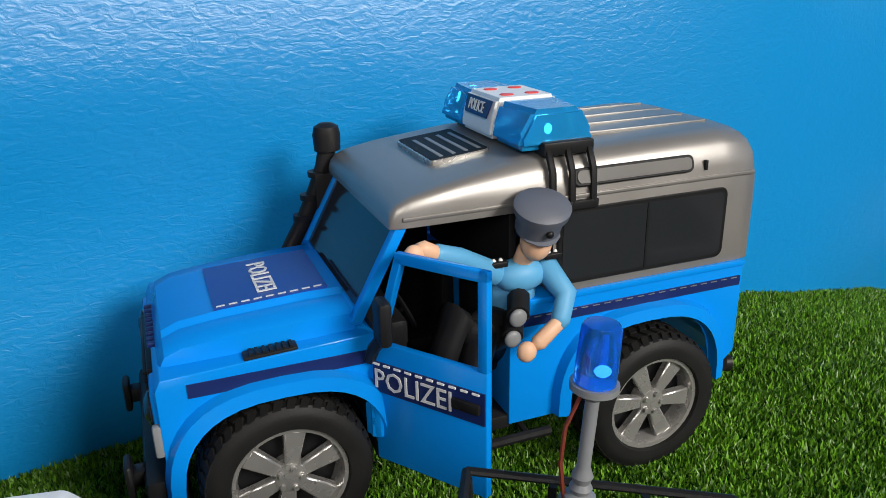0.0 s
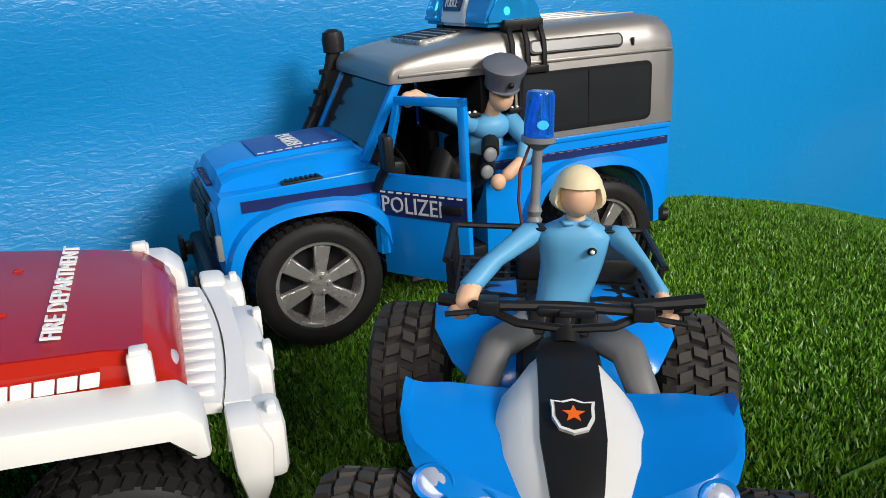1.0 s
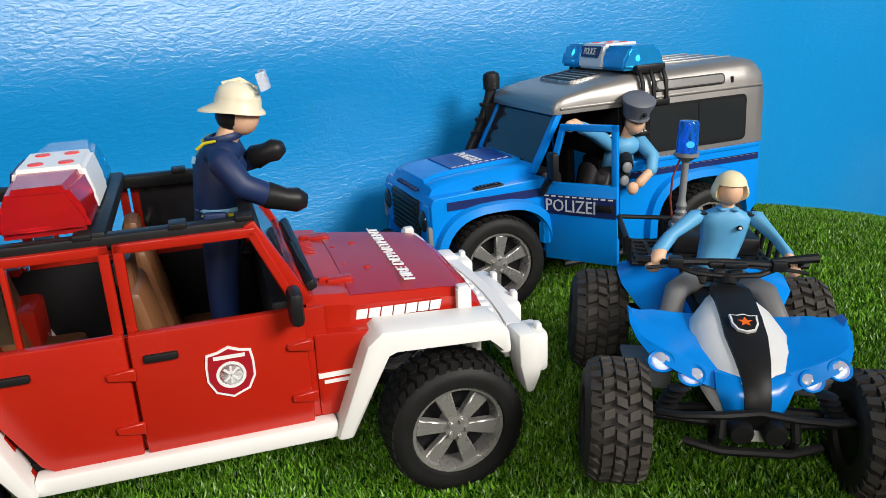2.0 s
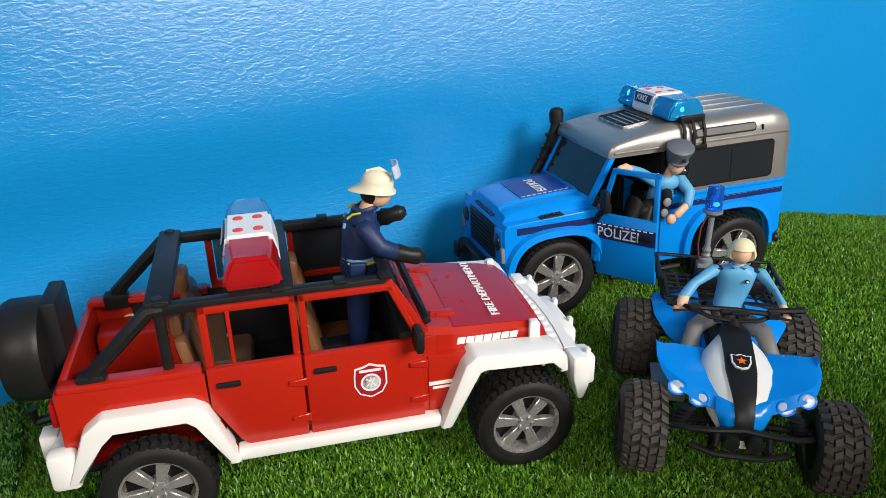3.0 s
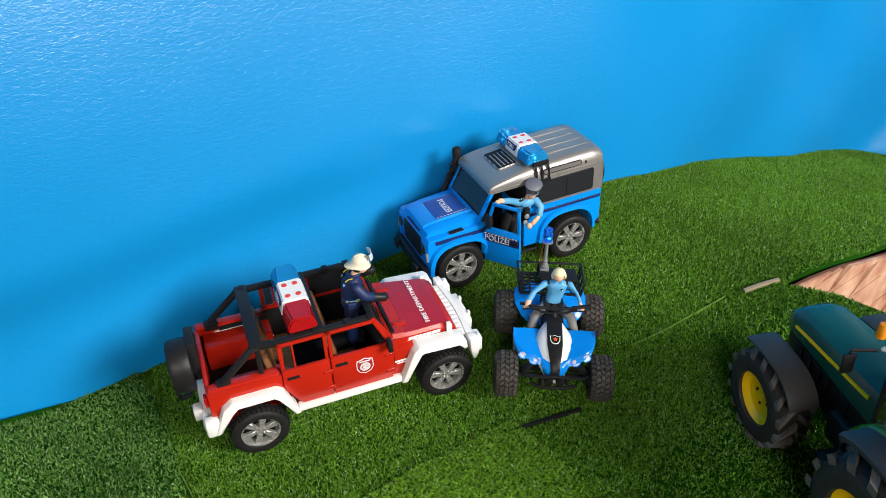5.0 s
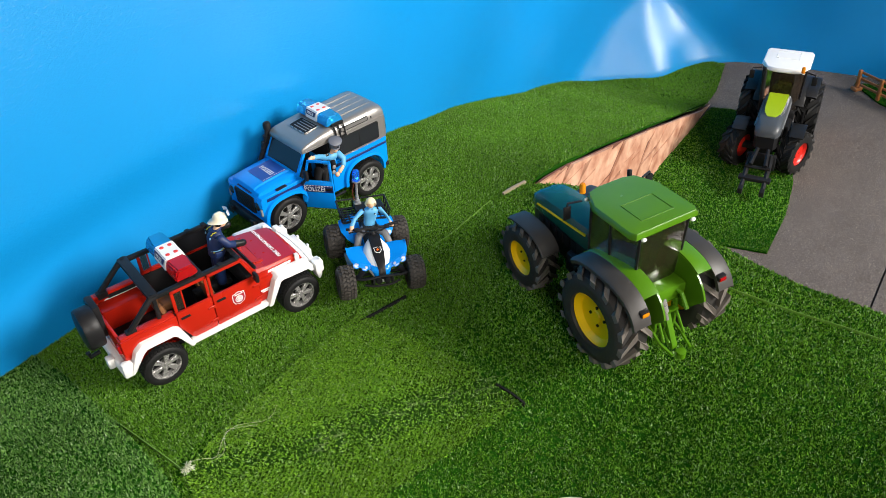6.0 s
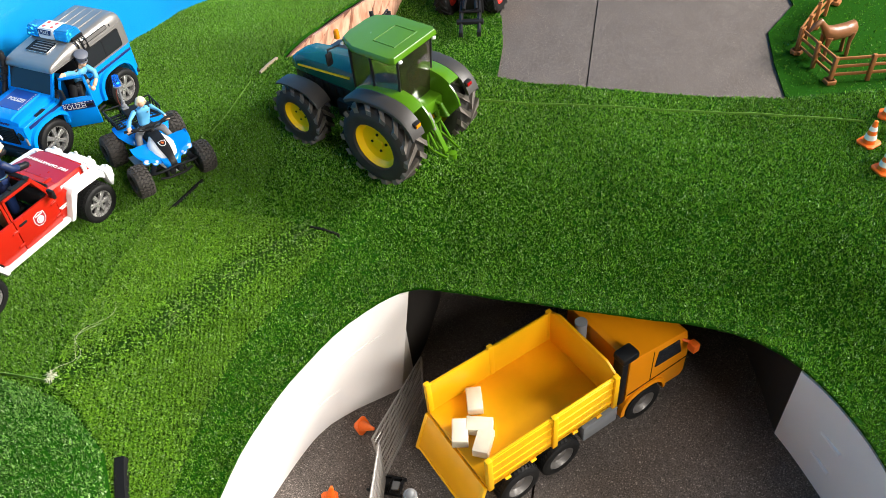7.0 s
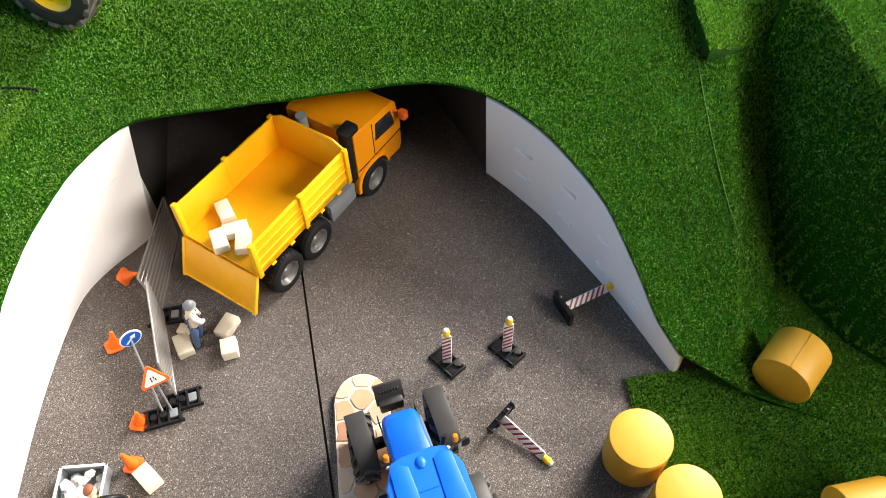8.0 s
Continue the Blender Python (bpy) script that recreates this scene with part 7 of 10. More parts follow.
def rider():
    sh, tr, sk, ha, bk, wh = 0, 1, 2, 3, 4, 5
    j = [
        ([(-0.018, 0, 0.1), (-0.017, 0, 0.107)], [0.0037, 0.0037], sk),
        ([(-0.0155, 0, 0.114)], (0.0074, 0.0066, 0.0088), sk),
        ([(-0.018, 0.0145, 0.0965), (-0.017, 0.0255, 0.0875), (-0.0095, 0.0305, 0.0835)], [0.0052, 0.0046, 0.0042], sh),
        ([(-0.018, -0.0145, 0.0965), (-0.017, -0.0255, 0.0875), (-0.0095, -0.0305, 0.0835)], [0.0052, 0.0046, 0.0042], sh),
        ([(-0.0095, 0.0305, 0.0835), (-0.006, 0.032, 0.0785)], [0.0036, 0.004], sk),
        ([(-0.0095, -0.0305, 0.0835), (-0.006, -0.032, 0.0785)], [0.0036, 0.004], sk),
        ([(-0.006, 0.033, 0.0755)], (0.0038, 0.0042, 0.0042), sk),
        ([(-0.006, -0.033, 0.0755)], (0.0038, 0.0042, 0.0042), sk),
        ([(-0.024, 0.006, 0.06), (-0.004, 0.0215, 0.0595), (0.006, 0.0255, 0.05), (0.009, 0.0275, 0.03)], [0.0074, 0.0068, 0.006, 0.005], tr),
        ([(-0.024, -0.006, 0.06), (-0.004, -0.0215, 0.0595), (0.006, -0.0255, 0.05), (0.009, -0.0275, 0.03)], [0.0074, 0.0068, 0.006, 0.005], tr),
        ([(0.014, 0.0285, 0.0265)], (0.0085, 0.005, 0.004), bk),
        ([(0.014, -0.0285, 0.0265)], (0.0085, 0.005, 0.004), bk),
    ]
    def more(bm):
        # bobbed hair: a cap over the skull, open at the face
        q = bmesh.ops.create_uvsphere(bm, u_segments=20, v_segments=14, radius=1.0)["verts"]
        for v in q:
            v.co = Vector((v.co.x * 0.0073, v.co.y * 0.0072, v.co.z * 0.0086))
            if v.co.z < 0.0015:
                low = min(1.0, (0.0015 - v.co.z) / 0.006)
                v.co.y *= 1.0 + 0.3 * low
                if v.co.x > 0.0005 and abs(v.co.y) < 0.0056:
                    v.co.x = 0.0005 + (v.co.x - 0.0005) * 0.1
            v.co += Vector((-0.0162, 0, 0.1062))
        for f in {f for v in q for f in v.link_faces}:
            f.material_index = ha
        # shirt: squared shoulders, narrow waist
        body = []
        for x, z, d, w in ((-0.0215, 0.058, 0.0078, 0.0098), (-0.0212, 0.068, 0.0078, 0.0095), (-0.0205, 0.078, 0.0083, 0.0108), (-0.0195, 0.0855, 0.0085, 0.0121), (-0.0188, 0.0898, 0.0076, 0.0126), (-0.0184, 0.0922, 0.0062, 0.0108), (-0.0182, 0.0945, 0.0048, 0.006), (-0.018, 0.0958, 0.0042, 0.0044)):
            d, w = d * 0.86, w * 0.86
            body.append([(x + d * math.copysign(abs(math.cos(a)) ** 0.75, math.cos(a)), w * math.copysign(abs(math.sin(a)) ** 0.75, math.sin(a)), z) for a in (2 * math.pi * k / 20 for k in range(20))])
        loft(bm, body, mat=sh)
        for s in (1, -1):
            prism(bm, [(-0.0135, s * 0.0005), (-0.0125, s * 0.0038), (-0.0165, s * 0.005), (-0.0175, s * 0.003)], 0.0943, 0.0958, "z", 0.0004, mat=sh, seg=1)
        box(bm, -0.0288, -0.0128, -0.0108, 0.0108, 0.061, 0.0655, 0.001, bk)
        for y in (-0.0075, 0.0, 0.0075):
            box(bm, -0.013, -0.0108, y - 0.0026, y + 0.0026, 0.0605, 0.0665, 0.0006, bk)
        ball(bm, (-0.0115, 0.0048, 0.0862), 1.0, bk, 10, (0.0011, 0.0014, 0.0014))
        ball(bm, (-0.0108, 0.0048, 0.0862), 1.0, wh, 8, (0.001, 0.0008, 0.0008))
        for y in (0.0115, -0.0115):
            box(bm, -0.0215, -0.0155, y * 0.83 - 0.0022, y * 0.83 + 0.0022, 0.0912, 0.0924, 0.0004, bk)
    j = [([(a, b * 0.88, c if c < 0.06 else 0.06 + (c - 0.06) * 0.82) for a, b, c in p], [v * 0.77 for v in r] if len(p) > 1 else tuple(v * 0.82 for v in r), k) for p, r, k in j]
    t = doll("rider_doll", QUAD_M, "toy policewoman with blond hair riding the quad", j, [SHIRT, TROUSER, SKIN, BLOND, BLACK, STICKER_WHITE], more)
    for v in t.data.vertices:
        mid = smooth01(np.array([(0.028 - abs(v.co.y)) / 0.014, (v.co.z - 0.058) / 0.012]))
        v.co.x -= 0.007 * float(mid[0] * mid[1])
    squat([t])
    # sits tall, leaning a little to the left
    for v in t.data.vertices:
        up = smooth01(np.array([(0.03 - abs(v.co.y)) / 0.014, (v.co.z - 0.052) / 0.02]))
        v.co.y += 0.0035 * float(up[0] * up[1])
        v.co.z += 0.0036 * float(up[0] * up[1])
    return t


rider()

# ---- tractors ----
REAR_TYRE = tyre_mesh(0.0625, 0.043, 0.034, "bars", RUBBER_DARK, depth=0.0068, per=15, shoulder=0.22, lug_mat=RUBBER_DUSTY)
FRONT_TYRE = tyre_mesh(0.0475, 0.034, 0.0245, "bars", RUBBER_DARK, depth=0.0052, per=15, shoulder=0.22, lug_mat=RUBBER_DUSTY)


def tractor(name, m, label, hood_mat, roof_mat, body_mat, hub_mat, hood_low, tail="hitch", nose="", fender_mat=None, lid=None, short=1.0, guard_mat=None, tyres=None, steer=0.0, amber=1):
    t = thing(name, m, label, "toy tractor")
    rd, fd = dish_mesh(0.0345, 0.034, hub_mat, 4), dish_mesh(0.025, 0.027, hub_mat, 4)
    rear_tyre, front_tyre = tyres or (REAR_TYRE, FRONT_TYRE)
    for s in (1, -1):
        put_wheel(t, (-0.079, s * 0.0585, 0.0625), s, rear_tyre, rd, "big lugged farm tyre", apart=True)
        put_wheel(t, (0.079, s * 0.0545, 0.0475), s, front_tyre, fd, "lugged front tyre", steer, True)
    bm = bmesh.new()
    box(bm, -0.1, 0.1, -0.016, 0.016, 0.04, 0.072, 0.004)
    tube(bm, [(-0.079, -0.045, 0.0625), (-0.079, 0.045, 0.0625)], 0.012, 12)
    tube(bm, [(0.079, -0.045, 0.0475), (0.079, 0.045, 0.0475)], 0.008, 12)
    box(bm, -0.045, 0.03, -0.034, 0.034, 0.045, 0.075, 0.005)
    part("chassis", bm, BLACK, t)
    # engine hood, rounded and falling to the nose
    def ring(x, w, z0, z1, r=0.55):
        return [(x, -w, z0), (x, -w, z0 + (z1 - z0) * r), (x, -w * 0.86, z1 - (z1 - z0) * 0.12), (x, -w * 0.5, z1), (x, w * 0.5, z1), (x, w * 0.86, z1 - (z1 - z0) * 0.12), (x, w, z0 + (z1 - z0) * r), (x, w, z0)]
    bm = bmesh.new()
    loft(bm, [ring(x * short if x > 0 else x, w, 0.094, z) for x, w, z in ((-0.012, 0.027, 0.126), (0.03, 0.0268, 0.1245), (0.08, 0.0255, 0.12), (0.108, 0.0245, 0.116), (0.119, 0.022, 0.111), (0.1245, 0.017, 0.104))])
    h = part("hood", bm, hood_mat, t, "glossy engine hood", 45)
    bm = bmesh.new()
    loft(bm, [ring(x * short if x > 0 else x, w, 0.066, 0.0945, 0.9) for x, w in ((-0.012, 0.0255), (0.08, 0.0245), (0.112, 0.0225), (0.122, 0.0165))])
    part("engine_side", bm, hood_low, t, "dark side grille", 45)
    if lid is not None:
        bm = bmesh.new()
        loft(bm, [[(x, -w, z - 0.002), (x, -w, z + 0.0008), (x, w, z + 0.0008), (x, w, z - 0.002)] for x, w, z in ((-0.01, 0.019, 0.1262), (0.05, 0.0175, 0.1234), (0.07, 0.015, 0.1212), (0.084, 0.008, 0.1198))])
        part("hood_panel", bm, lid, h)
    for s in (1, -1):
        bm = bmesh.new()
        prism(bm, [(0.0, 0.1125), (0.102 * short, 0.104), (0.102 * short, 0.1058), (0.0, 0.1155)], s * 0.0255, s * 0.0276, "y")
        part("stripe", bm, HUB_YELLOW if hub_mat is HUB_YELLOW else GREY, h)
        bm = bmesh.new()
        for k in range(6):
            box(bm, 0.018 + k * 0.014, 0.028 + k * 0.014, s * 0.0258 - 0.0006, s * 0.0258 + 0.0006, 0.075, 0.091, 0.0004)
        part("side_vent", bm, DARK, t)
        # front mudguards
        bm = bmesh.new()
        o, i_ = arch(0.079, 0.0535, 0, 12, radians(28), radians(118), 0.0475), arch(0.079, 0.0515, 0, 12, radians(28), radians(118), 0.0475)
        loft(bm, [[(a[0], s * 0.041, a[1] - 0.001), (a[0], s * 0.045, a[1]), (a[0], s * 0.064, a[1]), (a[0], s * 0.068, a[1] - 0.001), (b[0], s * 0.068, b[1] - 0.001), (b[0], s * 0.041, b[1] - 0.001)] for a, b in zip(o, i_)])
        part("front_mudguard", bm, guard_mat or FENDER_GREY, t, "dark mudguard", 50)
        # rear wings: coloured inner half, grey outer half
        for y0, y1, mt, k, nm, a0, a1 in ((0.028, 0.05, body_mat, 0.0, "rear_wing", 50, 150), (0.0485, 0.071, fender_mat or FENDER_GREY, 0.0006, "wing_extension", 22, 128)):
            bm = bmesh.new()
            R = 0.0715
            o, i_ = arch(-0.079, R - k, 0, 18, radians(a0), radians(a1), 0.06), arch(-0.079, R - 0.004 - k, 0, 18, radians(a0), radians(a1), 0.06)
            loft(bm, [[(a[0], s * y0, a[1]), (a[0], s * (y1 - 0.003), a[1]), (a[0], s * y1, a[1] - 0.0025), (b[0], s * y1, b[1] - 0.0025), (b[0], s * y0, b[1])] for a, b in zip(o, i_)])
            part(nm, bm, mt, t, "", 50)
        bm = bmesh.new()
        box(bm, -0.142, -0.132, s * 0.055 - 0.006, s * 0.055 + 0.006, 0.104, 0.111, 0.0015)
        lp = part("tail_lamp_box", bm, BLACK, t)
        bm = bmesh.new()
        box(bm, -0.1435, -0.1415, s * 0.055 - 0.0045, s * 0.055 + 0.0045, 0.1045, 0.109, 0.0006)
        part("lens", bm, LENS_AMBER if s > 0 else LENS_RED, lp)
        # inner wall of the wing
        bm = bmesh.new()
        q = arch(-0.079, 0.0695, 0, 14, radians(18), radians(150), 0.06)
        prism(bm, [(a, b) for a, b in q] + [(-0.03, 0.05), (-0.12, 0.06)], s * 0.0275, s * 0.03, "y")
        part("wing_side", bm, body_mat, t)
        # steps
        bm = bmesh.new()
        for z in (0.035, 0.05):
            box(bm, -0.018, 0.008, s * 0.045 - 0.009, s * 0.045 + 0.009, z, z + 0.003, 0.001)
        box(bm, -0.019, -0.016, s * 0.053 - 0.002, s * 0.053 + 0.002, 0.033, 0.09, 0.0008)
        part("step", bm, BLACK, t)
    # cab
    def cab_ring(z, k):
        x0, x1, w = -0.094 - 0.006 * k, -0.014 + 0.004 * (1 - k), 0.038 + 0.003 * k
        return [(x0, -w * 0.82, z), (x0 - 0.004, -w * 0.5, z), (x0 - 0.004, w * 0.5, z), (x0, w * 0.82, z), (-0.06, w, z), (x1 - 0.012, w, z), (x1, w * 0.55, z), (x1, -w * 0.55, z), (x1 - 0.012, -w, z), (-0.06, -w, z)]
    bm = bmesh.new()
    loft(bm, [cab_ring(0.088, 0), cab_ring(0.12, 0.5), cab_ring(0.175, 1)], caps=False)
    bmesh.ops.solidify(bm, geom=bm.faces[:], thickness=0.0008)
    part("cab_glass", bm, GLASS_CAB, t, "smoke-tinted cab glass", 25)
    bm = bmesh.new()
    for a, b in zip(cab_ring(0.088, 0), cab_ring(0.175, 1)):
        if abs(a[1]) > 0.03:
            mid_ = [(p + q) / 2 for p, q in zip(a, b)]
            tube(bm, [a, tuple(mid_), b], 0.0018, 6)
    r0 = cab_ring(0.088, 0)
    for a, b in zip(r0, r0[1:] + r0[:1]):
        tube(bm, [a, b], 0.0024, 6)
    part("cab_frame", bm, BLACK, t)
    bm = bmesh.new()
    box(bm, -0.096, -0.01, -0.036, 0.036, 0.066, 0.089, 0.004)
    part("cab_base", bm, body_mat, t)
    bm = bmesh.new()
    box(bm, -0.118, -0.086, -0.0275, 0.0275, 0.079, 0.1, 0.004)
    part("rear_console", bm, body_mat, t, "glossy rear panel")
    bm = bmesh.new()
    box(bm, -0.079, -0.052, -0.014, 0.014, 0.088, 0.105, 0.004)
    prism(bm, [(-0.083, 0.1), (-0.076, 0.1), (-0.08, 0.143), (-0.087, 0.143)], -0.014, 0.014, "y", 0.003)
    part("seat", bm, BROWN, t, "brown seat")
    bm = bmesh.new()
    lathe(bm, [(0.0085, -0.0008), (0.0096, 0), (0.0085, 0.0008), (0.0077, 0)], 18, "x", m=Matrix.Translation((-0.035, 0, 0.128)) @ Matrix.Rotation(radians(40), 4, "Y"))
    tube(bm, [(-0.035, 0, 0.128), (-0.022, 0, 0.09)], 0.003, 8)
    part("steering_wheel", bm, BROWN, t)
    # roof
    def roof_ring(z, k):
        x0, x1, w = -0.104 + k, -0.004 - k, 0.0465 - k
        return [(x0, -w + 0.004, z), (x0, w - 0.004, z), (x0 + 0.006, w, z), (x1 - 0.03, w, z), (x1 - 0.004, w * 0.72, z), (x1, w * 0.4, z), (x1, -w * 0.4, z), (x1 - 0.004, -w * 0.72, z), (x1 - 0.03, -w, z), (x0 + 0.006, -w, z)]
    bm = bmesh.new()
    loft(bm, [roof_ring(0.1735, 0.003), roof_ring(0.1765, 0.0), roof_ring(0.1815, 0.0004), roof_ring(0.1838, 0.002), roof_ring(0.185, 0.012)])
    rf = part("roof", bm, roof_mat, t, "glossy cab roof", 40)
    bm = bmesh.new()
    for a in ((-0.088, -0.052, -0.0225, -0.0215), (-0.088, -0.052, 0.0215, 0.0225), (-0.088, -0.087, -0.022, 0.022), (-0.053, -0.052, -0.022, 0.022)):
        box(bm, *a, 0.1846, 0.1857)
    part("roof_seam", bm, roof_mat, rf)
    for x, y in ((-0.106, 0.034), (-0.106, -0.034), (-0.01, 0.036), (-0.01, -0.036)):
        bm = bmesh.new()
        ball(bm, (x, y, 0.1758), 1.0, 0, 10, (0.0025, 0.0035, 0.0022))
        part("work_light", bm, WHITE, rf, "pale work light")
    bm = bmesh.new()
    lathe(bm, [(0.0004, 0.181), (0.0038, 0.181), (0.0036, 0.19), (0.0028, 0.193), (0.0004, 0.1935)], 14, "z", (-0.002, 0.036, 0))
    part("beacon", bm, LENS_AMBER, rf, "amber beacon")
    if amber > 1:
        bm = bmesh.new()
        lathe(bm, [(0.0004, 0.181), (0.0038, 0.181), (0.0036, 0.19), (0.0028, 0.193), (0.0004, 0.1935)], 14, "z", (-0.006, -0.047, 0))
        part("beacon", bm, LENS_AMBER, rf, "amber beacon")
        for y in (-0.026, 0.026):
            bm = bmesh.new()
            prism(bm, [(-0.096, y - 0.014), (-0.02, y - 0.011), (-0.014, y + 0.0), (-0.02, y + 0.011), (-0.096, y + 0.014)], 0.1835, 0.1868, "z", 0.0012)
            part("roof_rib", bm, roof_mat, rf)
        bm = bmesh.new()
        ball(bm, (-0.02, 0, 0.1845), 1.0, 0, 14, (0.008, 0.0065, 0.004))
        part("roof_bump", bm, roof_mat, rf)
    for s in (1, -1):
        bm = bmesh.new()
        tube(bm, [(-0.012, s * 0.044, 0.178), (-0.006, s * 0.06, 0.177), (-0.006, s * 0.06, 0.172)], 0.0014, 6)
        box(bm, -0.0075, -0.0045, s * 0.06 - 0.005, s * 0.06 + 0.005, 0.155, 0.173, 0.001)
        part("mirror", bm, BLACK, t)
    bm = bmesh.new()
    tube(bm, [(0.002, -0.031, 0.09), (0.002, -0.0335, 0.15), (-0.001, -0.034, 0.176), (0.002, -0.036, 0.184)], [0.0045, 0.0045, 0.003, 0.003], 10)
    part("exhaust", bm, BLACK, t)
    if tail == "hitch":
        bm = bmesh.new()
        for s in (1, -1):
            tube(bm, [(-0.106, s * 0.015, 0.05), (-0.13, s * 0.017, 0.036), (-0.15, s * 0.013, 0.03)], 0.0022, 6)
            tube(bm, [(-0.113, s * 0.013, 0.078), (-0.135, s * 0.015, 0.04)], 0.0018, 6)
            box(bm, -0.12, -0.112, s * 0.014 - 0.002, s * 0.014 + 0.002, 0.04, 0.082, 0.0008)
        box(bm, -0.123, -0.116, -0.0145, 0.0145, 0.067, 0.071, 0.001)
        prism(bm, [(-0.116, 0.068), (-0.121, 0.068), (-0.139, 0.03), (-0.139, 0.025), (-0.134, 0.025)], -0.004, 0.004, "y", 0.001)
        tube(bm, [(-0.117, 0.007, 0.066), (-0.124, 0.004, 0.052), (-0.122, 0.005, 0.045), (-0.135, 0.006, 0.034)], 0.0016, 6)
        lathe(bm, [(0.0004, 0.022), (0.006, 0.022), (0.006, 0.03), (0.0035, 0.031), (0.0004, 0.031)], 14, "z", (-0.149, 0, 0))
        tube(bm, [(-0.113, -0.012, 0.095), (-0.124, -0.014, 0.093), (-0.134, -0.015, 0.076)], 0.0028, 8)
        part("hitch", bm, body_mat, t, "moulded three-point hitch")
        bm = bmesh.new()
        tube(bm, [(-0.113, 0.004, 0.089), (-0.121, 0.004, 0.071)], 0.0042, 12)
        tube(bm, [(-0.121, 0.004, 0.071), (-0.125, 0.004, 0.062)], 0.0026, 10)
        part("ram", bm, RIM, t, "grey hydraulic ram")
    if nose == "forks":
        bm = bmesh.new()
        box(bm, 0.124, 0.134, -0.028, 0.028, 0.025, 0.06, 0.003)
        for s in (1, -1):
            tube(bm, [(0.128, s * 0.018, 0.055), (0.165, s * 0.02, 0.05), (0.2, s * 0.02, 0.034), (0.218, s * 0.02, 0.026)], [0.0055, 0.005, 0.0045, 0.004], 8)
            box(bm, 0.212, 0.228, s * 0.02 - 0.0045, s * 0.02 + 0.0045, 0.02, 0.032, 0.0015)
            tube(bm, [(0.13, s * 0.01, 0.07), (0.175, s * 0.014, 0.058)], 0.004, 8)
        tube(bm, [(0.172, -0.024, 0.052), (0.172, 0.024, 0.052)], 0.0035, 8)
        box(bm, 0.185, 0.2, -0.03, 0.03, 0.034, 0.042, 0.002)
        part("front_linkage", bm, BLACK, t, "black front linkage arms")
    if nose == "plate":
        bm = bmesh.new()
        box(bm, 0.118, 0.132, -0.017, 0.017, 0.045, 0.068, 0.003)
        prism(bm, [(0.124, 0.06), (0.128, 0.06), (0.143, 0.088), (0.139, 0.09)], -0.02, 0.02, "y", 0.0008)
        for k in range(7):
            box(bm, 0.1315, 0.1335, -0.0135 + k * 0.004, -0.0115 + k * 0.004, 0.07, 0.082, 0.0004)
        part("front_plate", bm, FENDER_GREY, t, "dark grey front plate")
    return t


tractor("green_tractor", pose(0.3085, -0.003, -0.001, 0.5, 0, 111.2), "green toy tractor with yellow wheels and smoked cab", DARK_GREEN, GREEN, GREEN, HUB_YELLOW, BLACK, lid=None)
tractor("dark_tractor", pose(0.9481, 0.7283, ROAD_Z, 0, 0, -125.3) @ Matrix.Scale(1.077, 4), "dark toy tractor with lime hood and white roof", material("slate_plastic", (0.055, 0.062, 0.07), 0.4, vary=0.1), WHITE, BLACK, material("red_hub", (0.6, 0.02, 0.012), 0.35), DARK, tail="", nose="forks", lid=LIME, fender_mat=BLACK, guard_mat=BLACK, steer=-24, tyres=(tyre_mesh(0.0625, 0.043, 0.034, "bars", RUBBER, depth=0.0068, per=15, shoulder=0.22), tyre_mesh(0.0475, 0.034, 0.0245, "bars", RUBBER, depth=0.0052, per=15, shoulder=0.22)))
tractor("blue_tractor", pose(0.0792, -0.8116, ROAD_Z, 0, 0, 53.7) @ Matrix.Scale(0.9, 4), "blue toy tractor with grey mudguards", material("royal_blue_plastic", (0.004, 0.12, 0.62), 0.36), material("royal_blue_roof", (0.004, 0.14, 0.66), 0.42), BLUE, BLACK, BLACK, tail="", nose="plate", short=0.7, steer=-8, amber=2)


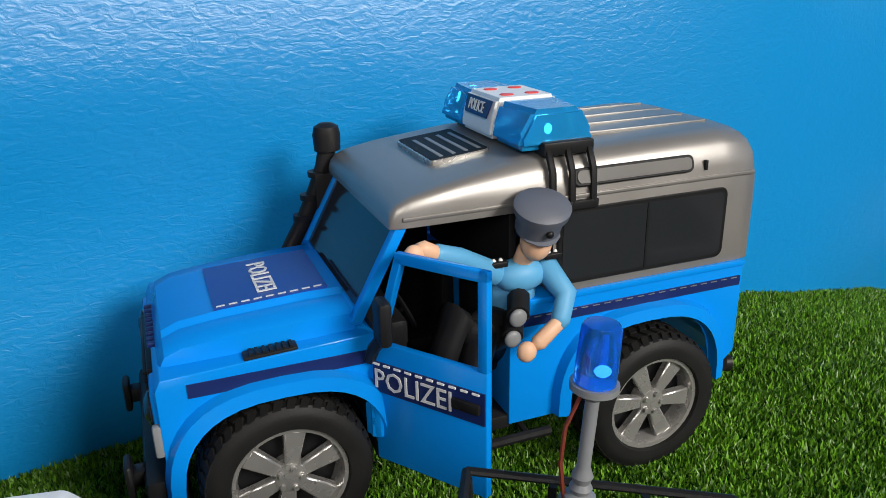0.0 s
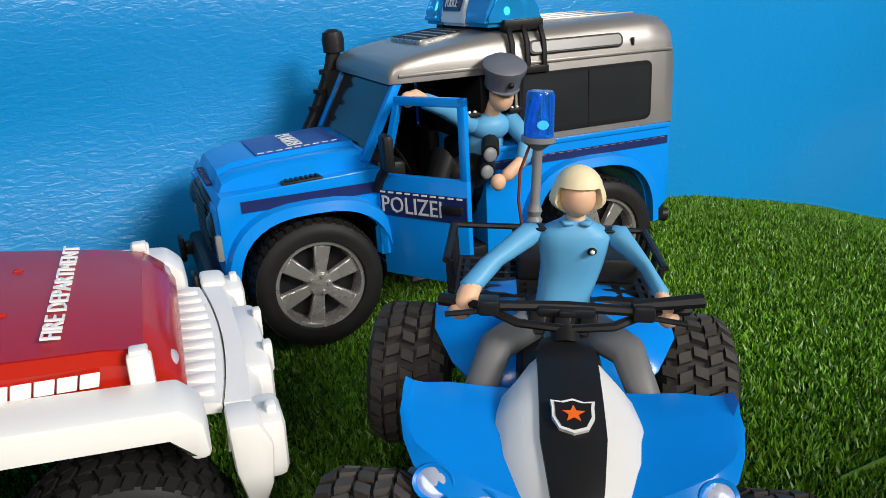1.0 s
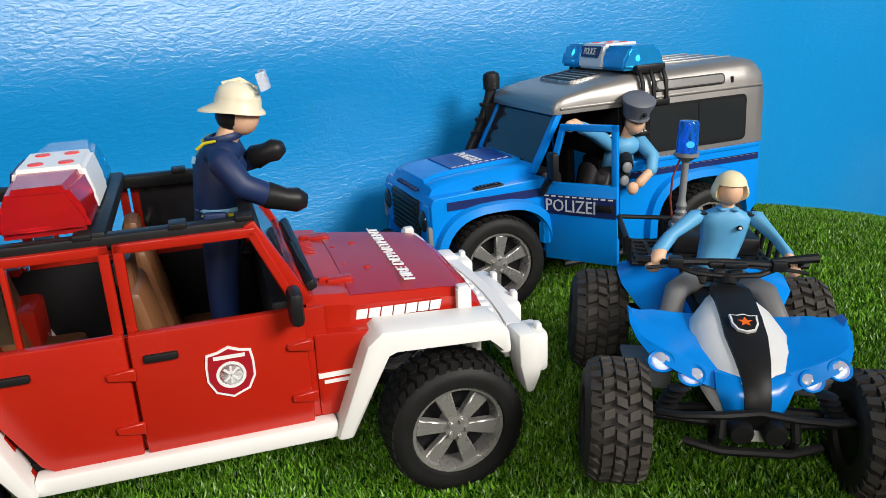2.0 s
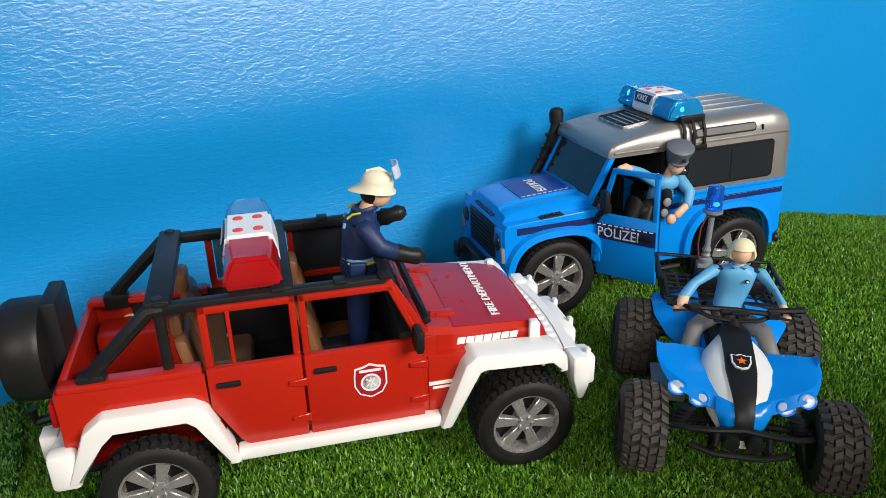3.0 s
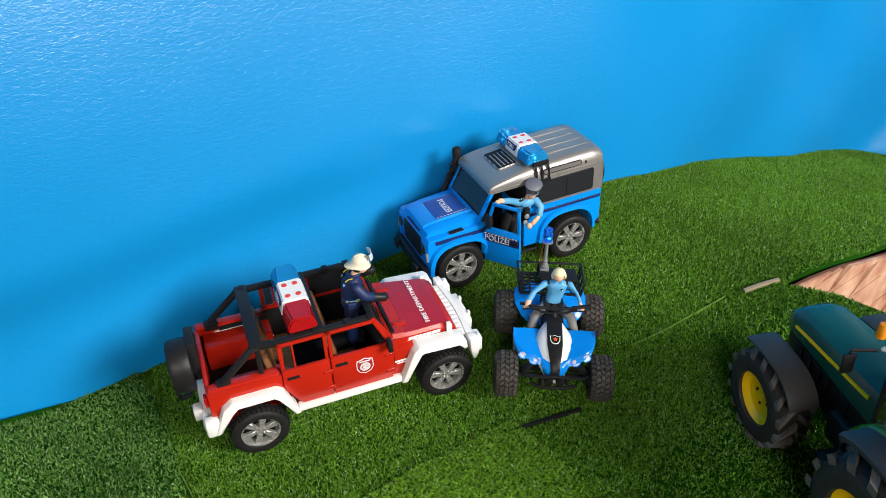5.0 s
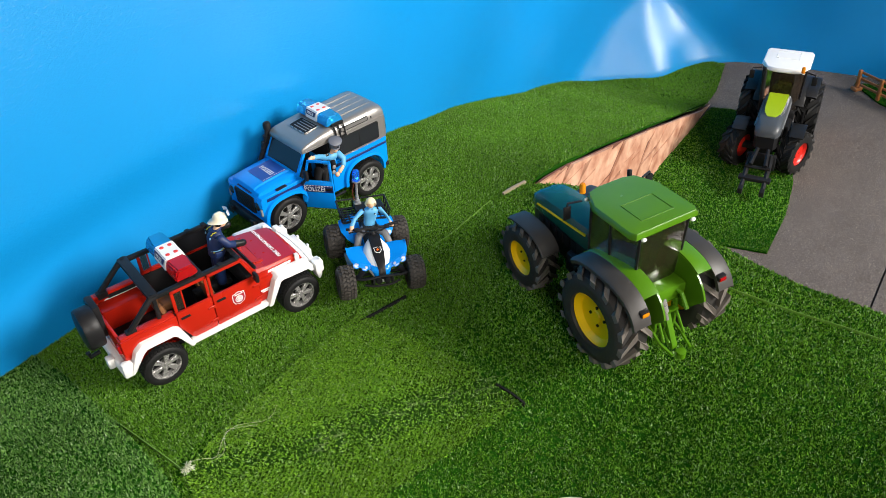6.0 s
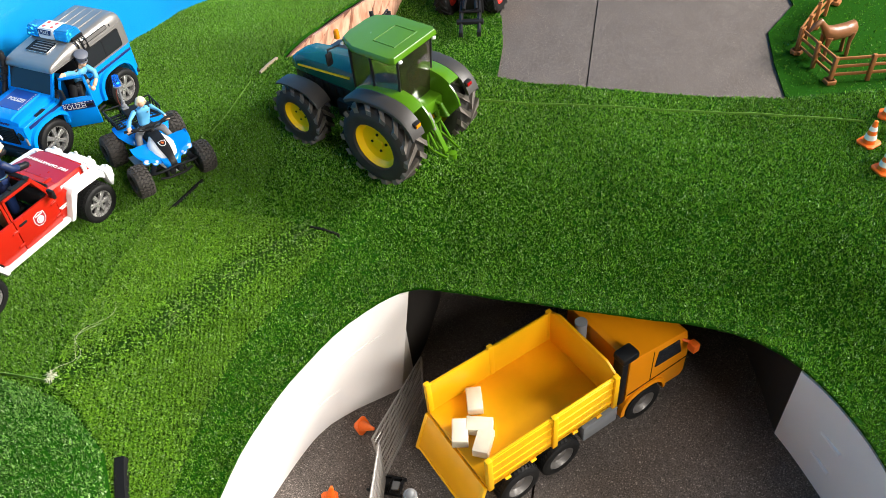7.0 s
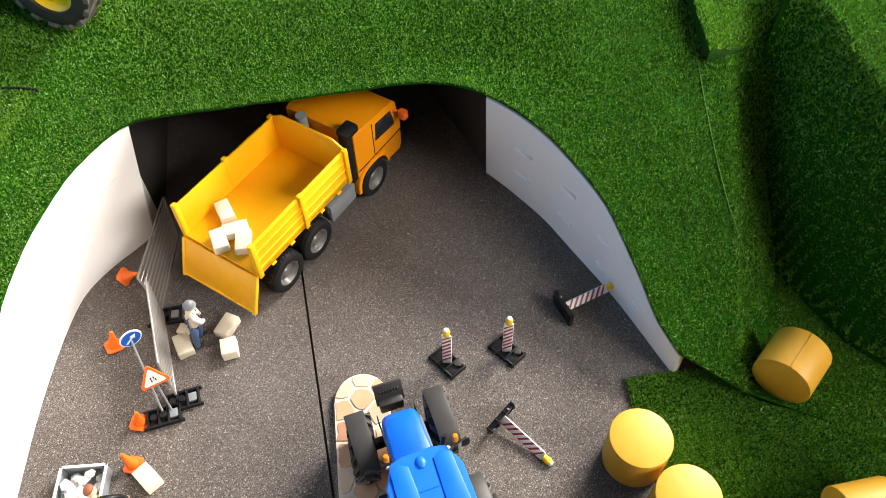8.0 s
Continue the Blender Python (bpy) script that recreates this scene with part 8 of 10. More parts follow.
# ---- yellow tipper truck in the cutting ----
def tipper():
    t = thing("tipper_truck", pose(0.3401, -0.4035, ROAD_Z, 0, 0, 1.8), "orange-yellow toy tipper truck with lowered tailgate", "toy truck")
    ty = tyre_mesh(0.033, 0.024, 0.0195, "blocks", RUBBER, depth=0.0014, rows=3, per=34)
    bm = bmesh.new()
    lathe(bm, [(0.0005, 0.007), (0.006, 0.007), (0.0075, 0.0055), (0.0115, 0.003), (0.014, 0.003), (0.0165, 0.008), (0.0185, 0.0105), (0.0198, 0.0105), (0.0198, -0.009), (0.0005, -0.009)], 32, "y")
    for k in range(8):
        a = math.pi * k / 4
        lathe(bm, [(0.0003, 0.0052), (0.0012, 0.0052), (0.0012, 0.003), (0.0003, 0.003)], 6, "y", (0.009 * math.cos(a), 0, 0.009 * math.sin(a)))
    rim = mesh_of("rim", bm, material("truck_rim_grey", (0.17, 0.16, 0.15), 0.4, 0.3, vary=0.15))
    for x in (-0.107, -0.039, 0.107):
        for s in (1, -1):
            put_wheel(t, (x, s * 0.0555, 0.033), s, ty, rim, "black tyre on a grey rim")
    bm = bmesh.new()
    for s in (1, -1):
        box(bm, -0.15, 0.12, s * 0.02 - 0.005, s * 0.02 + 0.005, 0.055, 0.075, 0.002)
    for x in (-0.107, -0.039, 0.107):
        tube(bm, [(x, -0.045, 0.033), (x, 0.045, 0.033)], 0.006, 10)
        box(bm, x - 0.01, x + 0.01, -0.026, 0.026, 0.03, 0.058, 0.003)
    box(bm, 0.06, 0.075, -0.03, 0.03, 0.06, 0.1, 0.003)
    part("chassis", bm, BLACK, t)
    W, z0, z1, x0, x1 = 0.0674, 0.093, 0.149, -0.159, 0.0484
    bm = bmesh.new()
    box(bm, x0, x1, -W, W, z0 - 0.006, z0, 0.001)
    box(bm, x0 + 0.01, x1 - 0.01, -0.04, 0.04, z0 - 0.018, z0 - 0.006, 0.002)
    bed = part("bed_floor", bm, ORANGE, t)
    bm = bmesh.new()
    box(bm, x1 - 0.004, x1, -W, W, z0 - 0.004, z1 + 0.002, 0.001)
    prism(bm, [(-W, z1), (W, z1), (W * 0.7, z1 + 0.012), (-W * 0.7, z1 + 0.012)], x1 - 0.004, x1, "x", 0.001)
    part("headboard", bm, ORANGE, t)
    for s in (1, -1):
        bm = bmesh.new()
        box(bm, x0, x1, s * W - 0.0018 * (1 + s), s * W + 0.0018 * (1 - s), z0 - 0.008, z1, 0.0012)
        side = part("bed_side", bm, YELLOW, t, "ribbed drop side")
        for z in (z0 + 0.005, z0 + 0.02, z0 + 0.036, z1 - 0.004):
            bm = bmesh.new()
            box(bm, x0 + 0.002, x1 - 0.002, s * W - 0.0014, s * W + 0.0022, z - 0.0022, z + 0.0022, 0.0012)
            part("rib", bm, YELLOW, side)
        for x in (x0 + 0.004, (x0 + x1) / 2, x1 - 0.004):
            bm = bmesh.new()
            box(bm, x - 0.004, x + 0.004, s * W - 0.0044, s * W + 0.0032, z0 - 0.008, z1 + 0.003, 0.0012)
            part("post", bm, YELLOW, side)
        for x in (x0 + 0.03, x0 + 0.07, x1 - 0.07, x1 - 0.03):
            bm = bmesh.new()
            tube(bm, [(x - 0.004, s * (W + 0.002), z0 - 0.007), (x + 0.004, s * (W + 0.002), z0 - 0.007)], 0.002, 8)
            part("hinge", bm, YELLOW, side)
    # tailgate hanging down from the floor's edge
    g = part("tailgate", bmesh.new(), YELLOW, t, "lowered tailgate")
    p, q = Vector((x0 - 0.002, 0, z0 - 0.004)), Vector((-0.1834, 0, 0.03))
    f = frame_m(p, (0, 1, 0), q - p)
    L = (q - p).length
    bm = bmesh.new()
    box(bm, -W, W, 0, L, -0.0018, 0.0018, 0.0008, m=f)
    part("panel", bm, ORANGE, g)
    bm = bmesh.new()
    for y in (-W + 0.002, W - 0.002):
        box(bm, y - 0.003, y + 0.003, 0.0, L + 0.003, -0.003, 0.003, 0.001, m=f)
    box(bm, -W, W, L - 0.004, L, -0.003, 0.003, 0.001, m=f)
    part("rim", bm, YELLOW, g)
    # cab
    prof = [(0.072, 0.04), (0.076, 0.036), (0.083, 0.036)] + arch(0.107, 0.0365, 0, 10, radians(5), radians(175), 0.033) + [(0.146, 0.036), (0.18, 0.034), (0.186, 0.042), (0.187, 0.085), (0.178, 0.135), (0.172, 0.14), (0.082, 0.15), (0.074, 0.147)]
    bm = bmesh.new()
    prism(bm, prof, -0.062, 0.062, "y", 0.004, seg=3)
    cab = part("cab", bm, CAB_ORANGE, t, "orange cab")
    for s in (1, -1):
        bm = bmesh.new()
        prism(bm, [(0.122, 0.1), (0.172, 0.096), (0.164, 0.128), (0.126, 0.131)], s * 0.0605, s * 0.0632, "y", 0.001)
        part("side_window", bm, GLASS_DARK, cab, "dark side window")
        bm = bmesh.new()
        box(bm, 0.1165, 0.1175, s * 0.0623 - 0.0004, s * 0.0623 + 0.0004, 0.072, 0.138)
        box(bm, 0.076, 0.186, s * 0.0624 - 0.0004, s * 0.0624 + 0.0004, 0.073, 0.0745)
        part("door_seam", bm, DARK, cab)
        bm = bmesh.new()
        o, i_ = arch(0.107, 0.0415, 0, 14, radians(0), radians(175), 0.033), arch(0.107, 0.0358, 0, 14, radians(0), radians(175), 0.033)
        loft(bm, [[(a[0], s * 0.058, a[1]), (a[0], s * 0.0655, a[1]), (b[0], s * 0.0665, b[1]), (b[0], s * 0.058, b[1])] for a, b in zip(o, i_)])
        part("wheel_flare", bm, CAB_ORANGE, cab, "", 50)
        bm = bmesh.new()
        tube(bm, [(0.17, s * 0.06, 0.122), (0.178, s * 0.07, 0.12)], 0.0022, 6)
        box(bm, 0.172, 0.184, s * 0.0755 - 0.007, s * 0.0755 + 0.007, 0.108, 0.124, 0.003)
        part("wing_mirror", bm, CONE_ORANGE, cab, "orange wing mirror")
        bm = bmesh.new()
        box(bm, -0.002, 0.058, s * 0.056 - 0.01, s * 0.056 + 0.01, 0.036, 0.068, 0.003)
        part("side_tank", bm, GREY, t, "grey side tank")
    bm = bmesh.new()
    prism(bm, [(0.186, 0.09), (0.1885, 0.09), (0.18, 0.134), (0.1775, 0.134)], -0.052, 0.052, "y", 0.001)
    part("windscreen", bm, GLASS_DARK, cab, "dark windscreen")
    bm = bmesh.new()
    box(bm, 0.0605, 0.0725, -0.062, -0.044, 0.06, 0.155, 0.003)
    box(bm, 0.06, 0.088, -0.064, -0.042, 0.15, 0.164, 0.004)
    part("air_intake", bm, BLACK, t, "black air intake")
    bm = bmesh.new()
    tube(bm, [(0.061, 0.02, 0.07), (0.061, 0.02, 0.162)], 0.0085, 14)
    part("exhaust", bm, GREY, t)
    return t


tipper()

# ---- roadworks in the cutting ----
def ground(x, y, up=0.0):
    return float(hill(x, y)[0]) + up


def cone(m, striped, label, group):
    c = thing("traffic_cone", m, label, "traffic cone", group)
    bm = bmesh.new()
    b = 0.0142
    prism(bm, [(-b, -b * 0.7), (-b * 0.7, -b), (b * 0.7, -b), (b, -b * 0.7), (b, b * 0.7), (b * 0.7, b), (-b * 0.7, b), (-b, b * 0.7)], 0, 0.0035, "z", 0.0009)
    part("base", bm, CONE_ORANGE, c)
    h, r0, r1 = 0.041, 0.0098, 0.0026
    cuts = [(0.0035, 0.010, 0), (0.010, 0.018, 1), (0.018, 0.025, 0), (0.025, 0.032, 1), (0.032, h, 0)] if striped else [(0.0035, h, 0)]
    for z0, z1, w in cuts:
        f = lambda z: r0 + (r1 - r0) * (z - 0.0035) / (h - 0.0035)
        k = 0.0003 if w else 0.0
        bm = bmesh.new()
        lathe(bm, [(0.0004, z0), (f(z0) + k, z0), (f(z1) + k, z1), (0.0004, z1 + (0.0008 if z1 == h else 0))], 20, "z")
        part("stripe" if w else "body", bm, STICKER_WHITE if w else CONE_ORANGE, c, "white band" if w else "")
    return c


for x, y, tilt, yaw in ((0.107, -0.257, 58, 20), (0.019, -0.331, 14, 70), (-0.04, -0.447, 10, 30), (-0.084, -0.484, 9, 200)):
    cone(pose(x, y, ROAD_Z + 0.011 * math.sin(radians(tilt)), tilt, 0, yaw) @ Matrix.Scale(0.8, 4), False, "orange plastic traffic cone tipped on the road" if tilt > 30 else "plain orange plastic traffic cone on the road", "cones in the cutting")


def grid_panel(name, a0, a1, b0, b1, label, group):
    """A barrier of wires between a foot line a0-a1 and a top line b0-b1."""
    t = thing(name, pose(0, 0, 0), label, "barrier", group)
    a0, a1, b0, b1 = (Vector(p) for p in (a0, a1, b0, b1))
    at = lambda u, v: (a0.lerp(a1, u)).lerp(b0.lerp(b1, u), v)
    bm = bmesh.new()
    for p, q in ((at(0, 0), at(1, 0)), (at(0, 1), at(1, 1)), (at(0, 0), at(0, 1)), (at(1, 0), at(1, 1))):
        tube(bm, [p, q], 0.0017, 8)
    part("frame", bm, SILVER, t, "silver frame")
    for k in range(1, 8):
        bm = bmesh.new()
        tube(bm, [at(0, k / 8), at(1, k / 8)], 0.0010, 6)
        part("rail", bm, SILVER, t)
    bm = bmesh.new()
    for k in range(1, 40):
        tube(bm, [at(k / 40, 0), at(k / 40, 1)], 0.00045, 5)
    part("wire_mesh", bm, SILVER, t)
    return t


grid_panel("barrier_fence", (0.098, -0.345, ROAD_Z + 0.008), (0.205, -0.268, ROAD_Z + 0.008), (0.102, -0.314, -0.229), (0.226, -0.236, -0.226), "silver wire barrier panel leaning over on the road", "barrier panels")
near_panel = grid_panel("barrier_fence", (0.094, -0.352, ROAD_Z + 0.01), (0.013, -0.462, ROAD_Z + 0.01), (0.106, -0.326, -0.229), (0.023, -0.438, -0.23), "silver wire barrier panel standing in black feet", "barrier panels")


def foot_block(parent, m):
    """A black moulded foot with a frame of ribs and sockets, under a barrier or a sign."""
    bm = bmesh.new()
    box(bm, -0.022, 0.022, -0.0135, 0.0135, 0, 0.003, 0.001)
    for x in (-0.0205, -0.006, 0.006, 0.0205):
        box(bm, x - 0.0014, x + 0.0014, -0.0135, 0.0135, 0.0, 0.0078, 0.0008)
    for y in (-0.012, 0.012):
        box(bm, -0.0255, 0.0255, y - 0.0014, y + 0.0014, 0.0, 0.0068, 0.0008)
    t = part("foot", bm, BLACK, parent, "black moulded foot")
    t.matrix_basis = m
    bm = bmesh.new()
    box(bm, 0.0075, 0.0185, -0.006, 0.006, 0.003, 0.0072, 0.0008)
    part("insert", bm, GREY, t, "grey insert")
    for x in (-0.0125, 0.0):
        bm = bmesh.new()
        lathe(bm, [(0.0022, 0.003), (0.0048, 0.003), (0.0044, 0.0095), (0.0022, 0.0095)], 14, "z", (x, 0, 0))
        part("socket", bm, BLACK, t)


foot_block(near_panel, pose(0.014, -0.472, ROAD_Z, 0, 0, -38))
foot_block(near_panel, pose(0.094, -0.356, ROAD_Z, 0, 0, -45))


def road_sign(kind, foot, head, up, label):
    t = thing("road_sign", pose(0, 0, 0), label, "road sign")
    foot, head = Vector(foot), Vector(head)
    bm = bmesh.new()
    tube(bm, [foot, head], 0.0016, 8)
    part("pole", bm, GREY, t, "grey pole")
    z = Vector(up).normalized()
    y = (head - foot).normalized()
    f = frame_m(head + z * 0.0022, y.cross(z), y)
    if kind == "round":
        side = Vector((0, 0, 1)).cross(z)
        f = frame_m(head + z * 0.0022, side, z.cross(side))
        bm = bmesh.new()
        lathe(bm, [(0.0004, -0.001), (0.0142, -0.001), (0.0146, 0.0), (0.0142, 0.001), (0.0004, 0.001)], 32, "z", m=f)
        b = part("plate", bm, STICKER_WHITE, t, "white rim")
        bm = bmesh.new()
        lathe(bm, [(0.0004, 0.0008), (0.0126, 0.0008), (0.0126, 0.0014), (0.0004, 0.0014)], 32, "z", m=f)
        part("disc", bm, SIGN_BLUE, b, "blue disc")
        bm = bmesh.new()
        q = f @ Matrix.Rotation(radians(40), 4, "Z")
        prism(bm, [(-0.0095, -0.0013), (0.003, -0.0013), (0.003, -0.0042), (0.0098, 0.0), (0.003, 0.0042), (0.003, 0.0013), (-0.0095, 0.0013)], 0.0014, 0.0019, "z", m=q)
        part("arrow", bm, STICKER_WHITE, b, "white arrow")
    else:
        def tri(r, z0, z1, nm, mt, par, lab):
            bm = bmesh.new()
            pts = []
            for k in range(3):
                a = radians(90 + 120 * k)
                for d in (-0.12, 0.0, 0.12):
                    rr = r * (0.97 if d == 0 else 0.93)
                    pts.append((rr * math.cos(a + d), rr * math.sin(a + d)))
            prism(bm, pts, z0, z1, "z", m=f)
            return part(nm, bm, mt, par, lab)
        b = tri(0.021, -0.001, 0.001, "plate", CONE_ORANGE, t, "orange-red border")
        tri(0.0158, 0.001, 0.0014, "face", STICKER_WHITE, b, "white face")
        bm = bmesh.new()
        for s in (-1, 1):
            for k, (x, yy) in enumerate(((0.0026, -0.004), (0.0012 if s > 0 else 0.0026, 0.0002))):
                box(bm, s * x - 0.0006, s * x + 0.0006, yy, yy + 0.0034, 0.0014, 0.0018, m=f)
        part("symbol", bm, BLACK, b, "black lane marks")
    return t


arrow_sign = road_sign("round", (-0.014, -0.464, ROAD_Z + 0.004), (0.022, -0.405, -0.192), (-0.3, -0.95, -0.02), "round blue arrow sign on a grey pole")
foot_block(arrow_sign, pose(-0.016, -0.468, ROAD_Z, 0, 0, -38))
road_sign("triangle", (-0.005, -0.472, ROAD_Z + 0.004), (0.004, -0.452, -0.222), (-0.45, -0.85, 0.35), "triangular warning sign with orange border on grey pole")


def block(m, label, group, size=(0.034, 0.0195, 0.0135)):
    bm = bmesh.new()
    x, y, z = (s / 2 for s in size)
    box(bm, -x, x, -y, y, 0, size[2], 0.0014)
    r = random.Random(int(abs(m.translation.x) * 1e5))
    for v in bm.verts:
        v.co += Vector((r.uniform(-1, 1), r.uniform(-1, 1), r.uniform(-1, 1))) * 0.0004
    return solid("building_block", bm, BRICK_TOY, label, "toy block", m, group=group)


for x, y, yaw in ((0.073, -0.414, 62), (0.129, -0.443, 12), (0.104, -0.472, 50), (-0.086, -0.514, -98)):
    block(pose(x, y, ROAD_Z, 0, 0, yaw), "cream building block lying on the road", "blocks on the road", (0.034, 0.022, 0.014) if yaw != 50 else (0.026, 0.022, 0.018))
block(pose(0.089, -0.399, ROAD_Z, 0, 0, 20), "small cream building block beside the worker", "blocks on the road", (0.016, 0.012, 0.018))
BED_Z = ROAD_Z + 0.0932
for x, y, z, yaw, rx in ((0.236, -0.368, 0, 62, 0), (0.22, -0.404, 0.0, -38, 0), (0.194, -0.398, 0, 58, 0), (0.211, -0.427, 0, 42, 0)):
    block(pose(x, y, BED_Z + z, rx, 0, yaw), "cream building block lying in the truck bed", "blocks in the truck", (0.0355, 0.021, 0.0145))

WORK_ORANGE = material("doll_work_orange", (0.8, 0.2, 0.03), 0.5, vary=0.08, scale=70)
HELMET_YELLOW = material("helmet_yellow", (0.85, 0.55, 0.02), 0.35, vary=0.05, scale=60)
SLEEVE = material("doll_sleeve_cream", (0.72, 0.58, 0.42), 0.55, vary=0.08, scale=70)
DENIM = material("doll_denim", (0.06, 0.1, 0.2), 0.55, vary=0.2, scale=120)
NEON = material("doll_neon", (0.6, 0.75, 0.02), 0.45, vary=0.06, scale=70)
HAIR = material("doll_hair_brown", (0.24, 0.08, 0.03), 0.55, vary=0.15, scale=120)


def worker(m, label, mats, bent, helmet=True, tool=None):
    """A toy workman, facing +x, standing on z = 0; bent: how far he stoops, in degrees."""
    s, c = math.sin(radians(bent)), math.cos(radians(bent))
    up = lambda d, y=0.0, f=0.0: (d * s + f * c, y, 0.05 + d * c - f * s)
    j = [
        ([(0.003, 0.0075, 0.05), (0.008, 0.009, 0.027), (0.003, 0.0095, 0.006)], [0.0072, 0.006, 0.0052], 1),
        ([(-0.003, -0.0075, 0.05), (-0.006 - 0.006 * s, -0.009, 0.028), (-0.008 - 0.014 * s, -0.0095, 0.006)], [0.0072, 0.006, 0.0052], 1),
        ([(0.0075, 0.0095, 0.0035)], (0.0085, 0.0045, 0.0035), 4),
        ([(-0.004 - 0.014 * s, -0.0095, 0.0035)], (0.0085, 0.0045, 0.0035), 4),
        ([(0, 0, 0.05), up(0.014), up(0.03)], [0.0098, 0.0092, 0.0105], 0),
        ([up(0.034)], (0.0085, 0.0125, 0.0085), 0),
        ([up(0.041), up(0.047)], [0.004, 0.004], 2),
        ([up(0.053, 0, 0.002)], (0.0076, 0.0072, 0.0086), 2),
    ]
    for y in (1, -1):
        hand = (up(0.034)[0] + 0.012, y * 0.009, up(0.034)[2] - 0.033 if bent > 20 else 0.062)
        el = ((up(0.034)[0] + hand[0]) / 2 + 0.002, y * 0.017, (up(0.034)[2] + hand[2]) / 2 - 0.002)
        j += [([up(0.035, y * 0.013), el, hand], [0.0054, 0.0046, 0.0038], 3), ([hand], (0.0042, 0.0036, 0.0042), 2)]
    def more(bm):
        hc = Vector(up(0.0565, 0, 0.001))
        q = Matrix.Translation(hc) @ Matrix.Rotation(radians(bent * 0.75), 4, "Y")
        if helmet:
            lathe(bm, [(0.0005, 0.0092), (0.0055, 0.0075), (0.0084, 0.0035), (0.0089, 0.0), (0.0112, -0.0008), (0.0112, -0.0016), (0.0005, -0.0014)], 20, "z", mat=5, m=q)
        else:
            ball(bm, hc, 1.0, 5, 12, (0.0086, 0.0083, 0.0066))
        tube(bm, [(0.0085 * math.cos(a), 0.0105 * math.sin(a), 0.052) for a in np.linspace(0, 6.283, 14)], 0.0014, 6, 4)
        for y in (0.006, -0.006):
            tube(bm, [up(0.004, y, 0.009), up(0.03, y, 0.0105), up(0.0405, y, 0.002), up(0.028, y, -0.0095), up(0.004, y, -0.0095)], 0.0014, 6, 1)
        if tool:
            x, _, z = up(0.034)
            x, z = x + 0.014, z - 0.034
            tube(bm, [(x - 0.03, -0.02, max(z - 0.012, 0.006)), (x + 0.004, 0.004, z), (x + 0.022, 0.02, z - 0.004)], 0.0016, 6, 6)
            tube(bm, [(x + 0.016, 0.034, z - 0.012), (x + 0.022, 0.02, z - 0.003), (x + 0.03, 0.007, z - 0.013)], [0.0008, 0.002, 0.0008], 6, 7)
    return doll("worker_doll", m, label, j, mats, more)


worker(pose(0.094, -0.425, ROAD_Z, 0, 0, -20) @ Matrix.Scale(0.8, 4), "small toy workman in denim and pale vest", [SLEEVE, DENIM, SKIN, STICKER_WHITE, BLACK, GREY], 8)
worker(pose(-0.129, -0.558, ROAD_Z + 0.003, -38, 0, 35.6) @ Matrix.Scale(0.85, 4), "toy workman in black jacket and neon trousers leaning over", [BLACK, NEON, SKIN, BLACK, BLACK, HAIR], 30, helmet=False)


def stone_bm(r, seed, squash=0.75):
    q = random.Random(seed)
    bm = bmesh.new()
    bmesh.ops.create_icosphere(bm, subdivisions=1, radius=r)
    for v in bm.verts:
        v.co *= q.uniform(0.75, 1.15)
        v.co.z = max(v.co.z * squash, -r * 0.35)
    return bm


WHITE_STONE = material("white_stone", (0.76, 0.74, 0.72), 0.7, vary=0.1, scale=60, bump=0.2)


def crate():
    t = thing("stone_crate", pose(-0.147, -0.465, ROAD_Z, 0, 0, -52), "open grey plastic crate heaped with white stones", "crate")
    bm = bmesh.new()
    box(bm, -0.028, 0.028, -0.034, 0.034, 0, 0.002, 0.0005)
    for a in ((-0.028, -0.0265, -0.034, 0.034), (0.0265, 0.028, -0.034, 0.034), (-0.028, 0.028, -0.034, -0.0325), (-0.028, 0.028, 0.0325, 0.034)):
        box(bm, *a, 0, 0.022, 0.0005)
    part("box", bm, GREY, t, "grey plastic box")
    bm = bmesh.new()
    for a in ((-0.0295, -0.026, -0.0355, 0.0355), (0.026, 0.0295, -0.0355, 0.0355), (-0.0295, 0.0295, -0.0355, -0.032), (-0.0295, 0.0295, 0.032, 0.0355)):
        box(bm, *a, 0.0205, 0.0225, 0.0005)
    part("rim", bm, GREY_PRINT, t, "pale rim")
    for i in range(26):
        q = random.Random(i + 50)
        ob = solid("white_stone", stone_bm(q.uniform(0.0055, 0.0085), i), WHITE_STONE, "white stone heaped in a grey crate", "stone", pose(-0.147, -0.465, ROAD_Z, 0, 0, -52) @ pose(q.uniform(-0.019, 0.019), q.uniform(-0.025, 0.025), 0.006 + 0.007 * (i % 3), 0, 0, q.uniform(0, 360)), group="stones in the crate")


crate()


STRIPE_RED = material("stripe_dark_red", (0.33, 0.035, 0.045), 0.4, vary=0.1, scale=90)


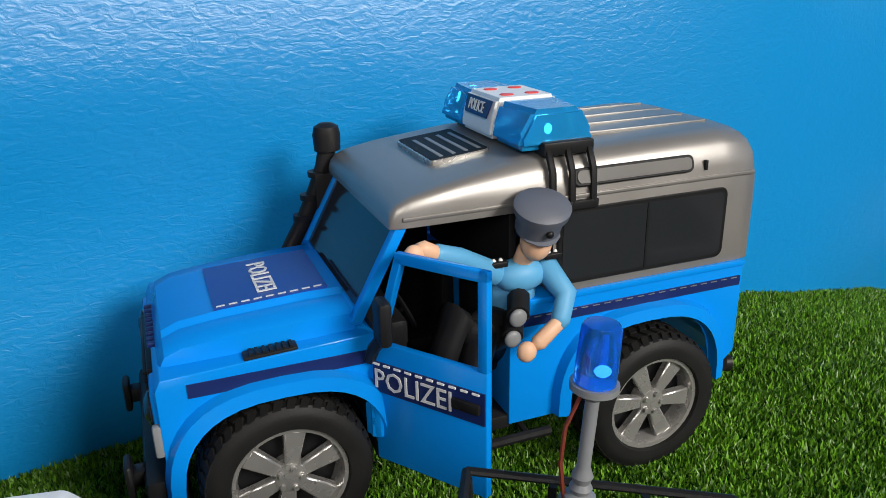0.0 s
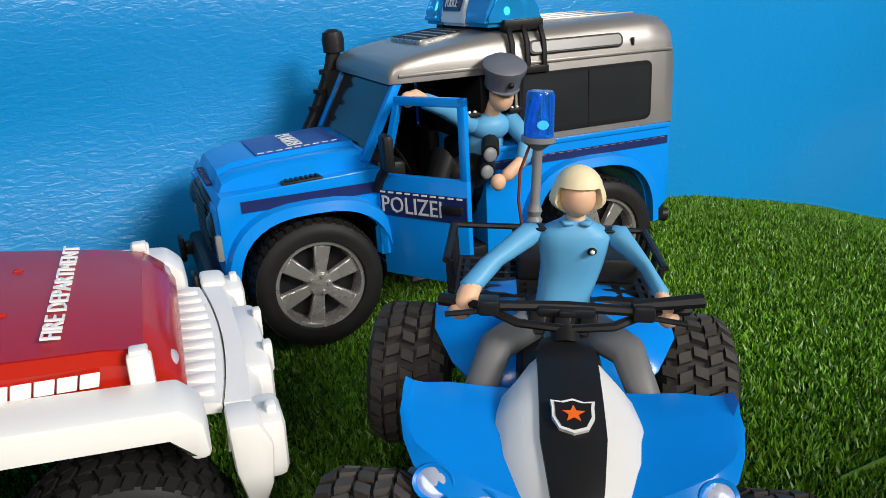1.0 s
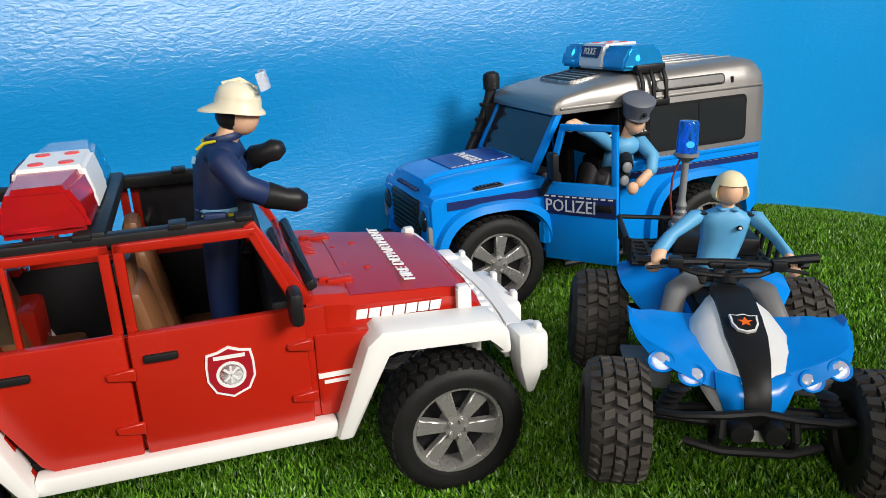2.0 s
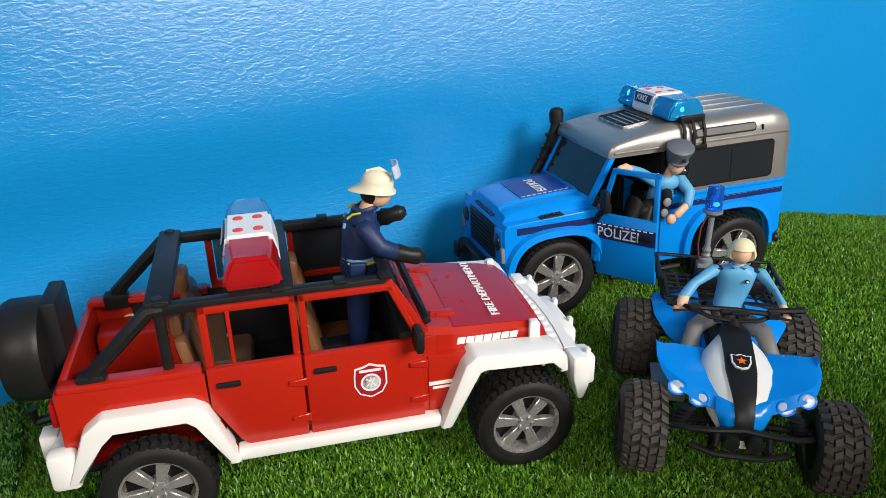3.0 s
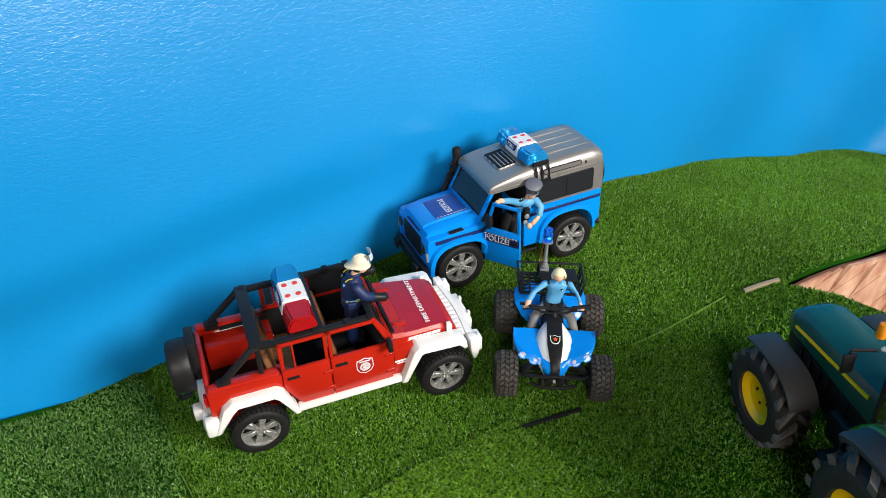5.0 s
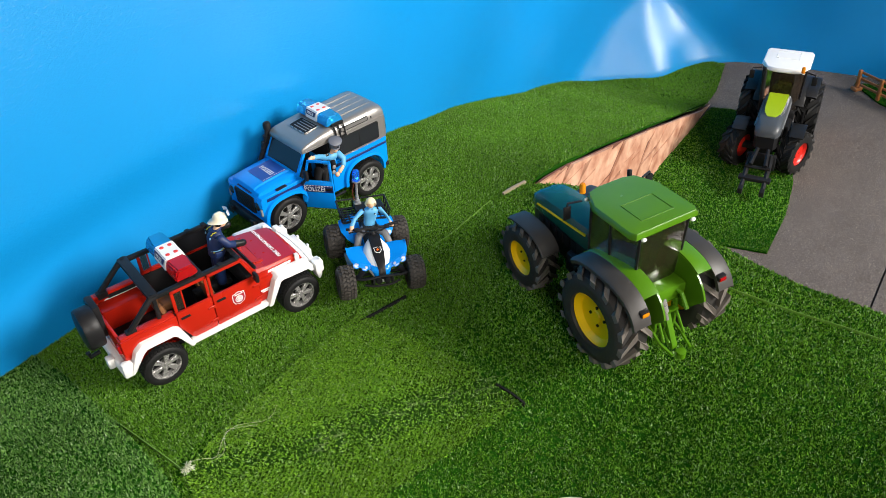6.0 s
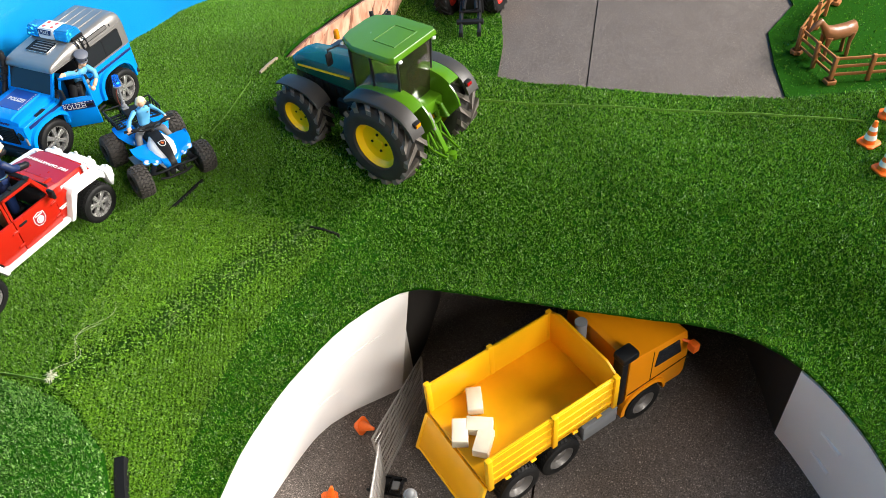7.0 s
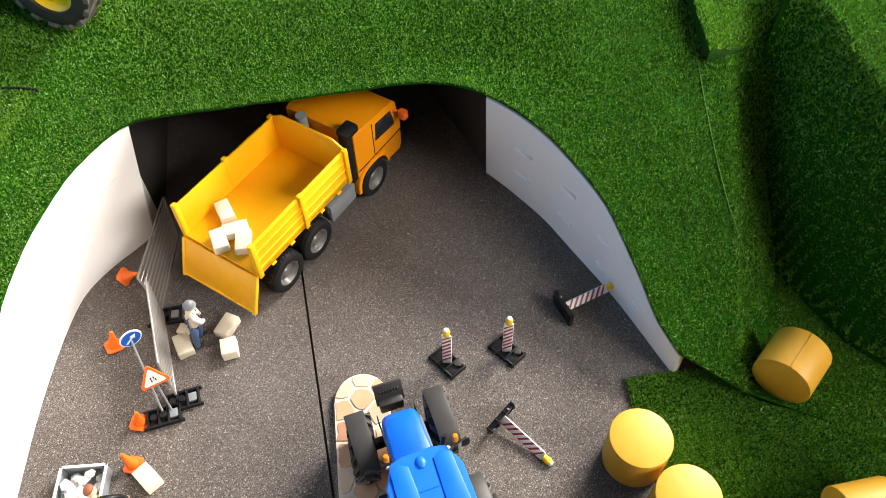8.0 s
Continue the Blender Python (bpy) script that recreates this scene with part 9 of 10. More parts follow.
def beacon_post(m, label, group, lamp=True):
    """A red-and-white marker post on a black foot."""
    t = thing("marker_post", m, label, "marker post", group)
    bm = bmesh.new()
    box(bm, -0.023, 0.023, -0.0125, 0.0125, 0, 0.0028, 0.001)
    for x in (-0.0215, -0.007, 0.007, 0.0215):
        box(bm, x - 0.0013, x + 0.0013, -0.0145, 0.0145, 0.0, 0.0072, 0.0008)
    for y in (-0.0115, 0.0115):
        box(bm, -0.0235, 0.0235, y - 0.0013, y + 0.0013, 0.0, 0.0064, 0.0008)
    for v in bm.verts:
        v.co = Matrix.Rotation(radians(-38), 4, "Z") @ v.co
    part("foot", bm, BLACK, t, "black foot")
    bm = bmesh.new()
    box(bm, 0.0095, 0.0195, -0.005, 0.005, 0.0028, 0.0068, 0.0008)
    part("insert", bm, FENDER_GREY, t)
    W, z0, z1 = 0.0064, 0.008, 0.074
    bm = bmesh.new()
    box(bm, -W, W, -0.0013, 0.0013, z0 - 0.006, z1, 0.0009)
    b = part("board", bm, STICKER_WHITE, t, "white board")
    z = z0
    while z < z1 - 0.006:
        for s in (-1, 1):
            bm = bmesh.new()
            pts = [(-W * 0.95, z), (W * 0.95, z + 0.0105), (W * 0.95, z + 0.0142), (-W * 0.95, z + 0.0037)]
            pts = [(x, min(q, z1 - 0.001)) for x, q in pts]
            prism(bm, pts, s * 0.0012, s * 0.0016, "y")
            part("stripe", bm, STRIPE_RED, b, "dark red stripe")
        z += 0.0088
    bm = bmesh.new()
    lathe(bm, [(0.0004, z1), (0.0042, z1), (0.0046, z1 + 0.002), (0.0046, z1 + 0.005), (0.0004, z1 + 0.005)], 16, "z")
    part("lamp_base", bm, HELMET_YELLOW, t, "yellow lamp base")
    bm = bmesh.new()
    lathe(bm, [(0.0004, z1 + 0.005), (0.0048, z1 + 0.005), (0.0052, z1 + 0.008), (0.0038, z1 + 0.0115), (0.0004, z1 + 0.013)], 16, "z")
    part("lamp", bm, HELMET_YELLOW, t, "yellow lamp")
    bm = bmesh.new()
    ball(bm, (0, 0, z1 + 0.0125), 1.0, 0, 10, (0.0036, 0.0036, 0.002))
    part("lamp_cap", bm, STICKER_WHITE, t, "white cap")
    return t


beacon_post(pose(0.253, -0.732, ROAD_Z, 0, 0, -65), "red and white marker post with yellow lamp, standing", "marker posts")
beacon_post(pose(0.312, -0.79, ROAD_Z, 0, 0, -62), "red and white marker post with yellow lamp, standing", "marker posts")
# one lies on the road, one leans on the wall
beacon_post(frame_m((0.220, -0.834, ROAD_Z + 0.0145), (0.98, -0.17, 0.0), (-0.02, -0.118, 0.98)) @ pose(0, 0, 0, 0, 0, 55), "red and white marker post fallen on the road", "marker posts")
beacon_post(frame_m((0.405, -0.822, ROAD_Z + 0.0145), (0.5, 0.85, 0.0), (-0.05, 0.03, 1.0)) @ pose(0, 0, 0, 0, 0, 40), "red and white marker post leaning on the wall", "marker posts")


# ---- cobbled traffic island ----
def island():
    t = thing("traffic_island", pose(0, 0, 0), "flat traffic island of peach cobbles with rounded end", "traffic island")
    d = np.array((-0.75, -0.66))
    n = np.array((0.66, -0.75))
    o = np.array((0.142, -0.672))
    r = 0.036
    out = [o + d * s + n * r for s in (0.5, 0.3, 0.15, 0.0)] + [o - d * r * 1.1 * math.sin(a) + n * r * math.cos(a) for a in np.linspace(0.2, math.pi - 0.2, 12)] + [o + d * s - n * r for s in (0.0, 0.15, 0.3, 0.5)]
    out = [tuple(p) for p in out]
    bm = bmesh.new()
    prism(bm, out, ROAD_Z, ROAD_Z + 0.0085, "z", 0.001)
    part("base", bm, material("island_joint", (0.74, 0.62, 0.5), 0.75, vary=0.08, scale=80), t, "pale joints")
    # cobbles: cells of a jittered net
    q = random.Random(12)
    seeds = []
    for i in range(-3, 26):
        for k in range(-1, 2):
            p = o + d * (i * 0.03 + (0.015 if k % 2 else 0) + q.uniform(-0.006, 0.006)) + n * (k * 0.026 + q.uniform(-0.005, 0.005))
            seeds.append(p)
    shades = [material("cobble_" + nm, c, 0.65, vary=0.12, scale=90, bump=0.1, random_vary=0.12) for nm, c in (("peach", (0.64, 0.36, 0.2)), ("cream", (0.7, 0.5, 0.33)), ("brown", (0.45, 0.23, 0.13)))]
    poly = np.array(out)
    shrunk = poly.mean(0) + (poly - poly.mean(0)) * 1.0
    for i, p in enumerate(seeds):
        if not inside(shrunk, np.array([p[0]]), np.array([p[1]]))[0]:
            continue
        cell = [p + np.array((math.cos(a), math.sin(a))) * 0.04 for a in np.linspace(0, 2 * math.pi, 24, endpoint=False)]
        for s in seeds:
            if s is p:
                continue
            v = s - p
            L = float(np.linalg.norm(v))
            if L > 0.09:
                continue
            v = v / L
            lim = L / 2 - 0.0013
            cell = [c - v * max(0.0, float((c - p) @ v) - lim) for c in cell]
        # keep to the island
        cc = []
        for c in cell:
            k = 1.0
            while k > 0.1 and not inside(shrunk, np.array([p[0] + (c[0] - p[0]) * k]), np.array([p[1] + (c[1] - p[1]) * k]))[0]:
                k -= 0.06
            cc.append(p + (c - p) * (k - (0.06 if k < 1 else 0)))
        bm = bmesh.new()
        lo = [bm.verts.new((c[0], c[1], ROAD_Z + 0.008)) for c in cc]
        hi = [bm.verts.new((p[0] + (c[0] - p[0]) * 0.94, p[1] + (c[1] - p[1]) * 0.94, ROAD_Z + 0.0098)) for c in cc]
        bm.faces.new(hi)
        for a in range(24):
            bm.faces.new((lo[a], lo[(a + 1) % 24], hi[(a + 1) % 24], hi[a]))
        bmesh.ops.remove_doubles(bm, verts=bm.verts[:], dist=0.0002)
        part("cobble", bm, shades[q.choice((0, 0, 1, 1, 2))], t)


island()


# ---- round straw bales ----
def bale(m, label):
    t = thing("straw_bale", m, label, "straw bale", "round bales")
    bm = bmesh.new()
    r, h = 0.0375, 0.063
    lathe(bm, [(0.0005, 0.0), (r - 0.0016, 0.0), (r - 0.0004, 0.0006), (r, 0.0018), (r, h - 0.0018), (r - 0.0004, h - 0.0006), (r - 0.0016, h), (0.0005, h)], 64, "z")
    part("roll", bm, STRAW, t)
    bm = bmesh.new()
    box(bm, r - 0.0012, r + 0.0009, -0.001, 0.001, 0.001, h - 0.001, 0.0004)
    part("seam", bm, STRAW, t)


LOW = ROAD_Z + 0.006
bale(pose(0.266, -0.999, LOW, 0, 0, 30), "yellow round straw bale standing at the road edge")
bale(pose(0.232, -1.073, LOW, 0, 0, 200), "yellow round straw bale standing beside another")
bale(frame_m((0.505, -1.119, LOW + 0.0375), (0.0, 0.0, 1.0), (0.12, 0.99, 0.0)), "yellow round straw bale lying on its side")
bale(frame_m((0.355, -1.27, LOW + 0.0375), (0, 0, 1), (0.7, 0.7, 0)), "yellow round straw bale lying on low turf")


# ---- road gang on the hill ----
def gravel_mat():
    pts = [(0.868, -0.482), (0.846, -0.545), (0.853, -0.592), (0.875, -0.612), (0.925, -0.634), (0.965, -0.622), (1.01, -0.582), (1.06, -0.53), (1.03, -0.47), (0.96, -0.435), (0.905, -0.442)]
    bm = bmesh.new()
    prism(bm, [tuple(p) for p in spline(pts + pts[:1], 0.02)[:-1]], 0.0025, 0.0075, "z", 0.001)
    return solid("gravel_mat", bm, ASPHALT, "dark gritty felt mat laid on the turf", "mat", pose(0, 0, 0))


gravel_mat()
for x, y, st in ((0.837, -0.438, 1), (0.905, -0.416, 1), (0.805, -0.485, 1), (0.833, -0.519, 0), (0.931, -0.652, 0), (0.968, -0.655, 1)):
    cone(pose(x, y, ground(x, y, 0.003), 0, 0, 25 + 400 * x) @ Matrix.Scale(0.88, 4), st, "orange and white striped cone on the turf" if st else "plain orange traffic cone on the turf", "cones on the hill")
worker(pose(0.85, -0.489, ground(0.85, -0.489, 0.004), 0, 0, -30) @ Matrix.Scale(0.9, 4), "toy workman in orange swinging a pickaxe", [WORK_ORANGE, WORK_ORANGE, SKIN, SLEEVE, BLACK, CONE_ORANGE, TIMBER, GREY_PRINT], 48, tool=True)
worker(pose(0.837, -0.564, ground(0.837, -0.564, 0.004), 0, 0, -38) @ Matrix.Scale(0.9, 4), "toy workman in orange with yellow helmet, stooping", [WORK_ORANGE, WORK_ORANGE, SKIN, SLEEVE, BLACK, HELMET_YELLOW], 52)
for i, (x, y) in enumerate(((0.893, -0.478), (0.915, -0.49), (0.925, -0.468), (0.89, -0.51), (0.905, -0.515), (0.882, -0.497), (0.935, -0.6))):
    solid("white_stone", stone_bm(0.0085 + 0.001 * (i % 3), 300 + i, 0.6), WHITE_STONE, "white stone lying on the gravel mat", "stone", pose(x, y, 0.0102, 0, 0, 50 * i), group="stones on the mat")
bm = bmesh.new()
box(bm, -0.022, 0.022, -0.005, 0.005, 0, 0.004, 0.001)
solid("trowel_board", bm, TIMBER, "brown float board on the gravel mat", "tool", pose(0.893, -0.585, 0.0078, 0, 0, -35))


def wheelbarrow():
    t = thing("wheelbarrow", pose(0.985, -0.51, 0.0078, 0, 0, -20), "grey toy wheelbarrow with silver handles", "wheelbarrow")
    bm = bmesh.new()
    def ring(z, a, b, w):
        return [(a, -w, z), (b, -w, z), (b, w, z), (a, w, z)]
    loft(bm, [ring(0.018, -0.012, 0.018, 0.012), ring(0.042, -0.024, 0.036, 0.02), ring(0.0425, -0.022, 0.034, 0.0185), ring(0.02, -0.01, 0.016, 0.0105)])
    part("tub", bm, GREY, t, "grey tub")
    for s in (1, -1):
        bm = bmesh.new()
        tube(bm, [(0.04, s * 0.004, 0.01), (-0.01, s * 0.014, 0.018), (-0.055, s * 0.017, 0.036)], 0.0016, 6)
        part("handle", bm, RIM, t, "silver handle")
        bm = bmesh.new()
        tube(bm, [(-0.008, s * 0.014, 0.018), (-0.018, s * 0.014, 0.0015), (-0.026, s * 0.015, 0.023)], 0.0014, 6)
        part("leg", bm, RIM, t)
    bm = bmesh.new()
    lathe(bm, [(0.0005, -0.003), (0.009, -0.0035), (0.0115, -0.002), (0.0115, 0.002), (0.009, 0.0035), (0.0005, 0.003)], 20, "y", (0.04, 0, 0.0116))
    part("wheel", bm, BLACK, t)


wheelbarrow()


def breaker():
    t = thing("jackhammer", pose(1.005, -0.565, 0.0078, 18, 12, 10), "yellow toy jackhammer standing on its chisel", "jackhammer")
    bm = bmesh.new()
    lathe(bm, [(0.0004, 0.018), (0.004, 0.018), (0.0055, 0.024), (0.006, 0.04), (0.0048, 0.048), (0.0004, 0.048)], 16, "z")
    part("body", bm, HELMET_YELLOW, t, "yellow body")
    bm = bmesh.new()
    lathe(bm, [(0.0003, 0.0), (0.0012, 0.003), (0.0015, 0.018), (0.0003, 0.018)], 10, "z")
    part("chisel", bm, RIM, t)
    bm = bmesh.new()
    tube(bm, [(0, -0.013, 0.054), (0, 0, 0.049), (0, 0.013, 0.054)], 0.0017, 8)
    part("handle", bm, RIM, t)


breaker()


def pallet():
    t = thing("pallet", pose(1.01, -0.635, 0.003, 0, 0, -40), "pale wooden toy pallet lying on the turf", "pallet")
    pine = material("pallet_pine", (0.68, 0.47, 0.24), 0.6, vary=0.15, scale=80, bump=0.1)
    for k in range(5):
        bm = bmesh.new()
        box(bm, -0.03, 0.03, -0.024 + k * 0.0108, -0.0155 + k * 0.0108, 0.0065, 0.009, 0.0005)
        part("board", bm, pine, t)
    for k in range(3):
        bm = bmesh.new()
        x = -0.027 + k * 0.027
        box(bm, x - 0.003, x + 0.003, -0.024, 0.028, 0.0, 0.0065, 0.0005)
        part("bearer", bm, pine, t)


pallet()


# ---- the toy farm ----
FENCE_WOOD = material("fence_brown_plastic", (0.3, 0.115, 0.035), 0.5, vary=0.2, scale=60, bump=0.1)


def rail_fence(a, b, label, rails=3, tall=0.055, group="farm fences", brace=True):
    a, b = Vector((*a, LOW)), Vector((*b, LOW))
    d = b - a
    L = d.length
    t = thing("rail_fence", frame_m(a, d, Vector((-d.y, d.x, 0))), label, "fence", group)
    n = 2
    for i in range(n + 1):
        x = L * i / n
        bm = bmesh.new()
        box(bm, x - 0.004, x + 0.004, -0.004, 0.004, 0, tall, 0.0012)
        if i % 2 == 0:
            box(bm, x - 0.0095, x + 0.0095, -0.011, 0.011, 0, 0.009, 0.002)
        part("post", bm, FENCE_WOOD, t)
    for k in range(rails):
        z = tall * (0.28 + 0.6 * k / max(1, rails - 1))
        bm = bmesh.new()
        box(bm, 0.004, L - 0.004, 0.002, 0.0055, z - 0.0032, z + 0.0032, 0.001)
        part("rail", bm, FENCE_WOOD, t)
    return t


line = [(1.283, 0.935), (1.317, 0.805), (1.369, 0.654), (1.449, 0.502), (1.55, 0.385)]
for a, b in zip(line, line[1:]):
    rail_fence(a, b, "brown toy rail fence along the farm road")
# paddock of boards
for a, b in (((1.338, 0.033), (1.30, -0.085)), ((1.30, -0.085), (1.43, -0.165)), ((1.43, -0.165), (1.56, -0.235)), ((1.338, 0.033), (1.45, 0.08)), ((1.45, 0.08), (1.57, 0.12))):
    rail_fence(a, b, "brown toy paddock fence with three rails", group="paddock fences", tall=0.062)


def farm_animal():
    """A plain plastic shape, standing on four legs."""
    bm = bmesh.new()
    rings = []
    for x, z, rx, rz in ((-0.042, 0.062, 0.004, 0.006), (-0.036, 0.06, 0.014, 0.017), (-0.015, 0.058, 0.0155, 0.0165), (0.012, 0.058, 0.015, 0.017), (0.03, 0.064, 0.0115, 0.016), (0.042, 0.08, 0.007, 0.012), (0.052, 0.094, 0.006, 0.008), (0.064, 0.088, 0.0055, 0.0065), (0.074, 0.078, 0.0035, 0.0045)):
        rings.append([(x, rx * math.cos(a), z + rz * math.sin(a)) for a in np.linspace(0, 2 * math.pi, 12, endpoint=False)])
    loft(bm, rings)
    for x in (-0.03, 0.026):
        for y in (-0.009, 0.009):
            tube(bm, [(x, y, 0.055), (x + 0.002, y, 0.03), (x, y, 0.0)], [0.007, 0.0038, 0.0045], 8)
    return solid("farm_animal", bm, BROWN, "plain brown plastic farm animal in the paddock", "toy animal", pose(1.385, -0.02, LOW, 0, 0, 165), angle=60)


farm_animal()


def barn():
    t = thing("barn", pose(1.618, 0.645, LOW, 0, 0, 128), "toy barn with brown walls and red roof", "toy barn")
    planks = material("barn_plank", (0.34, 0.12, 0.04), 0.55, vary=0.25, scale=30, bump=0.15, random_vary=0.15)
    L, W, H, R = 0.17, 0.08, 0.13, 0.185
    bm = bmesh.new()
    for y in (-W, W):
        box(bm, -L, L, y - 0.003, y + 0.003, 0, H, 0.001)
    for x in (-L, L):
        prism(bm, [(-W, 0), (W, 0), (W, H), (0, R), (-W, H)], x - 0.003, x + 0.003, "x")
    part("wall", bm, planks, t)
    for s in (1, -1):
        for k in range(14):
            x = -L + 0.012 + k * 0.0243
            bm = bmesh.new()
            box(bm, x - 0.0107, x + 0.0107, s * (W + 0.003), s * (W + 0.005), 0.002, H - 0.002, 0.0008)
            part("plank", bm, planks, t)
        bm = bmesh.new()
        prism(bm, [(0, R + 0.002), (s * (W + 0.02), H - 0.012), (s * (W + 0.02), H - 0.005), (0, R + 0.01)], -L - 0.015, L + 0.015, "x", 0.001)
        part("roof", bm, material("barn_roof_red", (0.42, 0.03, 0.04), 0.45, vary=0.12, scale=30), t, "red roof")
    bm = bmesh.new()
    box(bm, -0.05, 0.05, W + 0.005, W + 0.0085, 0.0, 0.105, 0.001)
    part("door", bm, material("barn_door", (0.22, 0.08, 0.03), 0.5, vary=0.2, scale=40), t, "darker barn door")


barn()


def shed():
    t = thing("shed", pose(1.42, -0.52, LOW, 0, 0, -35), "dark toy shed with a red roof", "toy shed")
    L, W, H, R = 0.12, 0.09, 0.16, 0.215
    bm = bmesh.new()
    for y in (-W, W):
        box(bm, -L, L, y - 0.003, y + 0.003, 0, H, 0.001)
    for x in (-L, L):
        prism(bm, [(-W, 0), (W, 0), (W, H), (0, R), (-W, H)], x - 0.003, x + 0.003, "x")
    part("wall", bm, FENDER_GREY, t, "dark grey wall")
    for s in (1, -1):
        bm = bmesh.new()
        prism(bm, [(0, R + 0.002), (s * (W + 0.015), H - 0.01), (s * (W + 0.015), H - 0.004), (0, R + 0.008)], -L - 0.012, L + 0.012, "x", 0.001)
        part("roof", bm, RED, t, "red roof")


shed()


# ---- seams, threads and slots of the terrain ----
def strip(name, pts, z_of, w, h, mat, label):
    p = spline(pts, 0.01)
    tan = np.gradient(p, axis=0)
    n = np.stack((-tan[:, 1], tan[:, 0]), -1) / np.linalg.norm(tan, axis=1)[:, None]
    bm = bmesh.new()
    rings = []
    for q, k in zip(p, n):
        z = float(np.atleast_1d(z_of(q[0], q[1]))[0])
        rings.append([(q[0] - k[0] * w, q[1] - k[1] * w, z - 0.002), (q[0] + k[0] * w, q[1] + k[1] * w, z - 0.002), (q[0] + k[0] * w * 0.6, q[1] + k[1] * w * 0.6, z + h), (q[0] - k[0] * w * 0.6, q[1] - k[1] * w * 0.6, z + h)])
    loft(bm, rings)
    return solid(name, bm, mat, label, "seam", kind="structure")


THREAD = material("pale_thread", (0.12, 0.25, 0.03), 0.6, vary=0.3, scale=200)
strip("trim_edge", [(0.236, 0.268), (0.255, 0.282), (0.279, 0.3)], hill, 0.003, 0.005, material("white_foam_edge", (0.3, 0.24, 0.16), 0.7, vary=0.08, scale=60), "white foam edge of the turf ramp")
strip("trim_stitch", [(0.40, 0.09), (0.483, -0.026), (0.66, -0.196), (0.806, -0.337), (0.874, -0.404)], hill, 0.0006, 0.0038, THREAD, "pale stitched seam across the turf")
strip("trim_seam", [(0.214, 0.257), (0.163, 0.206), (0.109, 0.159)], hill, 0.0003, 0.0032, THREAD, "pale seam between turf pieces")
# raised near-black strips paint the shade in the slits and the gap
strip("trim_slit", [(-0.004, 0.018), (0.028, 0.037), (0.061, 0.055)], hill, 0.0016, 0.0048, DARK, "near-black strip painting the shade in a slit between turf pieces")
strip("trim_slit", [(0.153, -0.103), (0.168, -0.116), (0.182, -0.131)], hill, 0.002, 0.0052, DARK, "near-black strip painting the shade in a slit between turf pieces")
strip("trim_slit", [(-0.166, -0.3), (-0.176, -0.33), (-0.186, -0.37)], hill, 0.0085, 0.0085, DARK, "near-black strip painting the shade in the gap beside the mound")
strip("trim_fold", [(0.80, -0.79), (0.764, -0.821), (0.673, -0.896), (0.591, -0.975), (0.545, -1.06)], hill, 0.0004, 0.003, THREAD, "pale fold line of the turf slope")


FRINGE = material("turf_fringe", (0.13, 0.27, 0.04), 0.7, vary=0.5, scale=400)
strip("trim_fringe", [(-0.423, 0.028), (-0.36, -0.03), (-0.30, -0.086), (-0.203, -0.179)], hill, 0.0008, 0.0042, FRINGE, "pale frayed edge of a turf piece")
strip("trim_fringe", [(-0.186, -0.152), (-0.138, -0.094), (-0.08, -0.037), (-0.031, 0.007), (-0.004, 0.032)], hill, 0.0006, 0.004, FRINGE, "pale frayed edge of a turf piece")


def dry_strands():
    """Dead pale strands lying along the bald streak of the patch."""
    r = random.Random(11)
    bm = bmesh.new()
    for _ in range(42):
        x = r.uniform(-0.08, 0.15)
        y = -0.139 + 0.2 * x + 0.006 * math.sin(21 * x) + r.gauss(0, 0.007)
        a, n = math.atan(0.2) + r.gauss(0, 0.25), r.uniform(0.003, 0.011)
        d = (math.cos(a) * n, math.sin(a) * n)
        z = float(hill(x, y)[0]) + 0.006
        tube(bm, [(x - d[0], y - d[1], z - 0.001), (x, y, z + 0.0008), (x + d[0], y + d[1], z - 0.001)], 0.00022, 4)
    return solid("dry_strands", bm, material("dead_turf_strand", (0.2, 0.27, 0.1), 0.7, vary=0.3, scale=300), "pale dead strands on the worn streak of turf", "turf strands", kind="stuff")


dry_strands()


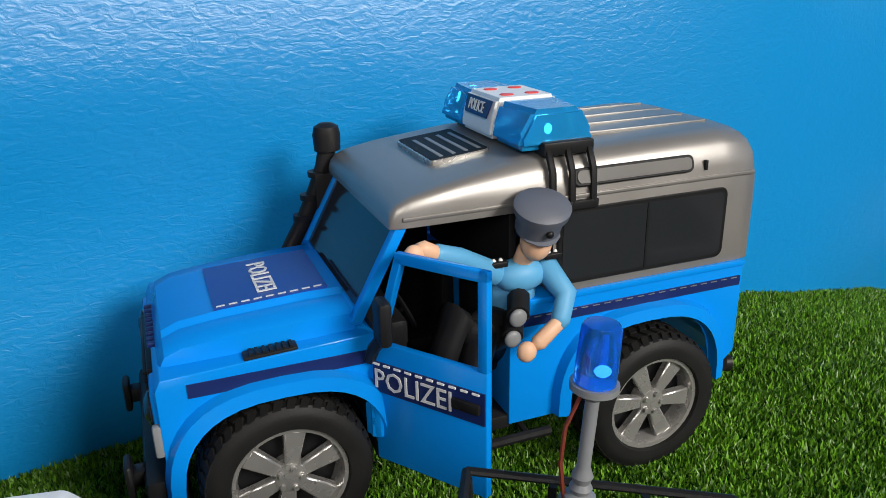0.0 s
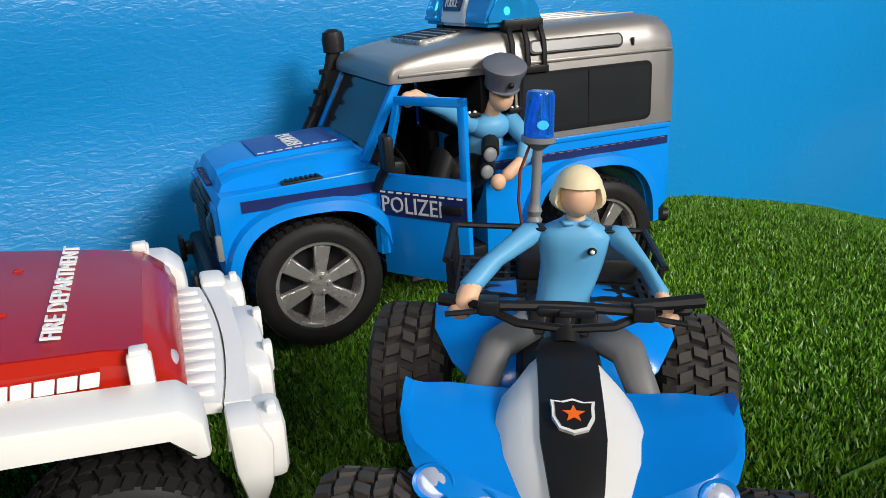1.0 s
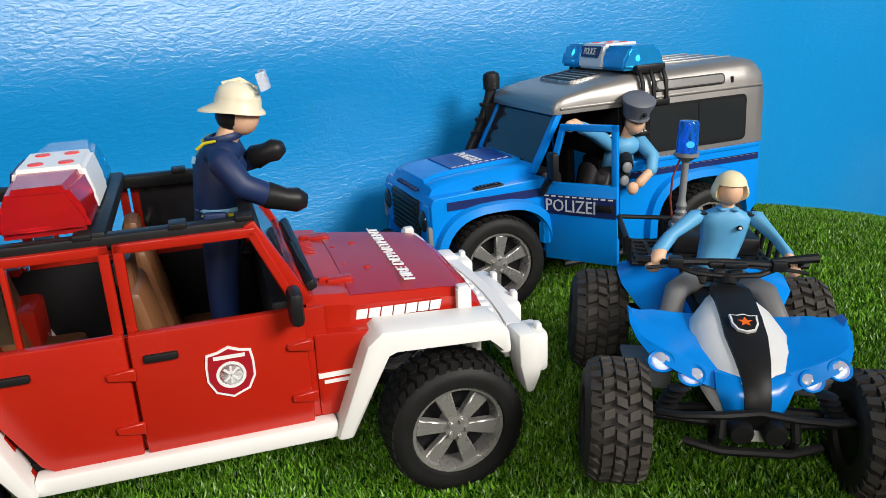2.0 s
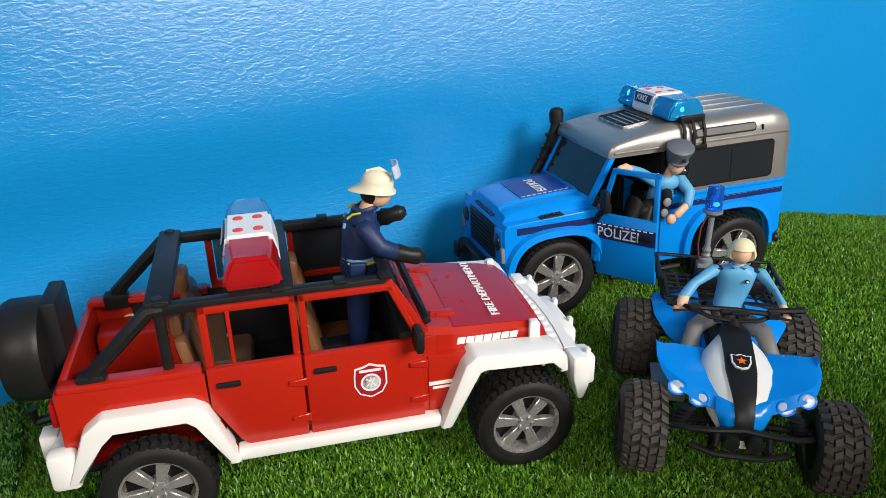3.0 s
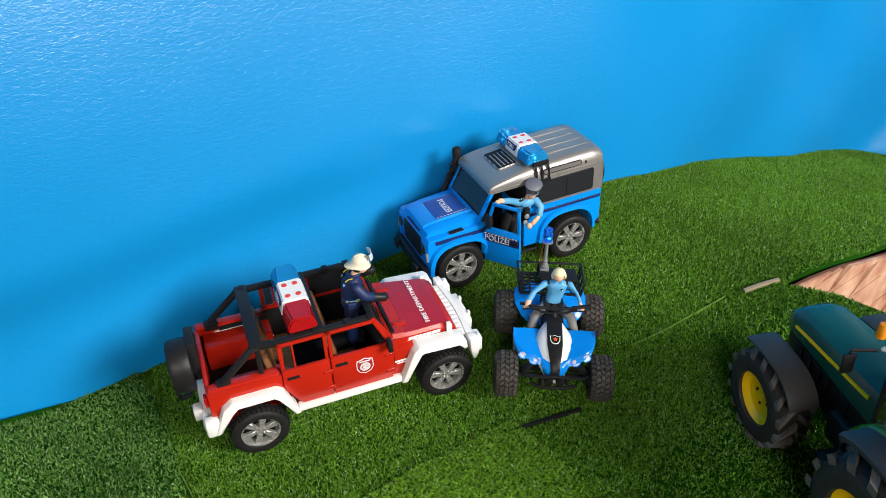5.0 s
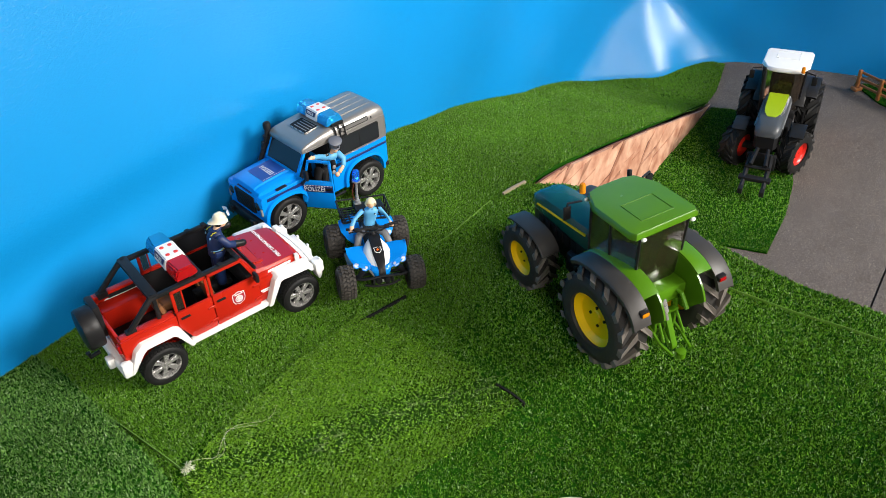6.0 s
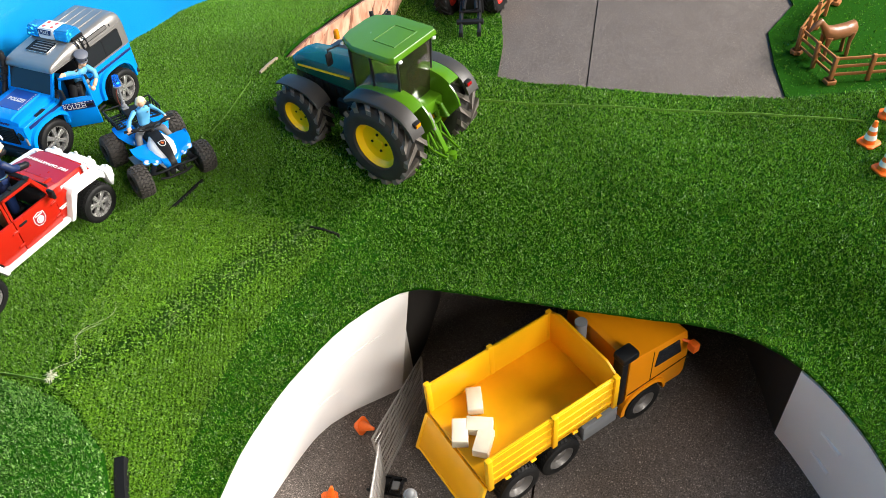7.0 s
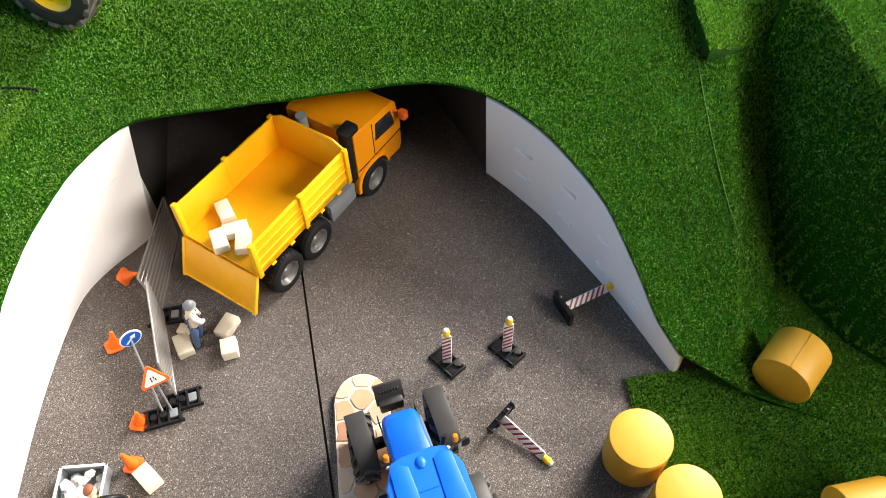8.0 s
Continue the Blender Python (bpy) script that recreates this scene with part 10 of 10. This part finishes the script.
def loose_thread():
    q = random.Random(5)
    bm = bmesh.new()
    for i in range(30):
        a = q.uniform(0, 6.28)
        r = q.uniform(0.003, 0.009)
        z = ground(-0.2, -0.177, 0.006)
        tube(bm, [(-0.2, -0.177, z), (-0.2 + r * math.cos(a) * 0.6, -0.177 + r * math.sin(a) * 0.6, z + q.uniform(0.001, 0.005)), (-0.2 + r * math.cos(a), -0.177 + r * math.sin(a), z + q.uniform(-0.001, 0.003))], 0.0005, 5)
    pts = []
    for i in range(16):
        u = i / 15
        x, y = -0.2 + 0.09 * u + 0.008 * math.sin(9 * u), -0.177 + 0.072 * u + 0.007 * math.cos(11 * u)
        pts.append((x, y, ground(x, y, 0.0075)))
    tube(bm, pts, 0.0002, 5)
    tube(bm, [(x + 0.006 * math.sin(i), y - 0.004, z) for i, (x, y, z) in enumerate(pts[4:12])], 0.00018, 5)
    return solid("loose_thread", bm, material("pale_fibre", (0.5, 0.52, 0.36), 0.6), "frayed pale thread knot lying on the turf", "thread")


loose_thread()


def wall_creases():
    wall = bpy.data.objects["wall_left"]
    top, foot = resample(left_top), resample(left_foot)
    # greyer strips: the shade of folds and dents put into colour
    crease = material("crease_shade_foam", (0.62, 0.6, 0.58), 0.8, vary=0.1)
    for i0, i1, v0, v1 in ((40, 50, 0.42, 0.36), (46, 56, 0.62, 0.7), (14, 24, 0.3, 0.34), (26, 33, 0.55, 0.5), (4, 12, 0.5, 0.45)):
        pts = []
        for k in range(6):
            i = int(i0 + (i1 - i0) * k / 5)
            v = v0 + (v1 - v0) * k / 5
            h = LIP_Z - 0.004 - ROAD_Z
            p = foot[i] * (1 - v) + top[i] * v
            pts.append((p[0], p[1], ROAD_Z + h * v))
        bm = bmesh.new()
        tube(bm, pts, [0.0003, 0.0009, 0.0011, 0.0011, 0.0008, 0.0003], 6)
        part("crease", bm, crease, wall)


wall_creases()


def wall_slots():
    wall = bpy.data.objects["wall_right"]
    for i, v in ((10, 0.62), (10, 0.32), (22, 0.66), (23, 0.3), (34, 0.62), (36, 0.25), (46, 0.5)):
        a, b = right_line[i], right_top[i]
        zt = float(hill(*b)[0]) - 0.008
        p = Vector((a[0] + (b[0] - a[0]) * v, a[1] + (b[1] - a[1]) * v, ROAD_Z + (zt - ROAD_Z) * v))
        d = Vector((*(right_line[i + 2] - right_line[i - 2]), 0)).normalized()
        up = Vector((b[0] - a[0], b[1] - a[1], zt - ROAD_Z)).normalized()
        bm = bmesh.new()
        box(bm, -0.017, 0.017, -0.0028, 0.0028, -0.0022, 0.0022, 0.001, m=frame_m(p, d, up))
        part("slot", bm, material("slot_foam", (0.86, 0.85, 0.84), 0.7), wall)


wall_slots()
